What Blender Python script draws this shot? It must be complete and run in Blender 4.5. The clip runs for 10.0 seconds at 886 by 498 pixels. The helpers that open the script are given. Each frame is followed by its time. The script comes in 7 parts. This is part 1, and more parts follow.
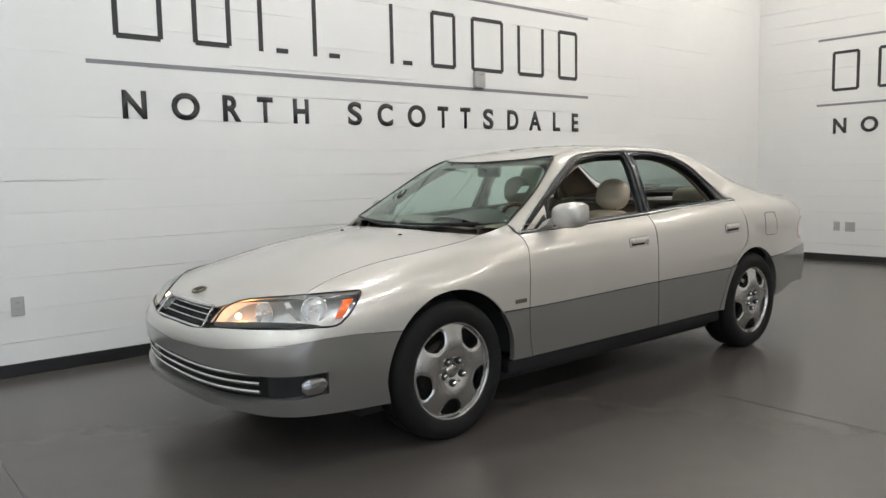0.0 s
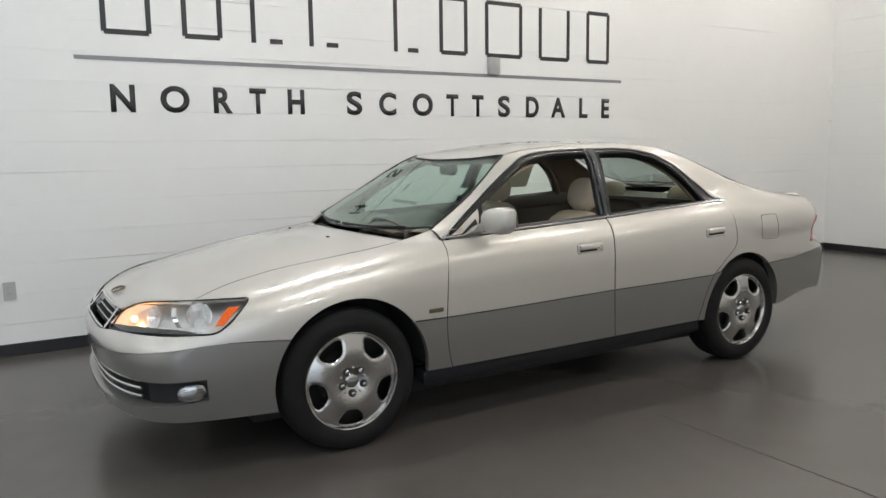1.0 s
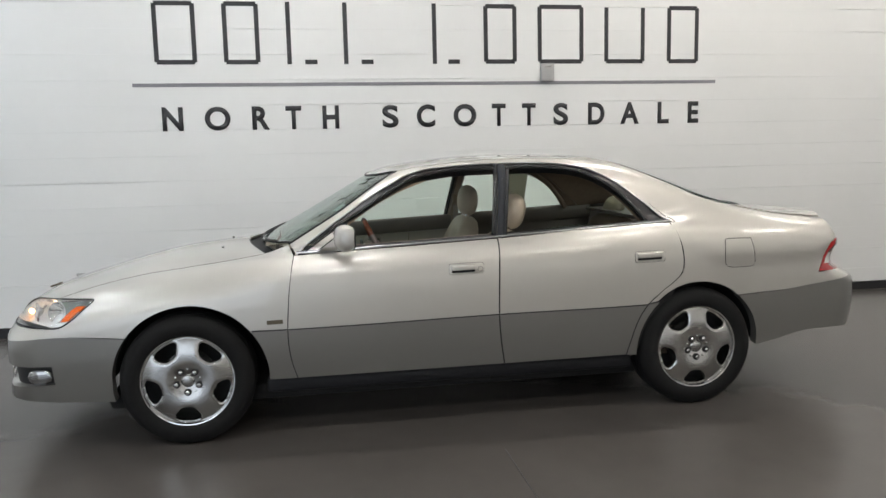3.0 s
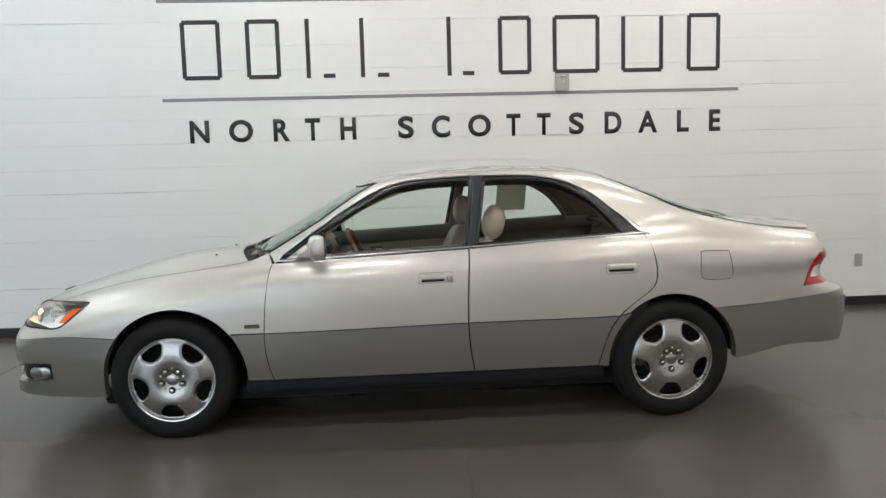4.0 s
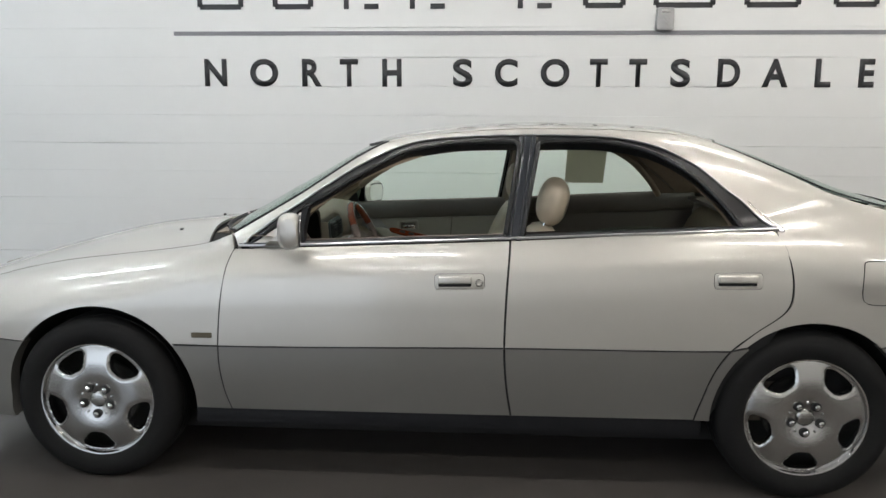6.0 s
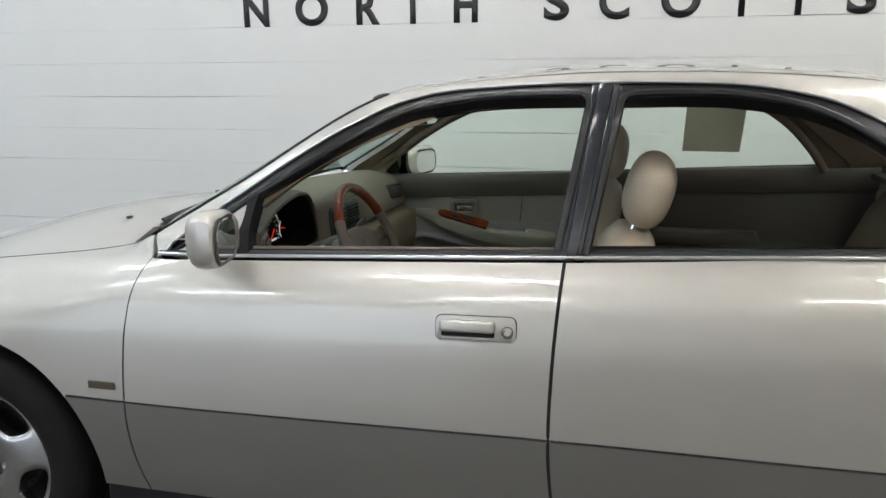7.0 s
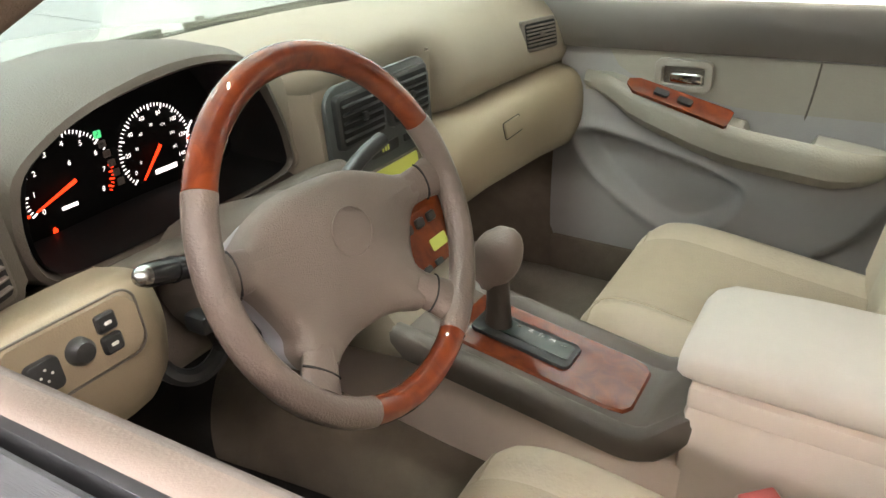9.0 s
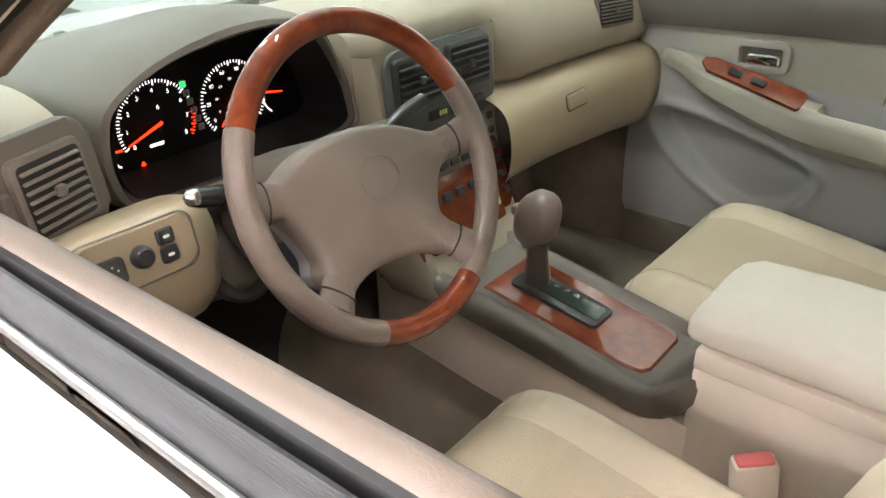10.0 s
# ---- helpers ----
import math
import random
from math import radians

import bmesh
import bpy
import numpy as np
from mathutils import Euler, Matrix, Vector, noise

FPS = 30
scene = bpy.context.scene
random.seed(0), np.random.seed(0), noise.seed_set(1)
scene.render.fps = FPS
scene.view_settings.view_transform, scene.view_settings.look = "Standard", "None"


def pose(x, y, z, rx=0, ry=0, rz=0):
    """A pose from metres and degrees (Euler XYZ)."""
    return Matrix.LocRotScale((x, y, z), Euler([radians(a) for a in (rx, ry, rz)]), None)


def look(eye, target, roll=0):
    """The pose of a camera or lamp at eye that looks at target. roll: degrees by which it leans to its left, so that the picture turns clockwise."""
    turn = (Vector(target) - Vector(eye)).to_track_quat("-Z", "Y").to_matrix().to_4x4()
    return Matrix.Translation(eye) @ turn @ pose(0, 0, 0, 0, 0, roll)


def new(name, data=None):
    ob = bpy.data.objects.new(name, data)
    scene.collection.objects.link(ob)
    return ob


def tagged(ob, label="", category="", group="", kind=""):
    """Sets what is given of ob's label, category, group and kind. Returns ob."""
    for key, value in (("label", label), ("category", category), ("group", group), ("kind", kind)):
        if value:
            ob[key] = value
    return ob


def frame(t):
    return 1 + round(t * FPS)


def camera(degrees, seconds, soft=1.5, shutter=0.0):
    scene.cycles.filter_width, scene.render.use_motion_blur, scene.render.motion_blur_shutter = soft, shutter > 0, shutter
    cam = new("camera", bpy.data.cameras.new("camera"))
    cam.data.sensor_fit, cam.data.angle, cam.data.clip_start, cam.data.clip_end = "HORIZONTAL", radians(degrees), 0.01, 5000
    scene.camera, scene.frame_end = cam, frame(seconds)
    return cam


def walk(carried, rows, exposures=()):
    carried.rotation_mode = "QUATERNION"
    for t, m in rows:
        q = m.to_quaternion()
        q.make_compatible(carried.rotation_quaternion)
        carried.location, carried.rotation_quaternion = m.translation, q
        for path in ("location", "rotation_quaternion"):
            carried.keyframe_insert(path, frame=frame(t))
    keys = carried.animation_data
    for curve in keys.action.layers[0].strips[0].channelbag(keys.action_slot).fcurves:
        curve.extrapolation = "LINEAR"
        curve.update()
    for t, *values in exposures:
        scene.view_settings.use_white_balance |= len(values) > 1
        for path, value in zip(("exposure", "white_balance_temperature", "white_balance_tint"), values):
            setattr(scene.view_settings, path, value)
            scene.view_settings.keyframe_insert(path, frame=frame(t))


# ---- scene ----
cam = camera(60.9, 10.0, soft=1.5)
PATH = [
    (0, (-3.506, -3.425, 1.218), (-2.24, -1.889, 1.02), -1.2),
    (0.5, (-3.131, -3.69, 1.291), (-1.968, -2.081, 1.053), -1.2),
    (1, (-2.669, -3.857, 1.342), (-1.646, -2.159, 1.081), -0.8),
    (1.5, (-2.172, -4.074, 1.364), (-1.317, -2.288, 1.084), -0.6),
    (2, (-1.658, -4.227, 1.368), (-0.984, -2.364, 1.093), -0.7),
    (2.5, (-1.145, -4.455, 1.381), (-0.661, -2.534, 1.108), -1.0),
    (3, (-0.679, -4.582, 1.386), (-0.353, -2.624, 1.141), -1.3),
    (4.5, (-0.039, -4.805, 1.423), (0.021, -2.818, 1.197), -1.3),
    (5, (-0.009, -4.538, 1.403), (0.006, -2.554, 1.152), -0.8),
    (6.5, (0.279, -2.972, 1.38), (0.023, -1.026, 0.996), 0.2),
    (7, (0.36, -2.403, 1.364), (-0.092, -0.509, 0.908), -0.4),
    (7.5, (0.307, -1.862, 1.33), (-0.311, -0.044, 0.771), -0.6),
    (8, (0.232, -1.372, 1.292), (-0.55, 0.34, 0.616), -0.9),
    (8.5, (0.121, -1.024, 1.235), (-0.737, 0.586, 0.417), -0.4),
    (9, (0.056, -0.87, 1.196), (-0.841, 0.667, 0.284), -0.5),
    (9.5, (0.071, -0.869, 1.203), (-0.917, 0.593, 0.262), -0.8),
    (10, (0.199, -0.889, 1.207), (-0.933, 0.452, 0.248), -1.0),
]
walk(cam, [(t, look(eye, target, roll)) for t, eye, target, roll in PATH],
     exposures=[(0, -0.24, 6450, 10), (3.0, -0.24, 6400, 10), (6.5, -0.20, 6350, 9.5), (7.2, -0.16, 6300, 9.5), (8.0, -0.10, 6350, 9.5), (8.25, 0.45, 6600, 10.5), (8.5, 1.12, 7350, 15), (8.8, 1.78, 7020, 16.5), (9.2, 1.98, 6860, 17), (10, 1.96, 6780, 17)])

# ---- light: a closed showroom bay under rows of tube lamps ----
world = bpy.data.worlds.new("world")
scene.world = world
world.use_nodes = True
world.node_tree.nodes["Background"].inputs[0].default_value = (0.05, 0.05, 0.05, 1)
WALL_Y, WALL_X, ROOM_W, ROOM_S, ROOM_H = 1.908, 6.58, -9.5, -9.0, 4.6

# daylight through the wide door opening in the wall opposite the lettering
DOOR_X, DOOR_W, DOOR_H = -5.0, 7.0, 3.6
sky_light = bpy.data.lights.new("doorway_daylight", "AREA")
sky_light.shape, sky_light.size, sky_light.size_y, sky_light.energy, sky_light.color = "RECTANGLE", DOOR_W - 0.1, DOOR_H - 0.1, 145, (0.83, 0.91, 1.0)
new("doorway_daylight", sky_light).matrix_world = look((DOOR_X, ROOM_S - 0.1, DOOR_H / 2), (DOOR_X, 0, DOOR_H / 2))


# ---- materials ----
def shader(name, color=(0.5, 0.5, 0.5), rough=0.5, metal=0.0, vary=0.0, scale=8.0, bump=0.0, bump_scale=60.0, coat=0.0, coat_rough=0.03, coat_ior=1.5,
           spec=0.5, emit=None, power=0.0, sheen=0.0, rough_vary=0.0, stretch=(1, 1, 1), flake=0.0):
    """A procedural surface: base colour varied at two scales, grain relief, gloss that wanders, clear coat."""
    m = bpy.data.materials.new(name)
    m.use_nodes = True
    nt = m.node_tree
    n, link = nt.nodes, nt.links.new
    b = n["Principled BSDF"]
    b.inputs["Base Color"].default_value = (*color, 1)
    b.inputs["Roughness"].default_value = rough
    b.inputs["Metallic"].default_value = metal
    b.inputs["Specular IOR Level"].default_value = spec
    b.inputs["Coat Weight"].default_value = coat
    b.inputs["Coat Roughness"].default_value = coat_rough
    b.inputs["Coat IOR"].default_value = coat_ior
    b.inputs["Sheen Weight"].default_value = sheen
    if emit:
        b.inputs["Emission Color"].default_value = (*emit, 1)
        b.inputs["Emission Strength"].default_value = power
    where = None
    if vary or bump or rough_vary or flake:
        where = n.new("ShaderNodeTexCoord")
        mapping = n.new("ShaderNodeMapping")
        mapping.inputs["Scale"].default_value = stretch
        link(where.outputs["Object"], mapping.inputs[0])
        where = mapping

    def clouds(size, detail=4.0):
        t = n.new("ShaderNodeTexNoise")
        t.inputs["Scale"].default_value = size
        t.inputs["Detail"].default_value = detail
        link(where.outputs[0], t.inputs["Vector"])
        return t
    if vary:
        big, fine = clouds(scale), clouds(scale * 9)
        both = n.new("ShaderNodeMath")
        both.operation = "MULTIPLY_ADD"
        both.inputs[1].default_value = 0.4
        link(fine.outputs[0], both.inputs[0])
        link(big.outputs[0], both.inputs[2])
        span = n.new("ShaderNodeMapRange")
        span.inputs[1].default_value, span.inputs[2].default_value = 0.35, 1.05
        span.inputs[3].default_value, span.inputs[4].default_value = 1 - vary, 1 + vary
        link(both.outputs[0], span.inputs[0])
        mix = n.new("ShaderNodeMix")
        mix.data_type, mix.blend_type = "RGBA", "MULTIPLY"
        mix.inputs["Factor"].default_value = 1
        mix.inputs[6].default_value = (*color, 1)
        link(span.outputs[0], mix.inputs[7])
        link(mix.outputs[2], b.inputs["Base Color"])
    if rough_vary:
        t = clouds(scale * 0.7, 6)
        span = n.new("ShaderNodeMapRange")
        span.inputs[1].default_value, span.inputs[2].default_value = 0.3, 0.7
        span.inputs[3].default_value, span.inputs[4].default_value = max(rough - rough_vary, 0.02), rough + rough_vary
        link(t.outputs[0], span.inputs[0])
        link(span.outputs[0], b.inputs["Roughness"])
    if bump:
        t = clouds(bump_scale, 3)
        bp = n.new("ShaderNodeBump")
        bp.inputs["Strength"].default_value = bump
        bp.inputs["Distance"].default_value = 0.002
        link(t.outputs[0], bp.inputs["Height"])
        link(bp.outputs[0], b.inputs["Normal"])
    return m


def pane_shader(name, color):
    """Thin tinted pane: clear through, with gloss that grows towards grazing views."""
    m = bpy.data.materials.new(name)
    m.use_nodes = True
    nt = m.node_tree
    n, link = nt.nodes, nt.links.new
    n.remove(n["Principled BSDF"])
    clear, gloss, mix = n.new("ShaderNodeBsdfTransparent"), n.new("ShaderNodeBsdfGlossy"), n.new("ShaderNodeMixShader")
    clear.inputs[0].default_value = (*color, 1)
    gloss.inputs["Roughness"].default_value = 0.0
    gloss.inputs["Color"].default_value = (0.9, 0.95, 0.93, 1)
    side = n.new("ShaderNodeLayerWeight")
    side.inputs["Blend"].default_value = 0.5
    power, span = n.new("ShaderNodeMath"), n.new("ShaderNodeMath")
    power.operation, power.inputs[1].default_value = "POWER", 5.0
    span.operation, span.inputs[1].default_value, span.inputs[2].default_value = "MULTIPLY_ADD", 0.95, 0.028
    link(side.outputs["Facing"], power.inputs[0])
    link(power.outputs[0], span.inputs[0])
    link(span.outputs[0], mix.inputs[0])
    link(clear.outputs[0], mix.inputs[1])
    link(gloss.outputs[0], mix.inputs[2])
    link(mix.outputs[0], n["Material Output"].inputs[0])
    return m


PAINT = shader("champagne_pearl_paint", (0.590, 0.566, 0.522), 0.40, metal=0.66, coat=1.0, coat_rough=0.015, coat_ior=1.6, vary=0.02, scale=3)
PAINT_LOW = shader("taupe_grey_paint", (0.212, 0.204, 0.190), 0.38, metal=0.45, coat=1.0, coat_rough=0.04, vary=0.03, scale=3, bump=0.02, bump_scale=900)
CHROME = shader("chrome", (0.80, 0.80, 0.80), 0.06, metal=1.0)
MOULDING = shader("bright_moulding", (0.62, 0.62, 0.62), 0.28, metal=1.0, vary=0.12, scale=15)
SATIN = shader("satin_silver", (0.62, 0.61, 0.60), 0.24, metal=1.0, vary=0.05, scale=20)
ALLOY = shader("polished_alloy", (0.50, 0.495, 0.488), 0.22, metal=1.0, vary=0.03, scale=14)
TYRE = shader("tyre_rubber", (0.012, 0.0117, 0.0115), 0.75, spec=0.18, vary=0.18, scale=12, bump=0.3, bump_scale=200)
RUBBER = shader("black_rubber_seal", (0.012, 0.012, 0.013), 0.45, spec=0.35, vary=0.1, scale=30)
TRIM_BLACK = shader("gloss_black_pillar_trim", (0.011, 0.014, 0.021), 0.22, coat=0.7, coat_rough=0.16, vary=0.1, scale=20)
GREY_TRIM = shader("satin_grey_window_moulding", (0.009, 0.009, 0.010), 0.32, vary=0.06, scale=20)
SEAL = shader("soft_black_seal", (0.007, 0.007, 0.008), 0.27, vary=0.1, scale=30)
WORN_RUBBER = shader("weathered_grey_rubber", (0.027, 0.028, 0.031), 0.5, vary=0.25, scale=9, bump=0.2, bump_scale=300, stretch=(0.25, 3, 3))
BROWN_TRIM = shader("brown_cloth_edge_trim", (0.19, 0.135, 0.095), 0.8, vary=0.1, scale=40, bump=0.3, bump_scale=500)
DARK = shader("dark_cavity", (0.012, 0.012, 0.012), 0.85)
SILL_BLACK = shader("matt_black_sill", (0.012, 0.012, 0.014), 0.6, spec=0.25, vary=0.1, scale=12)
BRONZE = shader("dark_bronze_badge", (0.13, 0.11, 0.075), 0.35, metal=0.6)
PLASTIC = shader("black_plastic", (0.022, 0.022, 0.023), 0.38, vary=0.1, scale=40, bump=0.15, bump_scale=700)
GLOSS_PLASTIC = shader("glossy_black_plastic", (0.014, 0.014, 0.015), 0.22, vary=0.1, scale=40)
SCREEN = pane_shader("green_tinted_glass", (0.918, 0.978, 0.942))
WINDSCREEN = pane_shader("green_shaded_windscreen_glass", (0.745, 0.825, 0.80))
LENS = pane_shader("clear_lens", (0.98, 0.98, 0.98))
REFLECTOR = shader("lamp_reflector", (0.78, 0.78, 0.77), 0.22, metal=0.8)
FACETS = shader("faceted_lamp_reflector", (0.74, 0.74, 0.73), 0.30, metal=0.55, bump=1.0, bump_scale=75)
AMBER = shader("amber_lens", (0.78, 0.13, 0.01), 0.12, coat=0.5, emit=(1.0, 0.16, 0.01), power=0.16)
RED = shader("red_lens", (0.42, 0.008, 0.01), 0.10, coat=0.8, vary=0.1, scale=90)
FOG = shader("fog_lamp_glass", (0.42, 0.42, 0.42), 0.10, metal=1.0, coat=0.8, vary=0.25, scale=40)
CLEAR_WHITE = shader("clear_reverse_lens", (0.75, 0.70, 0.68), 0.12, coat=0.8, vary=0.08, scale=120)
BULB = shader("lit_marker_bulb", (1, 0.8, 0.5), 0.3, emit=(1.0, 0.42, 0.13), power=45)
BEIGE = shader("beige_soft_vinyl", (0.285, 0.238, 0.186), 0.55, vary=0.05, scale=6, bump=0.35, bump_scale=500)
BEIGE_LIGHT = shader("light_beige_plastic", (0.295, 0.233, 0.160), 0.42, vary=0.04, scale=6, bump=0.2, bump_scale=600)
# seat leather darkened to hold the shade at the back of the cabin
SHADED_LEATHER = shader("shaded_rear_leather", (0.25, 0.205, 0.145), 0.5, vary=0.08, scale=5, bump=0.5, bump_scale=160)
# dash beige darkened for dimmer light; BEIGE is its lighter, lit counterpart
POD = shader("shade_darkened_beige_vinyl", (0.098, 0.081, 0.066), 0.55, vary=0.05, scale=6, bump=0.35, bump_scale=500)
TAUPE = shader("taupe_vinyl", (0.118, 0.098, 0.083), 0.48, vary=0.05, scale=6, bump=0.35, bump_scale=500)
DOORTRIM = shader("pale_grey_beige_vinyl", (0.336, 0.298, 0.260), 0.5, vary=0.04, scale=6, bump=0.3, bump_scale=500)
LEATHER = shader("perforated_beige_leather", (0.58, 0.492, 0.380), 0.46, vary=0.08, scale=5, bump=0.5, bump_scale=160, rough_vary=0.06)
PANEL_LEATHER = shader("perforated_tan_leather", (0.48, 0.40, 0.295), 0.5, vary=0.08, scale=6, bump=0.7, bump_scale=320, rough_vary=0.06)
WHEEL_LEATHER = shader("taupe_wheel_leather", (0.148, 0.112, 0.096), 0.36, vary=0.08, scale=12, bump=0.4, bump_scale=400)
PAD = shader("taupe_airbag_cover", (0.160, 0.126, 0.107), 0.5, vary=0.05, scale=8, bump=0.35, bump_scale=600)
CARPET = shader("tan_carpet", (0.150, 0.117, 0.085), 0.95, vary=0.2, scale=25, bump=0.9, bump_scale=900, sheen=0.3)
# footwell carpet with the low light under the dash put into its colour
SHADE_CARPET = shader("shade_brown_footwell_carpet", (0.150, 0.118, 0.092), 0.95, vary=0.2, scale=25, bump=0.9, bump_scale=700)
CONSOLE = shader("dark_taupe_console", (0.128, 0.104, 0.089), 0.42, vary=0.06, scale=12, bump=0.25, bump_scale=600)
# near black puts the shade of the driver's footwell into the colour
SHADE_MAT = shader("footwell_shade_black", (0.012, 0.011, 0.010), 0.95, vary=0.3, scale=25, bump=0.9, bump_scale=700)
ARMREST = shader("pinkish_cream_vinyl", (0.73, 0.645, 0.575), 0.45, vary=0.05, scale=6, bump=0.4, bump_scale=260)
PALE_BOX = shader("pale_pinkish_plastic", (0.76, 0.64, 0.56), 0.45, vary=0.04, scale=8, bump=0.2, bump_scale=500)
FIELD = shader("cream_door_leather", (0.350, 0.318, 0.268), 0.5, vary=0.06, scale=5, bump=0.4, bump_scale=200)
DOOR_GREY = shader("cool_grey_door_vinyl", (0.325, 0.308, 0.305), 0.5, vary=0.05, scale=6, bump=0.3, bump_scale=500)
DOOR_TOP = shader("slate_taupe_door_top", (0.128, 0.110, 0.098), 0.48, vary=0.05, scale=6, bump=0.15, bump_scale=400)
# door top trim, its upper face coloured lighter for overhead light
SILL_CAP = shader("top_lit_sill_cap", (0.160, 0.126, 0.104), 0.5, vary=0.05, scale=6, bump=0.15, bump_scale=400)
HUB = shader("satin_lavender_grey_plastic", (0.30, 0.28, 0.30), 0.35, vary=0.05, scale=20)
LEVER = shader("dark_brown_lever_leather", (0.055, 0.043, 0.036), 0.42, vary=0.1, scale=20, bump=0.3, bump_scale=300)
HEADLINER = shader("beige_headliner_cloth", (0.240, 0.204, 0.160), 0.9, vary=0.06, scale=20, bump=0.4, bump_scale=800)
GAUGE = shader("black_gauge_face", (0.003, 0.003, 0.003), 0.6, spec=0.08)
SHROUD = shader("black_shroud", (0.008, 0.008, 0.008), 0.6, spec=0.15, vary=0.1, scale=30)
MARKS = shader("lit_gauge_marks", (0.8, 0.8, 0.8), 0.5, emit=(1.0, 0.96, 0.92), power=0.55)
NEEDLE = shader("lit_red_needle", (0.8, 0.05, 0.02), 0.5, emit=(1.0, 0.035, 0.006), power=0.8)
GREEN_LIT = shader("lit_green_mark", (0.05, 0.6, 0.2), 0.5, emit=(0.05, 0.75, 0.25), power=0.25)
LCD = shader("lit_yellow_green_display", (0.36, 0.38, 0.07), 0.3, emit=(0.62, 0.66, 0.14), power=0.05)
BUCKLE = shader("salmon_release_button", (0.80, 0.19, 0.18), 0.4)
PAPER = shader("grey_paper_sheet", (0.42, 0.40, 0.36), 0.8, vary=0.05, scale=30)
nt = PAPER.node_tree
glow, through_sheet = nt.nodes.new("ShaderNodeBsdfTranslucent"), nt.nodes.new("ShaderNodeMixShader")
glow.inputs[0].default_value = (0.62, 0.60, 0.52, 1)
through_sheet.inputs[0].default_value = 0.6
nt.links.new(nt.nodes["Principled BSDF"].outputs[0], through_sheet.inputs[1])
nt.links.new(glow.outputs[0], through_sheet.inputs[2])
nt.links.new(through_sheet.outputs[0], nt.nodes["Material Output"].inputs[0])
MIRROR = shader("mirror_silver", (0.9, 0.9, 0.9), 0.01, metal=1.0)


def wood_shader():
    """Glossy reddish-brown burl veneer under lacquer."""
    m = shader("lacquered_burl_wood", (0.30, 0.06, 0.015), 0.6, coat=1.0, coat_rough=0.03, spec=0.15)
    nt = m.node_tree
    where = nt.nodes.new("ShaderNodeTexCoord")
    wave = nt.nodes.new("ShaderNodeTexNoise")
    wave.inputs["Scale"].default_value, wave.inputs["Detail"].default_value, wave.inputs["Distortion"].default_value = 32, 6, 1.2
    ramp = nt.nodes.new("ShaderNodeValToRGB")
    ramp.color_ramp.elements[0].position, ramp.color_ramp.elements[0].color = 0.32, (0.105, 0.015, 0.003, 1)
    ramp.color_ramp.elements[1].position, ramp.color_ramp.elements[1].color = 0.70, (0.205, 0.036, 0.006, 1)
    nt.links.new(where.outputs["Object"], wave.inputs["Vector"])
    nt.links.new(wave.outputs[0], ramp.inputs[0])
    nt.links.new(ramp.outputs[0], nt.nodes["Principled BSDF"].inputs["Base Color"])
    return m


WOOD = wood_shader()
WALL = shader("white_painted_block", (0.785, 0.785, 0.775), 0.55, vary=0.025, scale=1.3, bump=0.25, bump_scale=45)
CEILING = shader("white_ceiling", (0.72, 0.72, 0.71), 0.8, vary=0.03, scale=1.0)
FLOOR = shader("dark_grey_sealed_concrete", (0.086, 0.077, 0.070), 0.25, spec=0.46, vary=0.12, scale=0.7, bump=0.05, bump_scale=70)
JOINT = shader("dirty_floor_joint", (0.030, 0.028, 0.026), 0.6, vary=0.2, scale=3)
BASE = shader("black_rubber_baseboard", (0.015, 0.015, 0.016), 0.4, vary=0.1, scale=6)
INK = shader("charcoal_wall_lettering", (0.030, 0.030, 0.033), 0.55, vary=0.06, scale=5)
RULE = shader("grey_wall_rule", (0.23, 0.23, 0.25), 0.55, vary=0.04, scale=5)
PLATE = shader("grey_outlet_plastic", (0.40, 0.395, 0.39), 0.45, vary=0.05, scale=20)
WHITE_PLASTIC = shader("white_plastic", (0.74, 0.73, 0.70), 0.4, vary=0.03, scale=20)
TUBES = [shader("cool_lamp_tube", (1, 1, 1), 0.5, emit=(0.90, 0.965, 1.0), power=134), shader("white_lamp_tube", (1, 1, 1), 0.5, emit=(1.0, 0.98, 0.945), power=136), shader("warm_lamp_tube", (1, 1, 1), 0.5, emit=(1.0, 0.945, 0.865), power=128)]


# ---- building helpers ----
def part(name, bm, material, parent=None, label="", smooth=True):
    """One mesh object out of a bmesh, under a thing or a part."""
    bmesh.ops.recalc_face_normals(bm, faces=bm.faces)
    me = bpy.data.meshes.new(name)
    bm.to_mesh(me)
    bm.free()
    if smooth:
        me.polygons.foreach_set("use_smooth", [True] * len(me.polygons))
        me.set_sharp_from_angle(angle=radians(38))
    me.materials.append(material)
    ob = new(name, me)
    if parent:
        ob.parent = parent
    if label:
        ob["label"] = label
    return ob


def mesh_part(name, verts, faces, material, parent=None, label="", normals=None):
    me = bpy.data.meshes.new(name)
    me.from_pydata([tuple(map(float, v)) for v in verts], [], [tuple(map(int, f)) for f in faces])
    me.polygons.foreach_set("use_smooth", [True] * len(me.polygons))
    me.materials.append(material)
    me.update()
    if normals is not None:
        me.normals_split_custom_set_from_vertices([tuple(map(float, q)) for q in normals])
    ob = new(name, me)
    if parent:
        ob.parent = parent
    if label:
        ob["label"] = label
    return ob


def thing(name, label, category, group="", kind="", at=(0, 0, 0)):
    ob = new(name)
    ob.location = at
    ob.empty_display_size = 0.1
    return tagged(ob, label, category, group, kind)


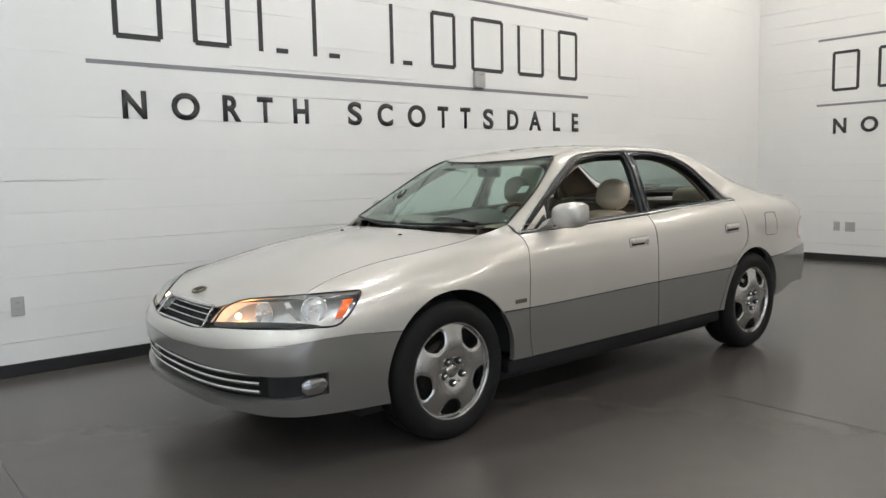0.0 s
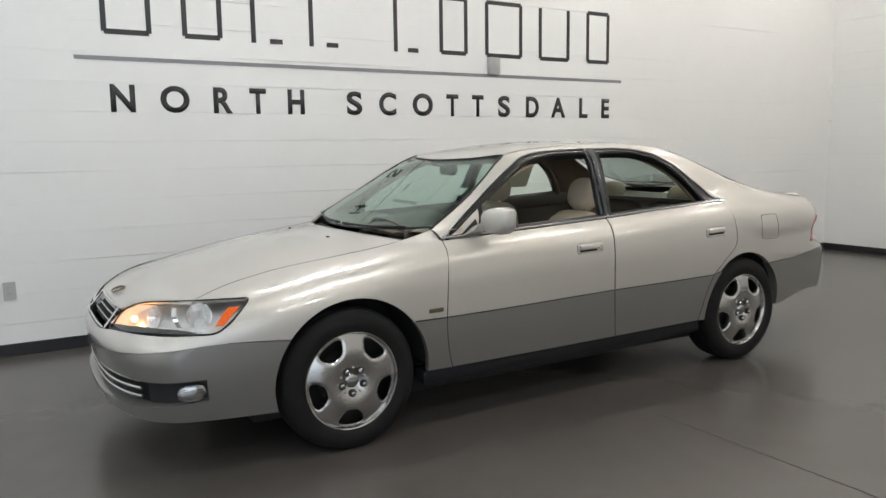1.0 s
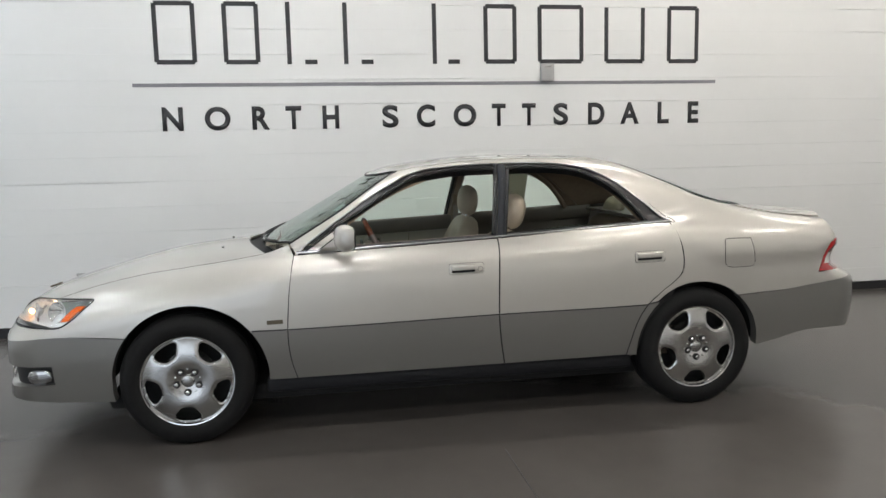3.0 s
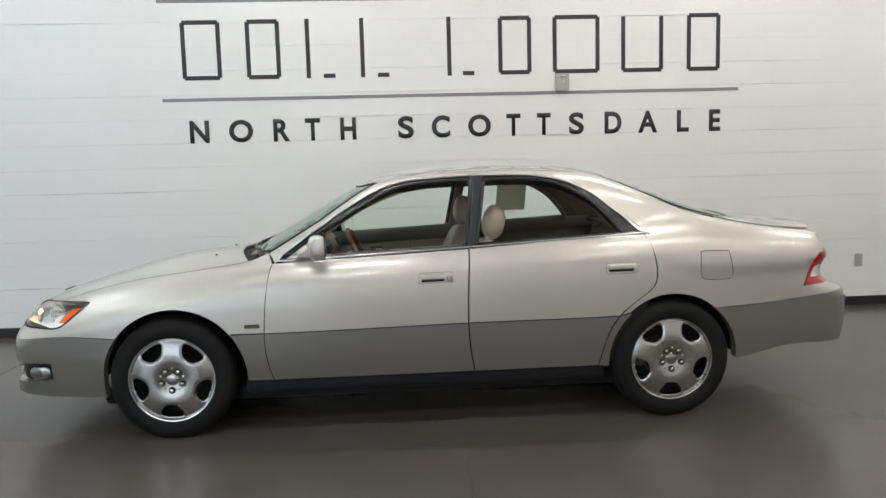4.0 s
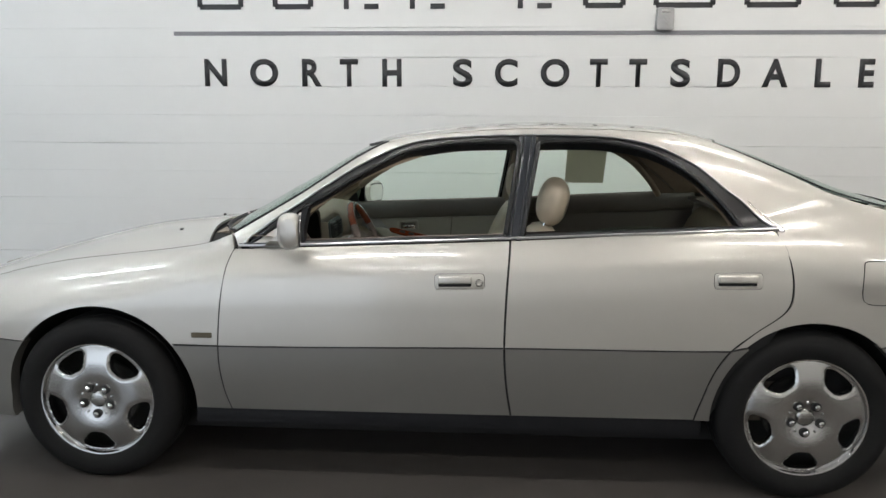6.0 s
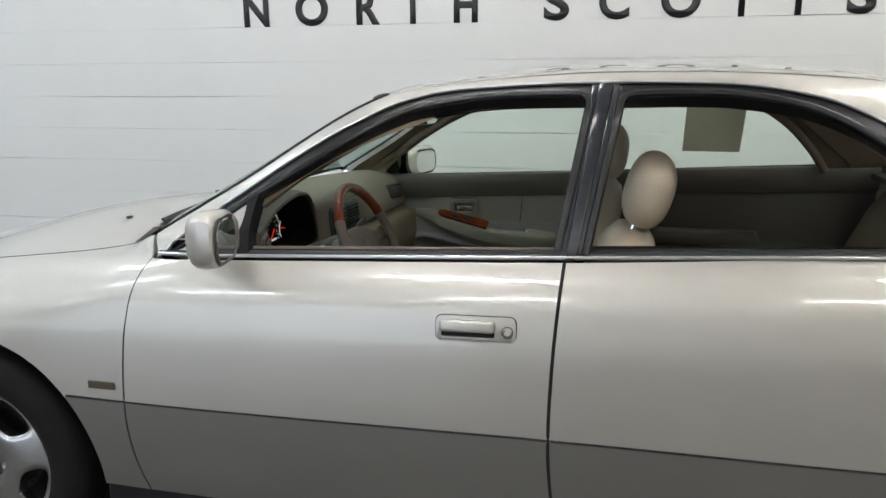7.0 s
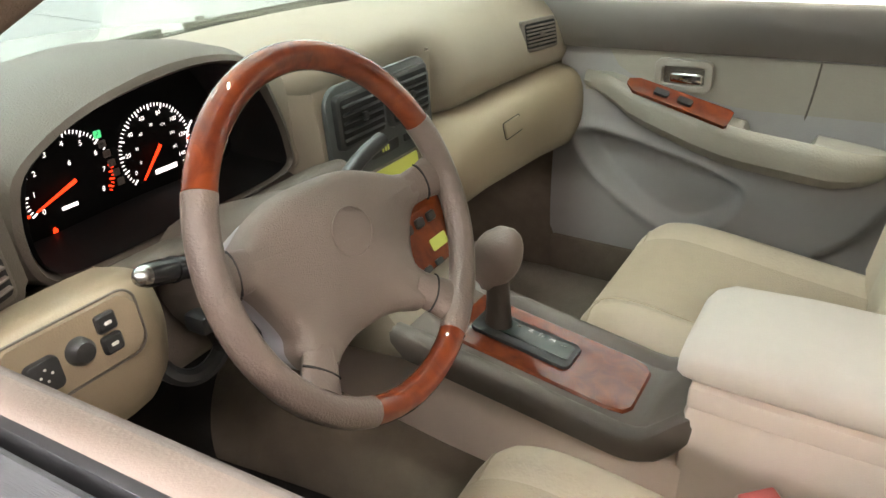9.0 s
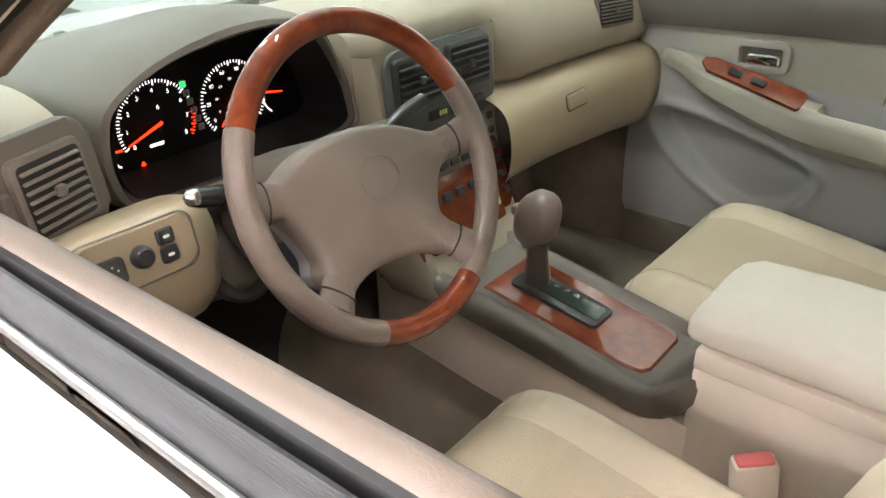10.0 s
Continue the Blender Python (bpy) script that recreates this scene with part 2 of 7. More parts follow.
def block(size, at=(0, 0, 0), bevel=0.0, seg=2, turn=(0, 0, 0), bm=None):
    """A box with rounded edges."""
    bm = bm or bmesh.new()
    made = bmesh.ops.create_cube(bm, size=1)["verts"]
    bmesh.ops.scale(bm, vec=size, verts=made)
    if bevel:
        edges = list({e for v in made for e in v.link_edges})
        out = bmesh.ops.bevel(bm, geom=edges, offset=min(bevel, min(size) * 0.49), segments=seg, profile=0.5, affect="EDGES")
        made = list({v for v in out["verts"]} | {v for v in made if v.is_valid})
    bmesh.ops.transform(bm, matrix=pose(*at, *turn), verts=made)
    return bm


def spline(pts, n=6, closed=False):
    """A smooth line through points."""
    p = [np.array(q, float) for q in pts]
    if len(p) < 3 and not closed:
        return [p[0] + (p[1] - p[0]) * i / n for i in range(n + 1)]
    out, count = [], len(p)
    for i in range(count if closed else count - 1):
        a, b, c, d = ((p[(i + k) % count] for k in (-1, 0, 1, 2)) if closed else
                      (p[max(i - 1, 0)], p[i], p[i + 1], p[min(i + 2, count - 1)]))
        for k in range(n):
            t = k / n
            out.append(0.5 * (2 * b + (c - a) * t + (2 * a - 5 * b + 4 * c - d) * t * t + (3 * b - a - 3 * c + d) * t ** 3))
    if not closed:
        out.append(p[-1])
    return out


def loft(rings, closed=True, caps=True, bm=None):
    """A skin over rings of equal length."""
    bm = bm or bmesh.new()
    rows = [[bm.verts.new(tuple(map(float, q))) for q in r] for r in rings]
    m = len(rows[0])
    for r, s in zip(rows, rows[1:]):
        for i in range(m if closed else m - 1):
            j = (i + 1) % m
            bm.faces.new((r[i], r[j], s[j], s[i]))
    if caps and closed:
        bm.faces.new(rows[0][::-1])
        bm.faces.new(rows[-1])
    return bm


def sweep(line, radius, sides=10, closed=False, bm=None, flat=1.0, up=(0, 0, 1)):
    """A round bar along a line; radius: one or one a point."""
    pts = [Vector(tuple(map(float, q))) for q in line]
    rings = []
    for i, p in enumerate(pts):
        a = pts[i - 1] if i or closed else p
        b = pts[(i + 1) % len(pts)] if i + 1 < len(pts) or closed else p
        d = (b - a).normalized()
        u = Vector(up)
        if abs(d.dot(u)) > 0.95:
            u = Vector((1, 0, 0))
        s = d.cross(u).normalized()
        u = s.cross(d)
        r = radius[i] if isinstance(radius, (list, tuple)) else radius
        rings.append([p + (s * math.cos(k * math.tau / sides) * flat + u * math.sin(k * math.tau / sides)) * r for k in range(sides)])
    if closed:
        rings.append(rings[0])
        bm = loft(rings, True, False, bm)
        bmesh.ops.remove_doubles(bm, verts=bm.verts, dist=1e-6)
        return bm
    return loft(rings, True, True, bm)


def prism(outline, depth, bevel=0.0, frame_at=None, bm=None, seg=1):
    """A plate: outline in its own x, y; thick along its own z from 0 to depth; frame_at places it."""
    bm = bm or bmesh.new()
    lo = [bm.verts.new((float(q[0]), float(q[1]), 0.0)) for q in outline]
    hi = [bm.verts.new((float(q[0]), float(q[1]), depth)) for q in outline]
    n = len(lo)
    bm.faces.new(lo[::-1])
    top = bm.faces.new(hi)
    for i in range(n):
        bm.faces.new((lo[i], lo[(i + 1) % n], hi[(i + 1) % n], hi[i]))
    made = lo + hi
    if bevel:
        out = bmesh.ops.bevel(bm, geom=list(top.edges), offset=bevel, segments=seg, profile=0.5, affect="EDGES")
        made = list({v for v in out["verts"]} | {v for v in made if v.is_valid})
    if frame_at:
        bmesh.ops.transform(bm, matrix=frame_at, verts=made)
    return bm


def rounded(w, h, r, n=4):
    """A rounded rectangle about the origin."""
    return [(sx * (w / 2 - r) + r * math.cos(a), sy * (h / 2 - r) + r * math.sin(a))
            for sx, sy, a0 in ((1, 1, 0), (-1, 1, 90), (-1, -1, 180), (1, -1, 270))
            for a in (radians(a0 + 90 * k / n) for k in range(n + 1))]


def revolve(profile, sides=48, axis="y", bm=None):
    """A turned body: profile of (radius, along) points, open, about the axis through the origin."""
    rings = []
    for k in range(sides):
        c, s = math.cos(k * math.tau / sides), math.sin(k * math.tau / sides)
        rings.append([{"y": (r * c, t, r * s), "z": (r * c, r * s, t), "x": (t, r * c, r * s)}[axis] for r, t in profile])
    rings.append(rings[0])
    bm = loft(rings, False, False, bm)
    bmesh.ops.remove_doubles(bm, verts=bm.verts, dist=1e-6)
    return bm


def basis(at, right, up):
    """A pose whose x is right, whose y is up and whose z comes out of the face."""
    x = Vector(right).normalized()
    z = x.cross(Vector(up)).normalized()
    y = z.cross(x)
    m = Matrix((x, y, z)).transposed().to_4x4()
    return Matrix.Translation(at) @ m


def letters(text, size, depth=0.0, bold=0.0):
    """A mesh of writing in the built-in font, about its own left bottom; size: cap height."""
    cu = bpy.data.curves.new("writing", "FONT")
    cu.body, cu.size, cu.extrude, cu.offset = text, size / 0.69, depth, bold
    ob = bpy.data.objects.new("writing", cu)
    me = bpy.data.meshes.new_from_object(ob)
    bpy.data.objects.remove(ob)
    bpy.data.curves.remove(cu)
    bm = bmesh.new()
    bm.from_mesh(me)
    bpy.data.meshes.remove(me)
    return bm


# ---- shape of the car's outer skin, as one smooth solid (front at -x, length 4.83 m) ----
def curve(*pts):
    """A smooth monotone curve through (x, y) pairs, for arrays."""
    xs, ys = np.array(pts, float).T
    h, s = np.diff(xs), np.diff(ys) / np.diff(xs)
    m = np.concatenate(([s[0]], (s[:-1] * h[1:] + s[1:] * h[:-1]) / (h[1:] + h[:-1]), [s[-1]]))
    flat = s[:-1] * s[1:] <= 0
    m[1:-1][flat] = 0

    def at(x):
        x = np.clip(np.asarray(x, float), xs[0], xs[-1])
        i = np.clip(np.searchsorted(xs, x) - 1, 0, len(h) - 1)
        t = (x - xs[i]) / h[i]
        return (ys[i] * (1 + 2 * t) * (1 - t) ** 2 + ys[i + 1] * t * t * (3 - 2 * t)
                + h[i] * (m[i] * t * (1 - t) ** 2 + m[i + 1] * t * t * (t - 1)))
    return at


def smax(a, b, k):
    h = np.maximum(k - np.abs(a - b), 0) / k
    return np.maximum(a, b) + h * h * k / 4


BELT = curve((-2.4, 0.80), (-0.8, 0.908), (0.25, 0.955), (1.2, 1.002), (1.6, 1.0), (2.5, 0.96))
HALF = curve((-2.4, 0.73), (-2.0, 0.80), (-1.6, 0.848), (-1.335, 0.858), (-0.8, 0.862), (0.0, 0.866), (0.8, 0.866),
             (1.335, 0.862), (1.7, 0.845), (2.1, 0.79), (2.6, 0.68))
TUCK = curve((-0.3, 0.09), (0.0, 0.04), (0.2, 0.014), (0.45, 0.0), (0.62, 0.002), (0.8, 0.014), (0.9, 0.034), (1.0, 0.085), (1.15, 0.2))
EDGE = curve((-2.4, 0.60), (-2.2, 0.655), (-2.0, 0.695), (-1.7, 0.76), (-1.335, 0.83), (-1.0, 0.88), (-0.8, 0.91), (0.25, 0.958),
             (1.2, 1.008), (1.6, 1.0), (2.0, 1.0), (2.25, 1.0), (2.5, 0.985))
CREST = curve((-2.4, 0.62), (-2.3, 0.665), (-2.19, 0.70), (-2.05, 0.742), (-1.76, 0.825), (-1.48, 0.888), (-1.24, 0.914), (-1.1, 0.925),
              (-0.9, 0.94), (0.3, 0.98), (1.2, 1.03), (1.6, 1.028), (1.85, 1.025), (2.1, 1.02), (2.3, 1.012), (2.5, 0.99))
NOSE = curve((0.1, -2.16), (0.16, -2.215), (0.22, -2.26), (0.30, -2.285), (0.45, -2.30), (0.53, -2.302), (0.575, -2.285), (0.61, -2.255),
             (0.68, -2.225), (0.74, -2.16), (0.85, -2.0))
TAIL = curve((0.2, 2.42), (0.32, 2.49), (0.45, 2.52), (0.58, 2.525), (0.64, 2.505), (0.675, 2.44), (0.70, 2.395), (0.85, 2.375), (0.95, 2.355), (1.05, 2.33))
ROOF = curve((-1.2, 0.86), (-0.6, 1.186), (-0.36, 1.320), (-0.18, 1.347), (0.0, 1.3686), (0.35, 1.390), (0.7, 1.385), (1.0, 1.360), (1.3, 1.285), (2.0, 1.0))


def lower(x, a, z):
    h = (z - 0.2) / (BELT(x) - 0.2)
    side = a - HALF(x) + TUCK(h)
    edge = EDGE(x)
    top = z - edge - (CREST(x) - edge) * (1 - (a / 0.75) ** 2)
    k = 0.05 + 0.09 * np.clip((-0.75 - x) / 0.5, 0, 1) + 0.05 * np.clip((x - 1.3) / 0.4, 0, 1)
    f = smax(side, top, k)
    f = smax(f, NOSE(z) + (0.40 - 0.06 * np.clip((0.58 - z) / 0.08, 0, 1)) * a ** 3 - x, 0.10)
    return smax(f, x - TAIL(z) + 0.35 * a ** 3, 0.12 - 0.07 * np.clip((z - 0.8) / 0.1, 0, 1))


def cabin(x, a, z):
    h = z - 0.95
    side = (a - (0.765 - 0.45 * h - 0.16 * h * np.abs(h) - 0.035 * (x - 0.35) ** 2)) * 0.9
    roof = z - ROOF(x) + 0.106 * a ** 2
    screen = ((-1.034 + (z - 0.915) * 1.759 + 0.229 * a ** 2) - x) * 0.5
    back = (x - (1.11 + (1.343 - z) * 2.43 - 0.35 * a ** 2)) * 0.38
    f = smax(smax(side, roof, 0.11), 0.90 - z, 0.06)
    f = smax(f, screen, 0.05)
    return smax(f, back, 0.06)


def skin(p):
    """Below 0 inside the car's body, above 0 outside; p: array of places."""
    x, a, z = p[:, 0], np.abs(p[:, 1]), p[:, 2]
    k = 0.02 + 0.14 * np.clip((x - 1.1) / 0.4, 0, 1)
    return -smax(-lower(x, a, z), -cabin(x, a, z), k)


def meet(p, d, deep=0.0, reach=2.6):
    """Where rays from p along d first come within the skin, sunk by deep."""
    ts = np.linspace(0, reach, 261)
    lo, hi = np.zeros(len(p)), np.full(len(p), np.nan)
    before = skin(p) + deep
    for t0, t1 in zip(ts, ts[1:]):
        now = skin(p + d * t1) + deep
        new_hit = np.isnan(hi) & (before > 0) & (now <= 0)
        lo[new_hit], hi[new_hit] = t0, t1
        before = now
    miss = np.isnan(hi)
    hi[miss] = reach
    lo[miss] = reach
    for _ in range(16):
        mid = (lo + hi) / 2
        inside = skin(p + d * mid[:, None]) + deep <= 0
        hi, lo = np.where(inside, mid, hi), np.where(inside, lo, mid)
    return p + d * hi[:, None], ~miss


def outward(p):
    e = 0.002
    g = np.stack([skin(p + np.eye(3)[i] * e) - skin(p - np.eye(3)[i] * e) for i in range(3)], 1)
    return g / np.maximum(np.linalg.norm(g, axis=1, keepdims=True), 1e-9)


# ---- the room ----
def slab(name, size, at, material, label="", category=""):
    return tagged(part(name, block(size, at), material, smooth=False), label, category, kind="structure")


slab("floor", (WALL_X - ROOM_W + 0.4, WALL_Y - ROOM_S + 0.4, 0.2), ((WALL_X + ROOM_W) / 2, (WALL_Y + ROOM_S) / 2, -0.1), FLOOR,
     "dark grey sealed concrete floor, softly polished", "floor")
slab("ceiling", (WALL_X - ROOM_W + 0.4, WALL_Y - ROOM_S + 0.4, 0.2), ((WALL_X + ROOM_W) / 2, (WALL_Y + ROOM_S) / 2, ROOM_H + 0.1), CEILING,
     "plain white ceiling of the bay", "ceiling")
left_end, right_end = DOOR_X - DOOR_W / 2, DOOR_X + DOOR_W / 2
slab("wall_south", (left_end - ROOM_W, 0.2, ROOM_H), ((left_end + ROOM_W) / 2, ROOM_S - 0.1, ROOM_H / 2), WALL, "plain white painted wall beside the wide doorway", "wall")
slab("wall_south", (WALL_X - right_end, 0.2, ROOM_H), ((WALL_X + right_end) / 2, ROOM_S - 0.1, ROOM_H / 2), WALL, "plain white painted wall beside the wide doorway", "wall")
slab("wall_south", (DOOR_W, 0.2, ROOM_H - DOOR_H), (DOOR_X, ROOM_S - 0.1, (ROOM_H + DOOR_H) / 2), WALL, "plain white painted wall over the wide doorway", "wall")
slab("wall_west", (0.2, WALL_Y - ROOM_S, ROOM_H), (ROOM_W - 0.1, (WALL_Y + ROOM_S) / 2, ROOM_H / 2), WALL, "plain white painted wall", "wall")
COURSE = 0.2032


def block_wall(name, start, along, length, label):
    """A wall of painted block: one bar a course, whose joint opens here and there."""
    wall = tagged(part(name, block((length, 0.18, ROOM_H), (0, 0.11, ROOM_H / 2)), WALL, smooth=False), label, "wall", kind="structure")
    m = Matrix.Translation(start) @ Matrix.Rotation(math.atan2(along[1], along[0]), 4, "Z") @ Matrix.Translation((length / 2, 0, 0))
    wall.matrix_world = m
    rng = random.Random(len(name) * 7 + int(length))
    n = int(length / 0.1)
    for k in range(int(ROOM_H / COURSE) + 1):
        z0, z1 = k * COURSE + 0.012, min((k + 1) * COURSE + 0.012, ROOM_H)
        bm = bmesh.new()
        shift = rng.uniform(0, 90)
        cols = []
        for i in range(n + 1):
            x = -length / 2 + length * i / n
            g = max(0.0, noise.noise((x * 0.9 + shift, k * 7.3, 0)) * 1.6 + noise.noise((x * 4 + shift, k * 3.1, 5)) * 0.5 - 0.02)
            gap = min(g, 1.0) * 0.0042
            wave = noise.noise((x * 1.5, k * 1.7, 9)) * 0.0012
            cols.append([bm.verts.new((x, -wave, z0)), bm.verts.new((x, -wave, z1 - gap - 0.001)), bm.verts.new((x, -wave + 0.002 + gap, z1 - gap)),
                         bm.verts.new((x, 0.02, z1 - gap)), bm.verts.new((x, 0.02, z0))])
        for a, b in zip(cols, cols[1:]):
            for j in range(5):
                bm.faces.new((a[j], b[j], b[(j + 1) % 5], a[(j + 1) % 5]))
        bm.faces.new(cols[0])
        bm.faces.new(cols[-1])
        part("block_course", bm, WALL, wall)
    return wall


block_wall("wall_north", (ROOM_W, WALL_Y, 0), (1, 0), WALL_X - ROOM_W, "white painted block wall with faint joints behind the lettering")
block_wall("wall_east", (WALL_X, WALL_Y, 0), (0, -1), WALL_Y - ROOM_S, "white painted block wall with faint joints")
for name, size, at in (("baseboard", (WALL_X - ROOM_W, 0.012, 0.082), ((WALL_X + ROOM_W) / 2, WALL_Y - 0.006, 0.041)),
                       ("baseboard", (0.012, WALL_Y - ROOM_S - 0.013, 0.082), (WALL_X - 0.006, (WALL_Y + ROOM_S) / 2 - 0.0065, 0.041))):
    tagged(part(name, block(size, at, 0.003, 1), BASE), "black rubber baseboard along the wall foot", "baseboard", kind="structure")
# saw-cut joints in the floor
for a, b in (((0.155, -1.25), (0.145, -8.9)), ((-2.98, 1.88), (-2.98, -8.9)), ((-9, -6.2), (6.5, -6.2))):
    d = Vector((b[0] - a[0], b[1] - a[1], 0))
    bm = block((d.length, 0.004, 0.003), ((a[0] + b[0]) / 2, (a[1] + b[1]) / 2, 0.0), turn=(0, 0, math.degrees(math.atan2(d.y, d.x))))
    tagged(part("trim", bm, JOINT, smooth=False), "thin dark saw-cut joint in the concrete floor", "floor joint", kind="structure")


# ---- wall lettering ----
def wall_sign(at, right, k=1.0):
    """The sign on a wall: two rules, a row of plain thin shapes, a lettered line; k scales it; at: left end of the lower rule."""
    sign = thing("wall_sign", "charcoal lettering between two thin grey rules painted on the wall", "sign", at=at)
    r = Vector(right)
    out = Vector((r.y, -r.x, 0))

    def face(x, z):
        return basis(r * x * k + Vector((0, 0, z * k)) + out * 0.0005, r, (0, 0, 1))
    rule_len = 5.045
    for z in (0.0, 0.822):
        part("rule", prism([(0, -0.014 * k), (rule_len * k, -0.014 * k), (rule_len * k, 0.014 * k), (0, 0.014 * k)], 0.003, frame_at=face(0, z)), RULE, sign, "thin grey rule", False)

    def bar(x0, z0, x1, z1, w=0.036):
        dx, dz = x1 - x0, z1 - z0
        n = math.hypot(dx, dz)
        px, pz = -dz / n * w / 2 * k, dx / n * w / 2 * k
        q = [(x0 * k + px, z0 * k + pz), (x0 * k - px, z0 * k - pz), (x1 * k - px, z1 * k - pz), (x1 * k + px, z1 * k + pz)]
        return prism(q, 0.003, frame_at=face(0, 0))
    # the maker's name: plain upright bars and open boxes of its size
    low, high = 0.182, 0.645
    for x0, x1, kind in ((0.20, 0.495, "box"), (0.742, 0.995, "box"), (1.23, 1.475, "foot"), (1.695, 1.94, "foot"), (2.445, 2.68, "foot"),
                         (2.91, 3.165, "box"), (3.39, 3.77, "box"), (4.0, 4.34, "pair"), (4.59, 4.855, "box")):
        if kind == "box":
            for seg in ((x0, low, x0, high), (x1, low, x1, high), (x0, low, x1, low), (x0, high, x1, high)):
                part("sign_shape", bar(*seg), INK, sign, smooth=False)
        elif kind == "foot":
            part("sign_shape", bar(x0 + 0.018, low - 0.018, x0 + 0.018, high + 0.018), INK, sign, smooth=False)
            part("sign_shape", bar(x1 - 0.1, low, x1, low), INK, sign, smooth=False)
        else:
            for seg in ((x0, low, x0, high), (x1, low, x1, high), (x0, low, x1, low)):
                part("sign_shape", bar(*seg), INK, sign, smooth=False)
    spots = (0.212, 0.545, 0.922, 1.195, 1.498, 2.0, 2.295, 2.615, 2.955, 3.226, 3.512, 3.832, 4.135, 4.49, 4.782)
    ends = (0.375, 0.748, 1.064, 1.325, 1.635, 2.137, 2.455, 2.815, 3.078, 3.349, 3.646, 3.984, 4.310, 4.597, 4.885)
    for ch, x0, x1 in zip("NORTHSCOTTSDALE", spots, ends):
        bm = letters(ch, 0.19 * k, 0.0, 0.0085 * k)
        xs = [v.co.x for v in bm.verts]
        zs = [v.co.y for v in bm.verts]
        sx = (x1 - x0) * k / (max(xs) - min(xs))
        sz = 0.192 * k / (max(zs) - min(zs))
        for v in bm.verts:
            v.co = Vector(((v.co.x - min(xs)) * sx, (v.co.y - min(zs)) * sz, 0.0))
        bm.faces.ensure_lookup_table()
        ext = bmesh.ops.extrude_face_region(bm, geom=bm.faces[:])
        for v in ext["geom"]:
            if isinstance(v, bmesh.types.BMVert):
                v.co.z += 0.003
        bmesh.ops.transform(bm, matrix=face(0, 0) @ Matrix.Translation((x0 * k, -0.368 * k, 0)), verts=bm.verts)
        part("letter", bm, INK, sign, smooth=False)
    return sign


wall_sign((-2.095, WALL_Y, 2.003), (1, 0, 0))
wall_sign((WALL_X, 1.115, 1.996), (0, -1, 0))


def wall_plate(name, at, right, w, h, label, kind):
    r = Vector(right)
    ob = thing(name, label, "outlet" if kind == "outlet" else "device", at=at)
    m = basis((0, 0, 0), r, (0, 0, 1))
    part("cover_plate", prism(rounded(w, h, 0.006), 0.007, 0.003, m), PLATE, ob)
    for dz in (0.02, -0.02):
        part("socket_face", prism(rounded(0.034, 0.028, 0.01), 0.003, 0.001, m @ Matrix.Translation((0, dz, 0.0065))), PLATE, ob)
        for dx in (-0.006, 0.006):
            part("slot", prism(rounded(0.002, 0.009, 0.0009, 1), 0.0006, 0, m @ Matrix.Translation((dx, dz + 0.002, 0.0095))), DARK, ob)
    return ob


wall_plate("wall_outlet", (-2.593, WALL_Y - 0.001, 0.444), (1, 0, 0), 0.075, 0.120, "pale grey duplex outlet plate on the block wall", "outlet")
wall_plate("wall_outlet", (4.125, WALL_Y - 0.001, 0.42), (1, 0, 0), 0.075, 0.120, "pale grey duplex outlet plate on the block wall", "outlet")
wall_plate("wall_outlet", (WALL_X - 0.001, 0.82, 0.445), (0, -1, 0), 0.075, 0.115, "small grey outlet plate on the side wall", "outlet")
wall_plate("wall_outlet", (WALL_X - 0.001, 0.655, 0.44), (0, -1, 0), 0.12, 0.12, "wide pale grey outlet plate on the side wall", "outlet")
alarm = thing("fire_alarm", "pale grey fire alarm horn strobe on the lettered wall", "alarm", at=(1.355, WALL_Y - 0.004, 2.09))
m = basis((0, 0, 0), (1, 0, 0), (0, 0, 1))
part("back_box", prism(rounded(0.115, 0.15, 0.012), 0.045, 0.008, m, seg=2), PLATE, alarm)
part("strobe_lens", prism(rounded(0.045, 0.06, 0.012), 0.022, 0.01, m @ Matrix.Translation((0.0, -0.012, 0.044)), seg=2), LENS, alarm, "clear strobe lens")
part("horn_grille", prism(rounded(0.06, 0.018, 0.008), 0.006, 0.002, m @ Matrix.Translation((0.0, 0.05, 0.043))), SATIN, alarm, "grey horn grille")


# ---- ceiling lamps: rows of long tube fittings ----
def tube_lamp(x, y, tube):
    lamp = thing("ceiling_lamp", "long white tube lamp hung under the ceiling, lit", "ceiling lamp", "ceiling lamps", at=(x, y, ROOM_H - 0.3))
    part("housing", block((1.34, 0.16, 0.05), (0, 0, 0.035), 0.01), PLATE, lamp)
    part("tube", block((1.30, 0.055, 0.03), (0, 0, -0.005), 0.01), tube, lamp, "glowing lamp tube")
    for sx in (-0.5, 0.5):
        part("hanger", block((0.01, 0.01, 0.24), (sx, 0, 0.18)), SATIN, lamp)


for y in (0.45, -2.3, -5.6):
    for x, shade in ((-7.5, 0), (-4.2, 0), (-0.9, 1), (2.4, 2), (5.2, 2)):
        tube_lamp(x, y, TUBES[shade])

# ---- the car: panels cut out of the skin ----
AXIS = {"nose": (-1.45, -1.0), "lamp": (-1.45, -1.0), "stern": (1.5, 1.0)}
LEAN_IN = radians(40)


def flat(mode, p):
    """A place near the skin, as the panel's own two coordinates; p: x, y, z on the left (y below 0)."""
    x, y, z = p
    if mode == "side":
        return x, z
    if mode == "top":
        return x, y
    if mode == "tilt":
        return x, y * math.sin(LEAN_IN) + z * math.cos(LEAN_IN)
    ax, sx = AXIS[mode]
    r = math.hypot(x - ax, y)
    return math.atan2(-y, (x - ax) * sx), z - (0.35 * r if mode == "lamp" else 0)


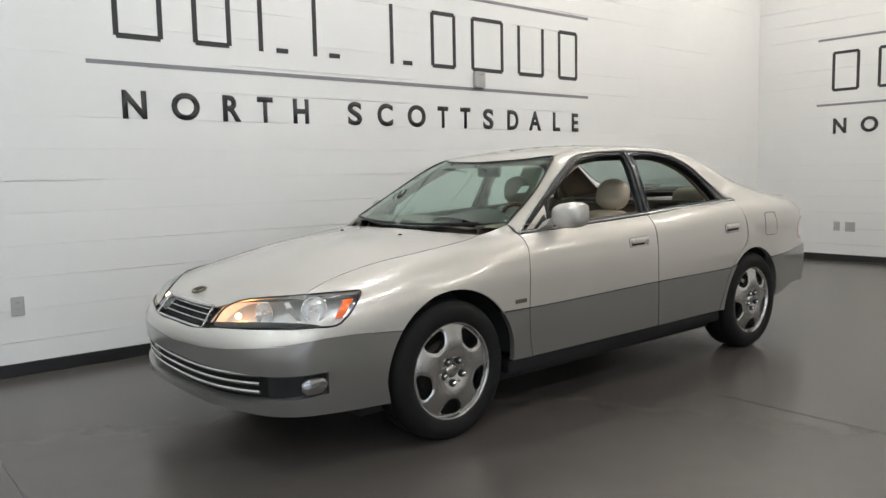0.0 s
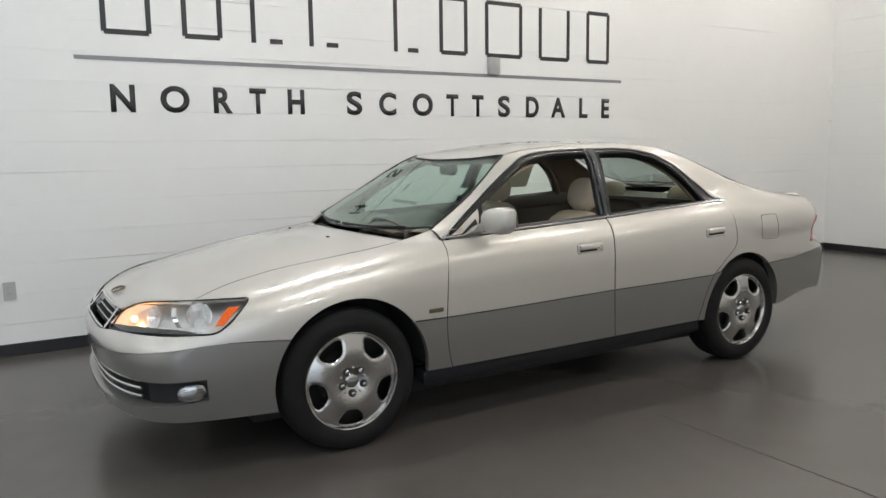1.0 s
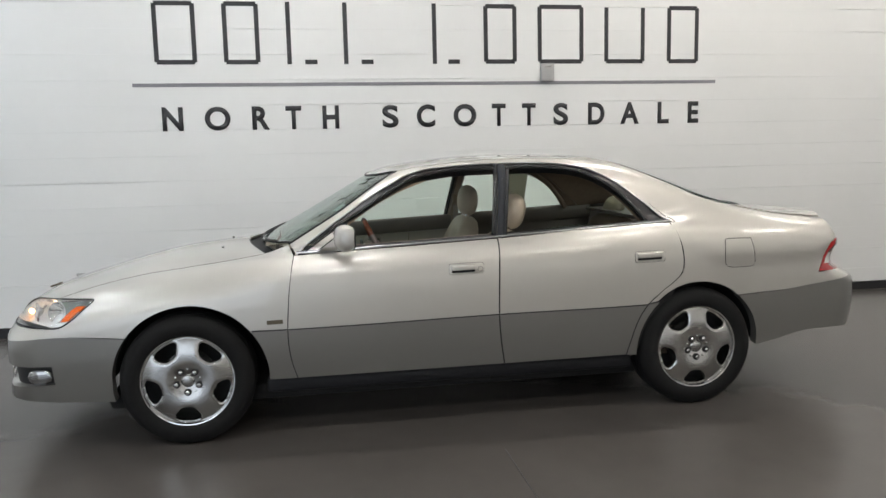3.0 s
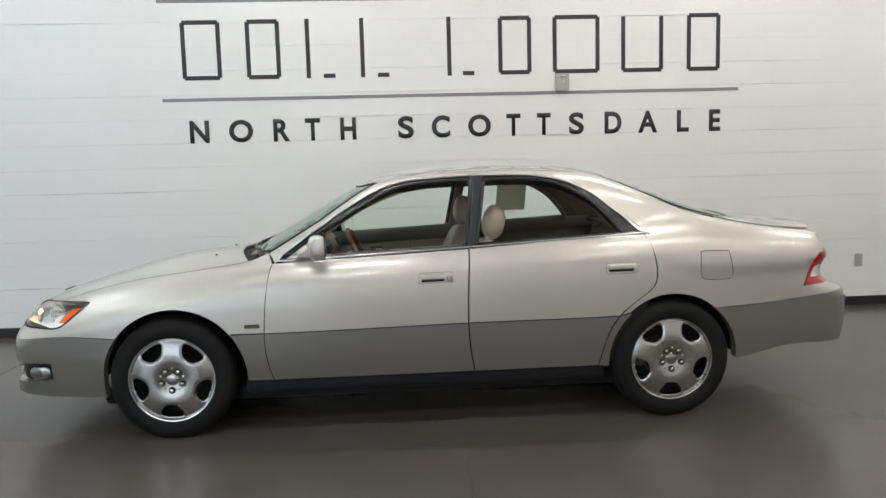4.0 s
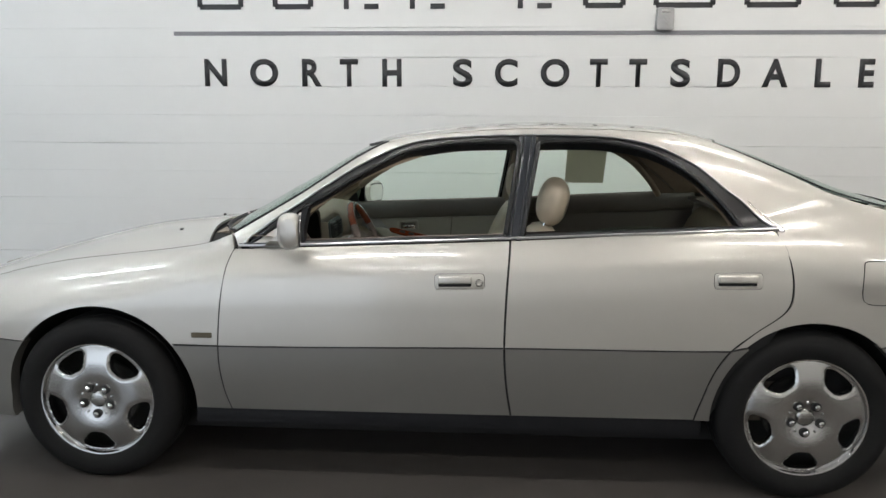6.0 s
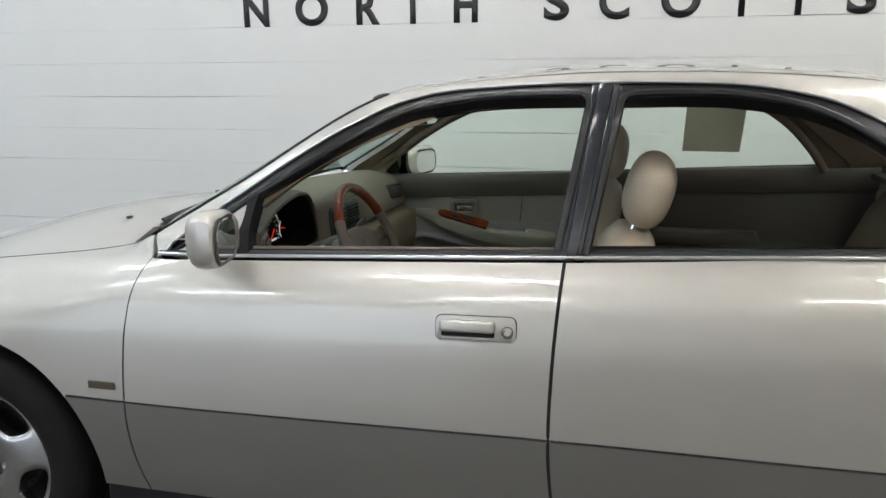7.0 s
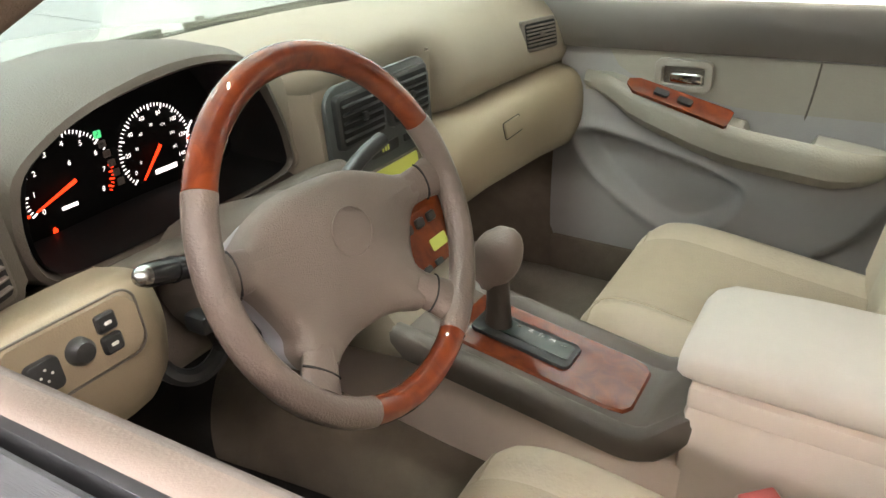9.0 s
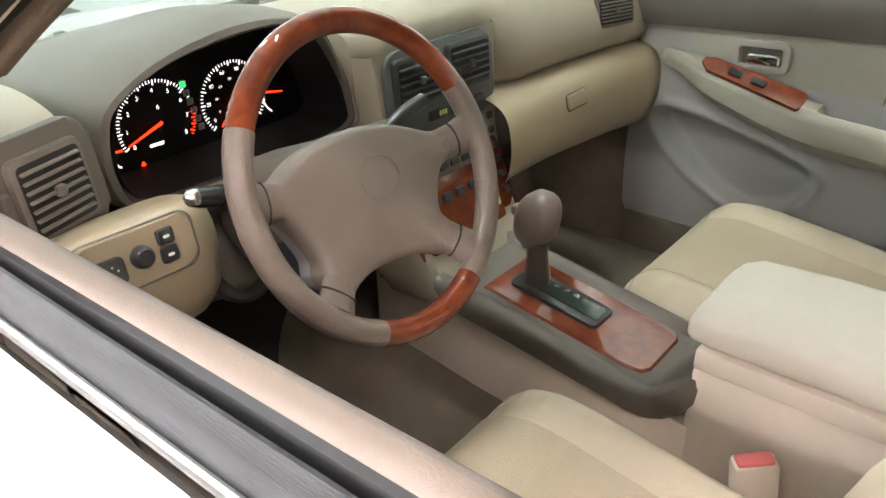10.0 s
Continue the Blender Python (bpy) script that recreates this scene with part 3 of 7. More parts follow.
def laid(mode, uv, deep=0.0):
    """Places on the skin, and its normals, for the panel's own coordinates."""
    uv = np.array(uv, float)
    u, v = uv[:, 0], uv[:, 1]
    o, one = np.zeros_like(u), np.ones_like(u)
    if mode == "side":
        p, d = np.stack([u, -1.3 * one, v], 1), np.stack([o, one, o], 1)
    elif mode == "top":
        p, d = np.stack([u, v, 1.8 * one], 1), np.stack([o, o, -one], 1)
    elif mode == "tilt":
        c, s = math.cos(LEAN_IN), math.sin(LEAN_IN)
        p, d = np.stack([u, v * s - 1.9 * c, v * c + 1.9 * s], 1), np.stack([o, c * one, -s * one], 1)
    else:
        ax, sx = AXIS[mode]
        slope = 0.35 if mode == "lamp" else 0.0
        rx, ry = sx * np.cos(u), -np.sin(u)
        p = np.stack([ax + 1.5 * rx, 1.5 * ry, v + slope * 1.5], 1)
        d = np.stack([-rx, -ry, -slope * one], 1)
    q, ok = meet(p, d, deep)
    return q, outward(q)


def inset(outline, by):
    """The outline, drawn in by a little, for the gaps between panels."""
    p = np.array(outline)
    area = np.sum(p[:, 0] * np.roll(p[:, 1], -1) - np.roll(p[:, 0], -1) * p[:, 1])
    e = np.roll(p, -1, 0) - np.roll(p, 1, 0)
    n = np.stack([-e[:, 1], e[:, 0]], 1) / np.maximum(np.linalg.norm(e, axis=1), 1e-9)[:, None]
    return p + n * by * np.sign(area)


def outline_of(mode, lines, n=6):
    """A closed outline out of smooth lines of places, corner to corner."""
    out = []
    for line in lines:
        pts = [flat(mode, q) for q in line]
        run = spline(pts, n) if len(pts) > 2 else spline(pts, max(2, int(math.dist(pts[0], pts[1]) / 0.05)))
        out += run if not out or np.linalg.norm(run[0] - out[-1]) > 1e-4 else run[1:]
    if np.linalg.norm(out[0] - out[-1]) < 1e-4:
        out.pop()
    return np.array(out)


def sheet(mode, outlines, deep=0.0, step=0.03, thick=0.012, gap=0.0, rim=True, solid=0.0):
    """Vertices, faces and normals of a panel: a grid inside its outlines, laid on the skin, with turned-in edges.
    solid: a second face so far below, which closes it."""
    V, F, N = [], [], []
    for outline in outlines:
        if gap:
            outline = inset(outline, gap)
        bm = bmesh.new()
        bm.faces.new([bm.verts.new((float(u), float(v), 0)) for u, v in outline])
        lo, hi = outline.min(0), outline.max(0)
        for axis in (0, 1):
            c = math.ceil(lo[axis] / step) * step
            while c < hi[axis] - 1e-4:
                at, way = [0, 0, 0], [0, 0, 0]
                at[axis], way[axis] = c, 1
                bmesh.ops.bisect_plane(bm, geom=bm.verts[:] + bm.edges[:] + bm.faces[:], dist=1e-5, plane_co=at, plane_no=way)
                c += step
        bm.verts.index_update()
        uv = [(v.co.x, v.co.y) for v in bm.verts]
        q, nn = laid(mode, uv, deep)
        faces = [[v.index for v in f.verts] for f in bm.faces]
        a, b, c = (q[faces[0][i]] for i in (0, 1, 2))
        if np.dot(np.cross(b - a, c - a), nn[faces[0][0]]) < 0:
            faces = [f[::-1] for f in faces]
        edges = [(e.verts[0].index, e.verts[1].index) for e in bm.edges if len(e.link_faces) == 1]
        bm.free()
        base = sum(len(x) for x in V)
        V.append(q)
        N.append(nn)
        F += [[i + base for i in f] for f in faces]
        if solid:
            base2 = base + len(q)
            V.append(q - nn * solid)
            N.append(-nn)
            F += [[i + base2 for i in f[::-1]] for f in faces]
        if rim:
            drop = solid or thick
            for i, j in edges:
                s = sum(len(x) for x in V)
                quad = np.array([q[i], q[j], q[j] - nn[j] * drop, q[i] - nn[i] * drop])
                fn = np.cross(quad[1] - quad[0], quad[3] - quad[0])
                fn = fn / max(np.linalg.norm(fn), 1e-9)
                V.append(quad)
                N.append(np.array([fn] * 4))
                F.append([s, s + 1, s + 2, s + 3])
    return np.concatenate(V), F, np.concatenate(N)


FLIP = np.array([1, -1, 1])


def panel(name, mode, outlines, material, parent, label="", sides="LR", **kw):
    """A body panel on the left, and its twin on the right. Returns the left one, or the only one."""
    V, F, N = sheet(mode, outlines, **kw)
    made = []
    if "L" in sides:
        made.append(mesh_part(name, V, F, material, parent, label, N))
    if "R" in sides:
        made.append(mesh_part(name, V * FLIP, [f[::-1] for f in F], material, parent, label, N * FLIP))
    return made


def on_skin(mode, pts, deep=0.0, n=6):
    """A smooth line of places laid on the skin."""
    q, _ = laid(mode, spline([flat(mode, p) for p in pts], n), deep)
    return q


def both_sides(name, make, material, parent, label=""):
    """The same part on the left and, mirrored, on the right."""
    out = []
    for sy in (1, -1):
        bm = make()
        if sy < 0:
            bmesh.ops.scale(bm, vec=(1, -1, 1), verts=bm.verts)
        out.append(part(name, bm, material, parent, label))
    return out


car = thing("car", "champagne four-door sedan with taupe lower body, parked on the concrete", "car")


def arch(cx, cz, r, a0, a1, n=9):
    return [(cx + r * math.cos(radians(a0 + (a1 - a0) * i / n)), -0.85, cz + r * math.sin(radians(a0 + (a1 - a0) * i / n))) for i in range(n + 1)]


Y = -0.86
ARCH_F, ARCH_R = (-1.318, 0.318, 0.374), (1.345, 0.315, 0.358)
tone = curve((-1.7, 0.558), (-0.85, 0.553), (0.23, 0.569), (1.0, 0.574), (1.7, 0.597), (2.0, 0.622), (2.4, 0.648))
door_front = [(-0.802, Y, 0.913), (-0.828, Y, 0.76), (-0.845, Y, 0.53), (-0.832, Y, 0.39), (-0.806, Y, 0.298)]
door_mid = [(0.245, Y, 0.953), (0.232, Y, 0.76), (0.227, Y, 0.57), (0.236, Y, 0.43), (0.256, Y, 0.300)]
door_rear = [(1.205, Y, 1.003), (1.236, Y, 0.916), (1.248, Y, 0.80), (1.225, Y, 0.722), (1.125, Y, 0.644), (1.042, Y, 0.574),
             (0.988, Y, 0.49), (0.948, Y, 0.37), (0.930, Y, 0.302)]


def cut(line, above):
    """The piece of a door edge above or below the two-tone line."""
    run = [tuple(q) for q in spline(line, 8)]
    keep = [q for q in run if (q[2] > tone(q[0]) + 0.002 if above else q[2] < tone(q[0]) - 0.002)]
    end = min(run, key=lambda q: abs(q[2] - tone(q[0])))
    end = (end[0], end[1], float(tone(end[0])))
    return keep + [end] if above else [end] + keep


def tone_line(x0, x1):
    return [(x0 + (x1 - x0) * i / 8, Y, float(tone(x0 + (x1 - x0) * i / 8))) for i in range(9)]


def belt_line(x0, x1, up=0.0):
    return [(x0 + (x1 - x0) * i / 8, Y, float(BELT(x0 + (x1 - x0) * i / 8)) + up) for i in range(9)]


def door(front, rear, name):
    f_up, r_up, f_lo, r_lo = cut(front, True), cut(rear, True), cut(front, False), cut(rear, False)
    up = outline_of("side", [f_up, tone_line(f_up[-1][0], r_up[-1][0]), r_up[::-1], belt_line(rear[0][0], front[0][0])], 2)
    lo = outline_of("side", [f_lo, [front[-1], rear[-1]], r_lo[::-1], tone_line(r_lo[0][0], f_lo[0][0])], 2)
    skins = panel(name, "side", [up], PAINT, car, gap=0.0026)
    V, F, N = sheet("side", [lo], gap=0.0026)
    for skin_ob, flip in zip(skins, (1, -1)):
        mesh_part("door_cladding", V * np.array([1, flip, 1]), F if flip > 0 else [f[::-1] for f in F], PAINT_LOW, skin_ob, "taupe lower door panel", N * np.array([1, flip, 1]))
    return skins


front_doors = door(door_front, door_mid, "front_door")
rear_doors = door([(q[0] + 0.0025, q[1], q[2]) for q in door_mid], door_rear, "rear_door")

# front wings
hood_edge = [(-1.97, -0.64, 0.733), (-1.80, -0.59, 0.78), (-1.58, -0.60, 0.83), (-1.35, -0.638, 0.866), (-1.10, -0.650, 0.90), (-0.945, -0.628, 0.922)]
lamp_back = [(-1.90, -0.812, 0.622), (-1.84, -0.80, 0.66), (-1.772, -0.772, 0.727), (-1.776, -0.757, 0.739)]
lamp_top = [(-1.776, -0.757, 0.739), (-1.95, -0.662, 0.733), (-2.118, -0.424, 0.702), (-2.191, -0.345, 0.662), (-2.258, -0.335, 0.590)]
lamp_low = [(-2.258, -0.335, 0.590), (-2.187, -0.561, 0.603), (-1.98, -0.80, 0.614), (-1.90, -0.812, 0.622)]
af = arch(*ARCH_F, 142, 37)


def snapped(p):
    """The place moved sideways onto the skin."""
    return tuple(laid("side", [(p[0], p[2])])[0][0])


af = [snapped(p) for p in af]
wing_tip = snapped((-1.92, -0.822, 0.5655))
wing = outline_of("tilt", [[af[0], wing_tip], [wing_tip, lamp_back[0]], lamp_back, [lamp_back[-1], (-1.90, -0.69, 0.737), hood_edge[0]],
                           hood_edge, [hood_edge[-1], (-0.880, -0.665, 0.940)], [(-0.880, -0.665, 0.940), (-0.828, -0.686, 0.954)], [(-0.828, -0.686, 0.954), (-0.802, -0.757, 0.913)], [(-0.802, -0.757, 0.913)] + [(q[0], -0.862, q[2]) for q in cut(door_front, True)[6:]],
                           [(-0.845, -0.862, 0.553), (-1.02, -0.86, 0.5535)], af[::-1]], 3)
wings = panel("front_wing", "tilt", [wing], PAINT, car, gap=0.0025, thick=0.012)
wing_low = outline_of("side", [[(-1.02, Y, 0.5535), (-0.845, Y, 0.553)], cut(door_front, False), [(-0.806, Y, 0.298), (-0.945, Y, 0.30)], arch(*ARCH_F, -3, 38, 6)], 3)
panel("wing_cladding", "side", [wing_low], PAINT_LOW, car, "taupe wing panel behind the wheel", gap=0.002, thick=0.03)

# bonnet
hood = outline_of("top", [hood_edge, [(-0.945, -0.628, 0), (-0.985, -0.5, 0), (-1.048, -0.25, 0), (-1.074, 0, 0), (-1.048, 0.25, 0), (-0.985, 0.5, 0), (-0.945, 0.628, 0)],
                          [(q[0], -q[1], q[2]) for q in hood_edge[::-1]],
                          [(-1.97, 0.64, 0), (-2.112, 0.424, 0), (-2.185, 0.33, 0), (-2.212, 0.24, 0), (-2.222, 0, 0), (-2.212, -0.24, 0), (-2.185, -0.33, 0), (-2.112, -0.424, 0), (-1.97, -0.64, 0)]], 6)
bonnet = panel("bonnet", "top", [hood], PAINT, car, gap=0.0018, sides="L")[0]
shut = on_skin("tilt", hood_edge, 0.0005)
both_sides("bonnet_seal", lambda: sweep(shut, 0.0018, 6), DARK, car, "dark bonnet shut line")

# front bumper: painted band, taupe cover with an intake opening, lip
deg = radians


def ring_line(mode, a0, a1, z, n=10):
    """A line round the nose or tail at heights z(angle)."""
    ax, sx = AXIS[mode]
    return [(ax + sx * math.cos(deg(a0 + (a1 - a0) * i / n)), -math.sin(deg(a0 + (a1 - a0) * i / n)), z(abs(a0 + (a1 - a0) * i / n))) for i in range(n + 1)]


tone_nose = curve((0, 0.488), (30, 0.515), (45, 0.543), (60, 0.566), (79, 0.549), (88, 0.548))
shelf = curve((0, 0.572), (17, 0.575), (24, 0.588), (40, 0.602), (58, 0.613), (63, 0.62), (70, 0.62))
band = outline_of("nose", [ring_line("nose", -62.5, 62.5, tone_nose, 20), ring_line("nose", 62.5, -62.5, shelf, 20)], 3)
bumper = panel("front_bumper", "nose", [band], PAINT, car, gap=0.001, sides="L", label="front bumper with painted upper band")[0]
flip_x = curve((0, 0.425), (40, 0.425), (75, 0.425))
lip_top = curve((0, 0.285), (30, 0.298), (50, 0.325), (60, 0.335), (80, 0.335))
lip_low = curve((0, 0.262), (40, 0.264), (60, 0.246), (80, 0.240))


def wheel_edge(z0, z1, side, n=6):
    """The bumper's end along the front wheel arch."""
    cx, cz, r = ARCH_F
    zs = [z0 + (z1 - z0) * i / n for i in range(n + 1)]
    return [(cx - math.sqrt(max(r * r - (z - cz) ** 2, 0.04)), -0.845 * side, z) for z in zs]


up_r, up_l = wheel_edge(0.425, 0.548, 1), wheel_edge(0.548, 0.425, -1)
cover = [outline_of("nose", [[up_l[-1]] + ring_line("nose", -70, 70, flip_x, 24) + [up_r[0]], up_r, [up_r[-1]] + ring_line("nose", 70, -70, tone_nose, 24) + [up_l[0]], up_l], 3)]
lo_r, lo_l = wheel_edge(0.240, 0.335, 1), wheel_edge(0.335, 0.240, -1)
lip = [outline_of("nose", [[lo_l[-1]] + ring_line("nose", -70, 70, lip_low, 24) + [lo_r[0]], lo_r, [lo_r[-1]] + ring_line("nose", 70, -70, lip_top, 24) + [lo_l[0]], lo_l], 3)]
for s in (1, -1):
    side = wheel_edge(0.335, 0.425, s)
    cover.append(outline_of("nose", [ring_line("nose", s * 57.5, s * 70, lip_top, 6) + [side[0]], side, [side[-1]] + ring_line("nose", s * 70, s * 57.5, flip_x, 6)], 3))
for o in (cover, lip):
    V, F, N = sheet("nose", o, thick=0.05)
    if o is lip:
        u = np.clip((0.335 - V[:, 2]) / 0.07, 0, 1)
        V = V + outward(V) * (0.020 * u * u * (3 - 2 * u))[:, None] * np.array([1, 1, 0])
    mesh_part("bumper_cover" if o is cover else "bumper_lip", V, F, PAINT_LOW, bumper, "taupe bumper cover" if o is cover else "taupe bumper lip", N)
intake = [outline_of("nose", [ring_line("nose", -58, 58, lambda a: 0.26, 20), ring_line("nose", 58, -58, lambda a: 0.44, 20)], 3)]
V, F, N = sheet("nose", intake, deep=0.055, rim=False)
mesh_part("intake_grille", V, F, DARK, bumper, "black intake behind the bars", N)
for z, r in ((0.402, 0.0075), (0.368, 0.0080), (0.333, 0.0080)):
    q, _ = laid("nose", spline([flat("nose", p) for p in ring_line("nose", -41, 41, lambda a: z + 0.02 * (a / 41) ** 2, 14)], 3), 0.016)
    part("intake_bar", sweep(q, r, 6, flat=0.7), SATIN, bumper, "satin silver intake bar")


def fog_lamp():
    bm = bmesh.new()
    q, n = laid("nose", [flat("nose", (-2.03, -0.792, 0.376))], 0.012)
    m = basis(q[0], Vector(n[0]).cross(Vector((0, 0, 1))) * -1, (0, 0, 1))
    prism(rounded(0.112, 0.066, 0.030, 6), 0.02, 0.009, m, bm, 3)
    return bm


def fog_pocket():
    pocket = outline_of("nose", [ring_line("nose", 43, 58, lambda a: 0.33, 6), ring_line("nose", 58, 43, lambda a: 0.425, 6)], 2)
    V, F, N = sheet("nose", [pocket], deep=0.028, thick=0.05)
    bm = bmesh.new()
    vs = [bm.verts.new(tuple(v)) for v in V]
    for f in F:
        bm.faces.new([vs[i] for i in f])
    return bm


both_sides("fog_lamp_surround", fog_pocket, PLASTIC, bumper, "black fog lamp pocket")
both_sides("fog_lamp", fog_lamp, FOG, bumper, "clear fog lamp")

# grille in the nose
mouth = outline_of("nose", [ring_line("nose", -18.5, 18.5, lambda a: 0.578, 10), ring_line("nose", 18.5, -18.5, lambda a: 0.664, 10)], 2)
V, F, N = sheet("nose", [mouth], deep=0.03, thick=0.02)
grille = mesh_part("front_grille", V, F, DARK, car, "black grille with chrome bars and frame", N)
for z in (0.60, 0.622, 0.643):
    q, _ = laid("nose", spline([flat("nose", p) for p in ring_line("nose", -18, 18, lambda a: z, 10)], 3), 0.014)
    part("grille_bar", sweep(q, 0.0045, 6), SATIN, grille)
q, _ = laid("nose", np.array(mouth), 0.002)
part("grille_frame", sweep(q, 0.0055, 8, closed=True), CHROME, grille, "chrome grille frame")
q, n = laid("top", [(-2.165, 0.0)])
m = basis(q[0] + n[0] * 0.006, (0, -1, 0), (0.95, 0, 0.3))
bm = sweep([m @ Vector((0.042 * math.cos(a), 0.030 * math.sin(a), 0.002)) for a in np.linspace(0, math.tau, 28, endpoint=False)], 0.0045, 6, closed=True)
sweep([m @ Vector(p) for p in ((-0.012, 0.026, 0.002), (-0.018, -0.012, 0.002), (0.03, -0.012, 0.002))], 0.0035, 6, bm=bm)
part("emblem", bm, BRONZE, bonnet, "dark oval emblem")

# headlamps
lens_line = outline_of("lamp", [lamp_top, lamp_low, lamp_back], 5)
housings = panel("headlamp", "lamp", [lens_line], FACETS, car, "clear headlamp with bright reflector and amber corner", deep=0.06, step=0.02, thick=-0.055)
V, F, N = sheet("lamp", [lens_line], deep=0.001, solid=0.003, gap=0.003, step=0.03)


def lamp_inside(hous, s):
    sgn = np.array([1, s, 1])
    lens = mesh_part("lens", V * sgn, F if s > 0 else [f[::-1] for f in F], LENS, hous, "clear outer lens", N * sgn)
    q, _ = laid("lamp", lens_line, 0.0)
    part("gasket", sweep(q * sgn, 0.0042, 6, closed=True), RUBBER, hous, "thin black lamp seal")
    for x, y, z, r in ((-2.10, -0.53, 0.648, 0.046), (-1.96, -0.70, 0.672, 0.050)):
        place, out = laid("lamp", [flat("lamp", (x, y, z))], 0.034)
        x, y, z = place[0]
        bm = revolve([(0.006, 0.038), (0.022, 0.034), (r * 0.7, 0.018), (r, 0.0), (r + 0.004, 0.001)], 28, "y")
        n = Vector((out[0][0], out[0][1], 0.1)).normalized()
        m = Matrix.Translation((x, y, z)) @ n.to_track_quat("-Y", "Z").to_matrix().to_4x4()
        bmesh.ops.transform(bm, matrix=m, verts=bm.verts)
        bmesh.ops.scale(bm, vec=(1, s, 1), verts=bm.verts)
        part("reflector_bowl", bm, REFLECTOR, hous)
        bm = bmesh.new()
        bmesh.ops.create_icosphere(bm, subdivisions=2, radius=0.009)
        bmesh.ops.translate(bm, vec=(x - 0.0 + n.x * -0.012, (y + n.y * -0.012), z), verts=bm.verts)
        bmesh.ops.scale(bm, vec=(1, s, 1), verts=bm.verts)
        part("bulb", bm, REFLECTOR, hous)
    bm = bmesh.new()
    bmesh.ops.create_icosphere(bm, subdivisions=2, radius=0.013)
    bmesh.ops.translate(bm, vec=(-2.165, -0.415 * s, 0.632), verts=bm.verts)
    part("marker_bulb", bm, BULB, hous, "lit orange marker bulb")
    rib = outline_of("lamp", [[(-2.05, -0.60, 0.70), (-2.02, -0.68, 0.62)], [(-2.02, -0.68, 0.62), (-2.005, -0.69, 0.62)], [(-2.005, -0.69, 0.62), (-2.03, -0.615, 0.70)], [(-2.03, -0.615, 0.70), (-2.05, -0.60, 0.70)]], 2)
    Va, Fa, Na = sheet("lamp", [rib], deep=0.012, solid=0.012)
    mesh_part("divider", Va * sgn, Fa if s > 0 else [f[::-1] for f in Fa], CHROME, hous, "bright lamp divider", Na * sgn)
    am = outline_of("lamp", [[(-1.815, -0.785, 0.715), (-1.885, -0.806, 0.645)], [(-1.885, -0.806, 0.645), (-1.922, -0.803, 0.645)], [(-1.922, -0.803, 0.645), (-1.885, -0.785, 0.69), (-1.855, -0.77, 0.712)], [(-1.855, -0.77, 0.712), (-1.815, -0.785, 0.715)]], 3)
    Va, Fa, Na = sheet("lamp", [am], deep=0.007, solid=0.008)
    mesh_part("corner_lamp", Va * sgn, Fa if s > 0 else [f[::-1] for f in Fa], AMBER, hous, "amber corner lens", Na * sgn)


for hous, s in zip(housings, (1, -1)):
    lamp_inside(hous, s)

# side frame: windscreen pillar, roof rail, rear pillar and rear wing
rail = [(-0.824, -0.686, 0.955), (-0.668, -0.658, 1.047), (-0.546, -0.630, 1.121), (-0.417, -0.582, 1.208), (-0.310, -0.526, 1.272), (-0.240, -0.482, 1.307)]
ditch = [(-0.240, -0.482, 1.307), (-0.10, -0.470, 1.330), (0.2, -0.47, 1.352), (0.6, -0.47, 1.356), (0.9, -0.48, 1.340), (1.04, -0.49, 1.325)]
rear_glass_edge = [(1.04, -0.49, 1.325), (1.26, -0.555, 1.21), (1.48, -0.60, 1.095), (1.66, -0.60, 1.03)]
boot_gap = [(1.66, -0.60, 1.03), (1.85, -0.635, 1.0), (2.05, -0.64, 0.978), (2.20, -0.63, 0.955)]
lamp_r = [(2.245, -0.70, 0.868), (2.20, -0.735, 0.845), (2.15, -0.76, 0.79), (2.10, -0.785, 0.695)]
ar = arch(*ARCH_R, 51, 133)
dlo_top = [snapped(q) for q in ((-0.789, Y, 0.908), (-0.760, Y, 0.938), (-0.700, Y, 0.984), (-0.617, Y, 1.043), (-0.545, Y, 1.090), (-0.474, Y, 1.138), (-0.404, Y, 1.182), (-0.335, Y, 1.223), (-0.268, Y, 1.257), (-0.203, Y, 1.287),
                               (-0.134, Y, 1.307), (-0.063, Y, 1.320), (0.08, Y, 1.331), (0.190, Y, 1.336), (0.35, Y, 1.339), (0.478, Y, 1.338), (0.640, Y, 1.331), (0.787, Y, 1.305), (0.880, Y, 1.266), (0.966, Y, 1.216), (1.050, Y, 1.145), (1.125, Y, 1.085), (1.222, Y, 1.006))]
frame_line = outline_of("tilt", [rail, ditch, rear_glass_edge, boot_gap, [(2.20, -0.63, 0.955), (2.245, -0.70, 0.868)], lamp_r, [(2.10, -0.785, 0.695), (2.08, -0.795, 0.627)],
                                 [(2.08, -0.795, 0.627), (1.85, -0.83, 0.608), ar[0]], ar, [ar[-1], (1.052, -0.862, 0.5765)], [(1.052, -0.862, 0.5765)] + [(q[0] + 0.004, -0.86, q[2]) for q in door_rear[4::-1]], [(1.209, -0.77, 1.003), dlo_top[-1]], dlo_top[::-1],
                                 [dlo_top[0], rail[0]]], 4)
side_frames = panel("side_frame", "tilt", [frame_line], PAINT, car, gap=0.0018, thick=0.03, step=0.025)
lower_q = outline_of("side", [[(1.04, Y, 0.573), (1.105, Y, 0.585)], arch(*ARCH_R, 132, 183, 6), [(0.988, Y, 0.30), (0.934, Y, 0.302)], [(q[0] + 0.004, q[1], q[2]) for q in door_rear[8:4:-1]]], 3)
panel("rear_wing_cladding", "side", [lower_q], PAINT_LOW, car, "taupe strip before the rear wheel", thick=0.02)

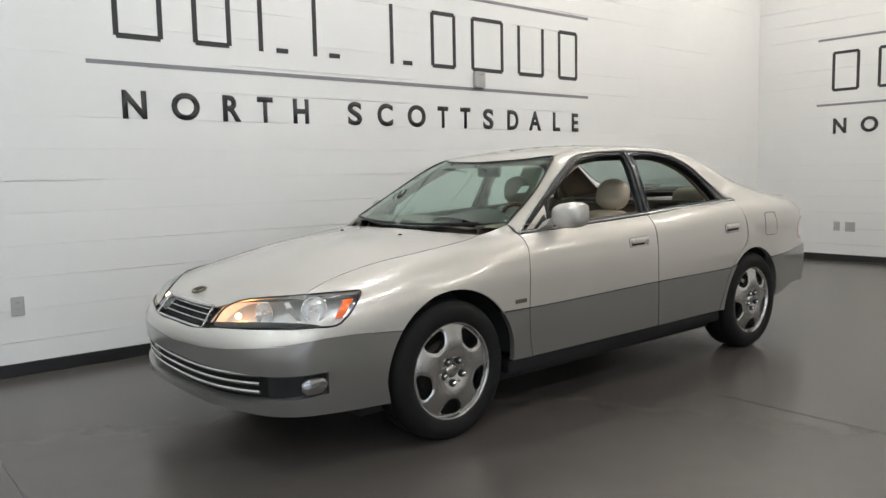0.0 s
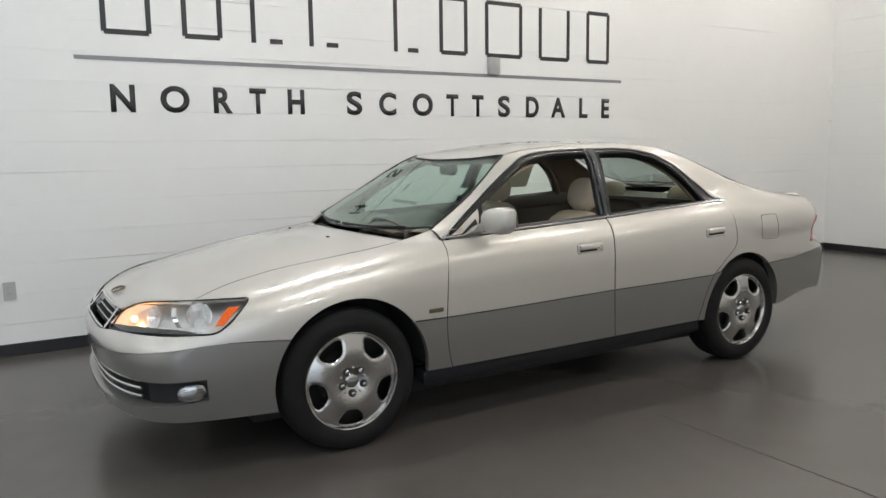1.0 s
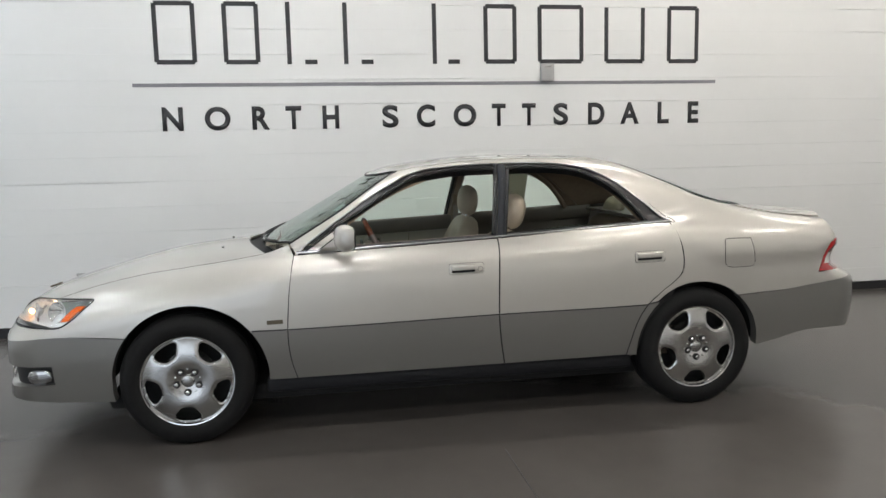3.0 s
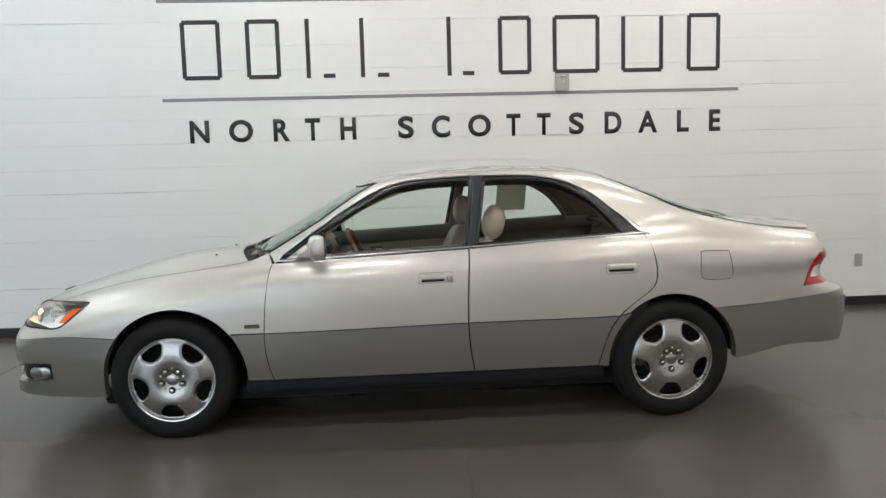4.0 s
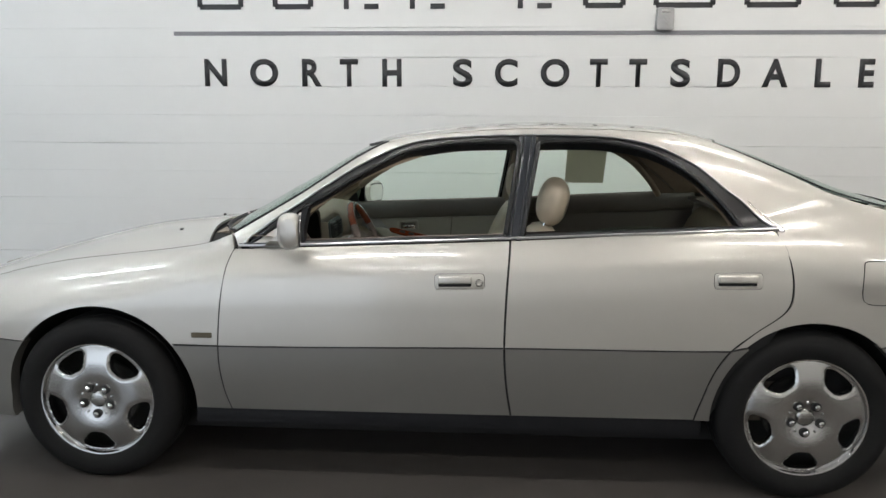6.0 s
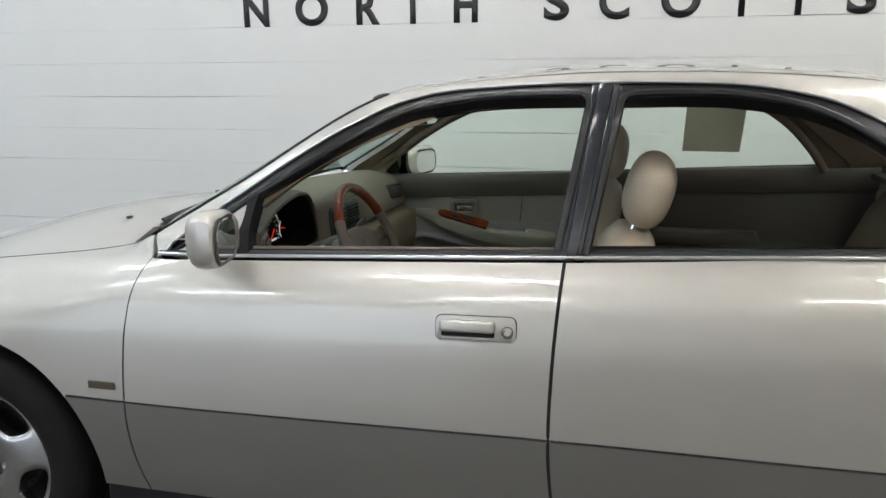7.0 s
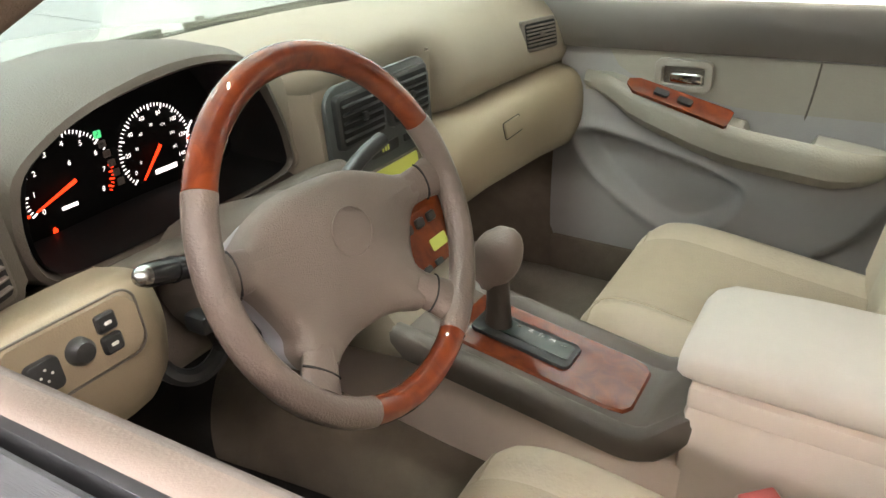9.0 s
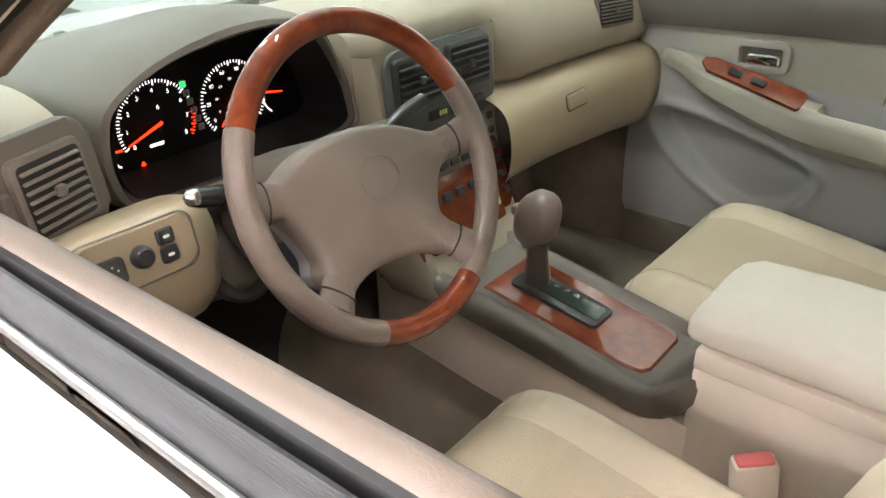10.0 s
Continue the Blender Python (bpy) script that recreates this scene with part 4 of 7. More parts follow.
# roof, screens, boot
roof_line = outline_of("top", [[(-0.240, -0.478, 0), (-0.330, -0.32, 0), (-0.375, 0, 0), (-0.330, 0.32, 0), (-0.240, 0.478, 0)], [(q[0], -q[1] - 0.004, 0) for q in ditch],
                               [(1.04, 0.486, 0), (1.09, 0.3, 0), (1.115, 0, 0), (1.09, -0.3, 0), (1.04, -0.486, 0)], [(q[0], q[1] + 0.004, 0) for q in ditch[::-1]]], 4)
roof = panel("roof", "top", [roof_line], PAINT, car, gap=0.001, sides="L", step=0.05)[0]
screen_line = outline_of("top", [[(-0.245, -0.474, 0), (-0.335, -0.32, 0), (-0.380, 0, 0), (-0.335, 0.32, 0), (-0.245, 0.474, 0)], [(q[0] - 0.003, -q[1] - 0.008, 0) for q in rail[::-1]],
                                 [(-0.809, 0.682, 0), (-0.865, 0.60, 0), (-0.920, 0.45, 0), (-0.996, 0.15, 0), (-1.004, 0, 0), (-0.996, -0.15, 0), (-0.920, -0.45, 0), (-0.865, -0.60, 0), (-0.809, -0.682, 0)], [(q[0] - 0.003, q[1] + 0.008, 0) for q in rail]], 4)
ws = panel("windscreen", "top", [screen_line], WINDSCREEN, car, "green-tinted windscreen", sides="L", step=0.06, solid=0.004, deep=0.003)[0]
q, _ = laid("top", screen_line, 0.001)
part("screen_seal", sweep(q, 0.005, 6, closed=True), RUBBER, ws, "black windscreen seal")
back_line = outline_of("top", [[(1.046, -0.482, 0), (1.095, -0.3, 0), (1.122, 0, 0), (1.095, 0.3, 0), (1.046, 0.482, 0)], [(1.046, 0.482, 0), (1.264, 0.548, 0), (1.48, 0.592, 0), (1.66, 0.585, 0)],
                               [(1.66, 0.585, 0), (1.77, 0.50, 0), (1.84, 0.25, 0), (1.855, 0, 0), (1.84, -0.25, 0), (1.77, -0.50, 0), (1.66, -0.585, 0)], [(1.66, -0.585, 0), (1.48, -0.592, 0), (1.264, -0.548, 0), (1.046, -0.482, 0)]], 4)
rs = panel("rear_screen", "top", [back_line], WINDSCREEN, car, "green-tinted rear screen", sides="L", step=0.06, solid=0.004, deep=0.003)[0]
q, _ = laid("top", back_line, 0.001)
part("screen_seal", sweep(q, 0.003, 6, closed=True), RUBBER, rs, "black rear screen seal")
boot_line = outline_of("top", [[(1.665, -0.596, 0), (1.85, -0.631, 0), (2.05, -0.636, 0), (2.20, -0.626, 0)], [(2.20, -0.626, 0), (2.275, -0.4, 0), (2.315, 0, 0), (2.275, 0.4, 0), (2.20, 0.626, 0)],
                               [(2.20, 0.626, 0), (2.05, 0.636, 0), (1.85, 0.631, 0), (1.665, 0.596, 0)], [(1.665, 0.596, 0), (1.785, 0.50, 0), (1.855, 0.25, 0), (1.87, 0, 0), (1.855, -0.25, 0), (1.785, -0.50, 0), (1.665, -0.596, 0)]], 4)
boot = panel("boot_lid", "top", [boot_line], PAINT, car, sides="L", step=0.05)[0]

# tail: lamps, rear face, bumper
tail_line = outline_of("stern", [lamp_r, [(2.10, -0.785, 0.695), (2.30, -0.62, 0.69)], [(2.30, -0.62, 0.69), (2.30, -0.57, 0.87)], [(2.30, -0.57, 0.87), (2.245, -0.70, 0.868)]], 4)
tails = panel("tail_lamp", "stern", [tail_line], RED, car, "red tail lamp with a clear middle band", solid=0.02, deep=-0.002, step=0.04)
mid_line = outline_of("stern", [[(2.135, -0.762, 0.735), (2.30, -0.62, 0.725)], [(2.30, -0.62, 0.725), (2.30, -0.60, 0.795)], [(2.30, -0.60, 0.795), (2.165, -0.745, 0.79)], [(2.165, -0.745, 0.79), (2.135, -0.762, 0.735)]], 3)
V2, F2, N2 = sheet("stern", [mid_line], deep=-0.004, solid=0.006)
for tl, s in zip(tails, (1, -1)):
    mesh_part("reverse_lens", V2 * np.array([1, s, 1]), F2 if s > 0 else [f[::-1] for f in F2], CLEAR_WHITE, tl, "clear reversing lens", N2 * np.array([1, s, 1]))
rear_face = outline_of("stern", [ring_line("stern", -45, 45, lambda a: 0.665, 14), ring_line("stern", 45, -45, lambda a: 0.955, 14)], 2)
panel("rear_panel", "stern", [rear_face], PAINT, car, deep=0.008, sides="L")
tone_tail = curve((0, 0.656), (40, 0.646), (54, 0.626), (67, 0.607), (85, 0.594))
rb_top = curve((0, 0.685), (45, 0.692), (52, 0.69), (54, 0.685), (58, 0.64), (80, 0.60))
rear_low = curve((0, 0.34), (40, 0.355), (55, 0.365), (70, 0.32), (80, 0.295))
rb = panel("rear_bumper", "stern", [outline_of("stern", [ring_line("stern", -54, 54, tone_tail, 20), ring_line("stern", 54, -54, rb_top, 20)], 3)], PAINT, car, sides="L", label="rear bumper with painted upper band")[0]
arch_end = [(q[0], -0.845, q[2]) for q in arch(ARCH_R[0], ARCH_R[1], ARCH_R[2] + 0.001, -1, 51, 6)]
arch_far = [(q[0], 0.845, q[2]) for q in arch_end[::-1]]
low_run = ring_line("stern", -70, 70, rear_low, 26)
top_run = ring_line("stern", 68, -68, tone_tail, 26)
V2, F2, N2 = sheet("stern", [outline_of("stern", [[arch_far[-1]] + low_run + [arch_end[0]], arch_end, [arch_end[-1]] + top_run + [arch_far[0]], arch_far], 3)], thick=0.05)
mesh_part("bumper_cover", V2, F2, PAINT_LOW, rb, "taupe bumper cover", N2)

# window surrounds
glass_f = [(-0.745, Y, 0.918), (-0.64, Y, 0.990), (-0.54, Y, 1.055), (-0.467, Y, 1.097), (-0.396, Y, 1.139), (-0.299, Y, 1.196), (-0.189, Y, 1.254), (-0.12, Y, 1.275), (0.019, Y, 1.297), (0.13, Y, 1.303), (0.282, Y, 1.305)]
glass_r = [(0.350, Y, 1.304), (0.50, Y, 1.307), (0.623, Y, 1.302), (0.778, Y, 1.270), (0.928, Y, 1.186), (1.028, Y, 1.09), (1.098, Y, 0.998)]
top_f = [q for q in dlo_top if q[0] < 0.2] + [(0.299, Y, 1.337)]
top_r = [(0.333, Y, 1.338)] + [q for q in dlo_top if q[0] > 0.4]
surround_f = outline_of("side", [top_f, [(0.299, Y, 1.337), (0.243, Y, 0.956)], [(0.243, Y, 0.956), (0.205, Y, 0.955)], [(0.205, Y, 0.955), (0.224, Y, 0.985), (0.236, Y, 1.03), (0.282, Y, 1.305)], glass_f[::-1], [glass_f[0], top_f[0]]], 4)
surround_r = outline_of("side", [top_r, [top_r[-1], glass_r[-1]], glass_r[::-1], [glass_r[0], (0.287, Y, 0.960)], [(0.287, Y, 0.960), (0.268, Y, 0.960)], [(0.268, Y, 0.960), (0.333, Y, 1.338)]], 4)
mask = outline_of("side", [[(-0.750, Y, 0.916), (-0.655, Y, 0.985), (-0.552, Y, 1.054)], [(-0.552, Y, 1.054), (-0.560, Y, 1.000), (-0.585, Y, 0.945), (-0.606, Y, 0.915)], [(-0.606, Y, 0.915), (-0.750, Y, 0.916)]], 3)
panel("mirror_sail", "side", [mask], PAINT, car, "painted triangle behind the door mirror", deep=0.002, thick=0.01)
channel = outline_of("side", [[(-0.553, Y, 1.056), (-0.526, Y, 1.068)], [(-0.526, Y, 1.068), (-0.538, Y, 0.985), (-0.528, Y, 0.932)], [(-0.528, Y, 0.932), (-0.598, Y, 0.930)], [(-0.598, Y, 0.930), (-0.585, Y, 0.945), (-0.560, Y, 1.000), (-0.553, Y, 1.056)]], 3)
panel("glass_channel", "side", [channel], SILL_BLACK, car, "black window channel behind the mirror", deep=-0.003, thick=0.04)
panel("window_frame", "side", [surround_f], GREY_TRIM, car, "satin grey front window surround", deep=0.004, thick=0.035)
panel("window_frame", "side", [surround_r], GREY_TRIM, car, "satin grey rear window surround", deep=0.004, thick=0.035)
seal_f = on_skin("side", [(q[0], q[1], q[2] + 0.007) for q in glass_f[:-1]] + [(0.235, Y, 1.3115), (0.268, Y, 1.3075), (0.2785, Y, 1.290), (0.2725, Y, 1.24), (0.255, Y, 1.13), (0.229, Y, 0.975)], 0.005, 5)
seal_r = on_skin("side", [(0.290, Y, 0.966), (0.320, Y, 1.13), (0.3415, Y, 1.24), (0.351, Y, 1.290), (0.364, Y, 1.307), (0.40, Y, 1.312)] + [(q[0], q[1], q[2] + 0.007) for q in glass_r[1:]], 0.005, 5)
for line, r, mat, name, label in ((seal_f, 0.0105, SEAL, "frame_seal", "rounded black window seal"), (seal_r, 0.0105, SEAL, "frame_seal", "rounded black window seal"),
                                  (on_skin("side", [(-0.545, Y, 1.036)] + glass_f[3:], 0.056, 5), 0.016, BROWN_TRIM, "edge_trim", "brown cloth trim inside the window frame"), (on_skin("side", glass_r[:-1] + [(1.075, Y, 1.03), (1.098, Y, 0.995)], 0.056, 5), 0.016, BROWN_TRIM, "edge_trim", "brown cloth trim inside the window frame")):
    both_sides(name, lambda: sweep(line, r, 10), mat, car, label)


def pillar_face(low, high, bulge, deep, parent_label):
    """A bowed glossy strip up a door pillar between two edges, each (x at the sill, x at the roof)."""
    V, rows, cols = [], 25, 11
    for i in range(rows):
        t = i / (rows - 1)
        x0, x1 = low[0] + (high[0] - low[0]) * t, low[1] + (high[1] - low[1]) * t
        z = 0.958 + 0.378 * t
        q, n = laid("side", [(x0 + (x1 - x0) * j / (cols - 1), z) for j in range(cols)], deep)
        V += [tuple(a + b * bulge * (1 - abs(2 * j / (cols - 1) - 1) ** 2.5)) for j, (a, b) in enumerate(zip(q, n))]
    F = [(i * cols + j, i * cols + j + 1, (i + 1) * cols + j + 1, (i + 1) * cols + j) for i in range(rows - 1) for j in range(cols - 1)]
    for flip in (1, -1):
        mesh_part("pillar_trim", [(p[0], p[1] * flip, p[2]) for p in V], F if flip > 0 else [f[::-1] for f in F], TRIM_BLACK, car, parent_label)


pillar_face((0.229, 0.244), (0.284, 0.2985), 0.0006, 0.002, "glossy black door post trim")
pillar_face((0.246, 0.269), (0.3005, 0.3315), 0.0012, -0.003, "glossy black door pillar trim")
pillar_face((0.271, 0.290), (0.3335, 0.3475), 0.0006, 0.002, "glossy black rear door post trim")
gl = panel("side_window", "side", [outline_of("side", [glass_f, [glass_f[-1], (0.236, Y, 0.95)], [(0.236, Y, 0.95), (-0.745, Y, 0.905)], [(-0.745, Y, 0.905), glass_f[0]]], 4)], SCREEN, car, "green-tinted front door window", sides="R", deep=0.014, solid=0.004, step=0.1)
gl += panel("side_window", "side", [outline_of("side", [glass_r, [glass_r[-1], (0.297, Y, 0.955)], [(0.297, Y, 0.955), glass_r[0]]], 4)], SCREEN, car, "green-tinted rear door window", sides="R", deep=0.014, solid=0.004, step=0.1)
low_glass = [(0.40, Y, 0.960), (0.50, Y, 0.984), (0.62, Y, 1.002), (0.74, Y, 1.008), (0.85, Y, 0.998), (0.97, Y, 0.975)]
gl += panel("side_window", "side", [outline_of("side", [low_glass, [low_glass[-1], (0.97, Y, 0.95)], [(0.97, Y, 0.95), (0.40, Y, 0.93)], [(0.40, Y, 0.93), low_glass[0]]], 4)], SCREEN, car, "green-tinted rear door window, wound nearly down", sides="L", deep=0.014, solid=0.004, step=0.1)
chrome_line = on_skin("side", [(-0.79, Y, 0.912), (-0.3, Y, 0.934), (0.25, Y, 0.9575), (0.75, Y, 0.982), (1.215, Y, 1.004)], 0.0)
both_sides("belt_moulding", lambda: sweep(chrome_line + np.array([0, 0.001, 0.004]), 0.0050, 8, flat=0.7), MOULDING, car, "bright belt moulding")


def belt_strip(section):
    """A strip along the window sills; section: (inward, up) points from the moulding."""
    return loft([[(p[0], p[1] + a, p[2] + b) for a, b in section] for p in chrome_line], True)


both_sides("window_seal", lambda: belt_strip([(0.004, 0.000), (0.005, 0.007), (0.008, 0.0105), (0.012, 0.0115), (0.016, 0.0125), (0.020, 0.0115), (0.027, 0.0135), (0.031, 0.0115), (0.033, 0.006), (0.033, -0.004)]), WORN_RUBBER, car, "weathered grey window seal")
both_sides("inner_seal", lambda: belt_strip([(0.0365, -0.004), (0.0365, 0.010), (0.039, 0.0135), (0.046, 0.0145), (0.051, 0.011), (0.051, -0.004)]), RUBBER, car, "dark inner window seal")
up_line = on_skin("tilt", dlo_top, 0.0, 4)
both_sides("drip_moulding", lambda: sweep(up_line, 0.0042, 8), MOULDING, car, "thin bright drip moulding")
loop = on_skin("side", [(1.205, Y, 1.003), (1.232, Y, 1.0), (1.236, Y, 1.012), (1.20, Y, 1.035), (1.13, Y, 1.10)], 0.0)
both_sides("corner_moulding", lambda: sweep(loop, 0.0026, 6), SATIN, car, "chrome window corner")

# sills, underside, wheel wells, dark lining behind the gaps
both_sides("sill", lambda: block((1.93, 0.10, 0.075), (0.005, -0.775, 0.262), 0.02), SILL_BLACK, car, "black sill")
part("underbody", block((3.2, 1.38, 0.09), (-0.15, 0, 0.195), 0.03), DARK, car, "dark underbody")
lining = outline_of("side", [[(-0.93, Y, 0.29), (0.98, Y, 0.29)], [(0.98, Y, 0.29), (1.25, Y, 0.70)], [(1.25, Y, 0.70), (1.25, Y, 0.93)], [(1.25, Y, 0.93), (0.25, Y, 0.90), (-0.93, Y, 0.86)], [(-0.93, Y, 0.86), (-0.93, Y, 0.29)]], 4)
panel("door_shell", "side", [lining], DARK, car, "dark inner door shell", deep=0.03, rim=False, step=0.1)
bay = outline_of("top", [[(-0.88, -0.70, 0), (-1.7, -0.70, 0), (-2.0, -0.55, 0), (-2.14, -0.3, 0)], [(-2.14, -0.3, 0), (-2.17, 0, 0), (-2.14, 0.3, 0)], [(-2.14, 0.3, 0), (-2.0, 0.55, 0), (-1.7, 0.70, 0), (-0.88, 0.70, 0)], [(-0.88, 0.70, 0), (-0.98, 0.5, 0), (-1.05, 0, 0), (-0.98, -0.5, 0), (-0.88, -0.70, 0)]], 4)
panel("bonnet_lining", "top", [bay], DARK, car, "dark bonnet underside", deep=0.03, rim=False, sides="L", step=0.1)
back_lining = outline_of("top", [[(1.60, -0.68, 0), (2.20, -0.64, 0)], [(2.20, -0.64, 0), (2.28, 0, 0), (2.20, 0.64, 0)], [(2.20, 0.64, 0), (1.60, 0.68, 0)], [(1.60, 0.68, 0), (1.80, 0.5, 0), (1.86, 0, 0), (1.80, -0.5, 0), (1.60, -0.68, 0)]], 4)
panel("boot_lining", "top", [back_lining], DARK, car, "dark boot underside", deep=0.03, rim=False, sides="L", step=0.1)


def well(cx, cz, r):
    pts = [(cx + (r + 0.01) * math.cos(a), cz + (r + 0.01) * math.sin(a)) for a in np.linspace(radians(2), radians(178), 22)]
    return loft([[(x, -0.815, z) for x, z in pts], [(x, -0.55, z) for x, z in pts], [(x * 0.02 + cx * 0.98, -0.54, z * 0.02 + cz * 0.98) for x, z in pts]], False, False)


for a in (ARCH_F, ARCH_R):
    both_sides("wheel_well", lambda: well(*a), DARK, car, "dark wheel arch liner")

# cowl and wipers
cowl = outline_of("top", [[(-0.960, -0.63, 0), (-1.000, -0.5, 0), (-1.063, -0.25, 0), (-1.090, 0, 0), (-1.063, 0.25, 0), (-1.000, 0.5, 0), (-0.960, 0.63, 0)], [(-0.960, 0.63, 0), (-0.850, 0.652, 0)],
                          [(-0.850, 0.652, 0), (-0.915, 0.45, 0), (-0.985, 0.15, 0), (-0.993, 0, 0), (-0.985, -0.15, 0), (-0.915, -0.45, 0), (-0.850, -0.652, 0)], [(-0.850, -0.652, 0), (-0.960, -0.63, 0)]], 4)
panel("cowl", "top", [cowl], SILL_BLACK, car, "black cowl panel under the bonnet edge", sides="L", deep=0.022)
for y0, y1 in ((-0.55, 0.0), (0.05, 0.58)):
    xs = [(-0.862 - 0.125 * (1 - (y / 0.62) ** 2), y) for y in np.linspace(y0, y1, 8)]
    q, n = laid("top", xs)
    wiper = part("wiper", sweep(q + n * 0.012, 0.004, 6), PLASTIC, car, "black windscreen wiper")
    part("blade", sweep(q + n * 0.005, 0.0035, 6), RUBBER, wiper)
q, n = laid("top", [(-1.20, -0.28), (-1.20, 0.28)])
for a, b in zip(q, n):
    bm = block((0.012, 0.020, 0.008), tuple(a + b * 0.003), 0.003)
    part("washer_jet", bm, PLASTIC, bonnet)


# door furniture
def door_handle(x0, x1, z, key):
    out = []
    w = x1 - x0
    for doorset, s in zip((front_doors if key else rear_doors), (1, -1)):
        q, n = laid("side", [(x0 + w / 2, z)])
        base = Vector(q[0]) * 1.0
        nn = Vector(n[0])
        m = basis(base, (1, 0, 0.02), (0, nn.z * -1 * 0 + 0.12, 1))
        S = Matrix.Diagonal((1, s, 1, 1))

        def add(name, bm, mat, label="", parent=doorset):
            bmesh.ops.transform(bm, matrix=S, verts=bm.verts)
            return part(name, bm, mat, parent, label)
        add("handle_escutcheon", prism(rounded(w, 0.058, 0.014, 5), 0.005, 0.003, m @ Matrix.Translation((0, 0, -0.001)), seg=2), PAINT, "painted handle plate")
        add("handle_gap", sweep([m @ Vector((p[0], p[1], 0.0008)) for p in rounded(w + 0.001, 0.059, 0.0145, 5)], 0.0010, 5, closed=True), DARK, "dark gap round the handle plate")
        gw = w * (0.72 if key else 0.86)
        gx = -w / 2 + gw / 2 + 0.008
        add("handle_cup", prism(rounded(gw - 0.010, 0.034, 0.008, 4), 0.0012, 0, m @ Matrix.Translation((gx, -0.0035, 0.0042))), DARK, "dark handle recess")
        bm = prism(rounded(gw - 0.006, 0.027, 0.008, 4), 0.016, 0.006, m @ Matrix.Translation((gx, 0.007, 0.003)), seg=3)
        add("door_handle", bm, PAINT, "painted pull handle")
        bm = prism(rounded(gw - 0.006, 0.006, 0.0028, 3), 0.004, 0.0015, m @ Matrix.Translation((gx, -0.0205, 0.004)))
        add("handle_lower", bm, PAINT, "painted lower edge of the handle")
        if key and s == 1:
            bm = revolve([(0.0, 0.0015), (0.006, 0.0015), (0.0075, 0.0032), (0.0095, 0.002), (0.0105, 0.0)], 20, "z")
            bmesh.ops.transform(bm, matrix=m @ Matrix.Translation((w / 2 - 0.019, -0.004, 0.0045)), verts=bm.verts)
            add("key_lock", bm, PAINT, "round key lock")
            ring = [m @ Matrix.Translation((w / 2 - 0.019, -0.004, 0.0052)) @ Vector((0.0125 * math.cos(a), 0.0125 * math.sin(a), 0)) for a in np.linspace(0, math.tau, 20, endpoint=False)]
            add("lock_ring", sweep(ring, 0.0008, 5, closed=True), DARK, "dark ring round the lock")


door_handle(-0.028, 0.152, 0.812, True)
door_handle(0.972, 1.140, 0.832, False)
ring_pts = on_skin("side", [(1.492, Y, 0.895), (1.488, Y, 0.80), (1.510, Y, 0.757), (1.60, Y, 0.752), (1.662, Y, 0.757), (1.668, Y, 0.80), (1.652, Y, 0.895), (1.635, Y, 0.905), (1.51, Y, 0.907), (1.492, Y, 0.895)], 0.001, 4)
part("fuel_flap_gap", sweep(ring_pts, 0.0024, 5), DARK, side_frames[0], "dark gap round the fuel flap")
for i, (x0, x1, owner) in enumerate(((-1.015, -0.85, wings), (-0.838, 0.224, front_doors), (0.234, 1.04, rear_doors))):
    crease = on_skin("side", tone_line(x0, x1), 0.0, 2)
    for s, own in zip((1, -1), owner):
        part("crease_line", sweep(crease * np.array([1, s, 1]), 0.0028, 5), RUBBER, own, "dark line under the paint break")
for line, owner in ((door_front, front_doors), (door_mid, front_doors), (door_rear, rear_doors)):
    shut = on_skin("side", [(q[0] + 0.001, q[1], q[2]) for q in line], 0.0045)
    for s, own in zip((1, -1), owner):
        part("door_seal", sweep(shut * np.array([1, s, 1]), 0.0042, 6), DARK, own, "dark door shut line")
q, n = laid("side", [(-0.905, 0.594)])
part("side_badge", prism(rounded(0.078, 0.020, 0.003), 0.004, 0.0015, basis(q[0], (1, 0, 0.01), (0, 0, 1))), BRONZE, wings[0], "small dark bronze side badge")


# door mirrors
def mirror_shell():
    rings = []
    for t, w, h, xo in ((0.0, 0.040, 0.050, 0.012), (0.06, 0.070, 0.098, 0.002), (0.25, 0.086, 0.126, 0.0), (0.6, 0.092, 0.135, 0.0), (0.86, 0.086, 0.127, 0.0), (0.97, 0.068, 0.098, 0.004), (1.0, 0.036, 0.054, 0.012)):
        y = -0.774 - 0.184 * t
        x = -0.566 + 0.030 * t + xo
        cz = 0.989 + 0.012 * t
        ring = []
        for k in range(20):
            a = k * math.tau / 20
            c, s = math.cos(a), math.sin(a)
            fx = w * 0.50 * (abs(c) ** 0.75) * (1 if c > 0 else -1.05)
            if c > 0:
                fx = min(fx, w * 0.40)
            ring.append((x + fx, y, cz + h * 0.5 * (abs(s) ** 0.7) * (1 if s > 0 else -1)))
        rings.append(ring)
    return loft(rings)


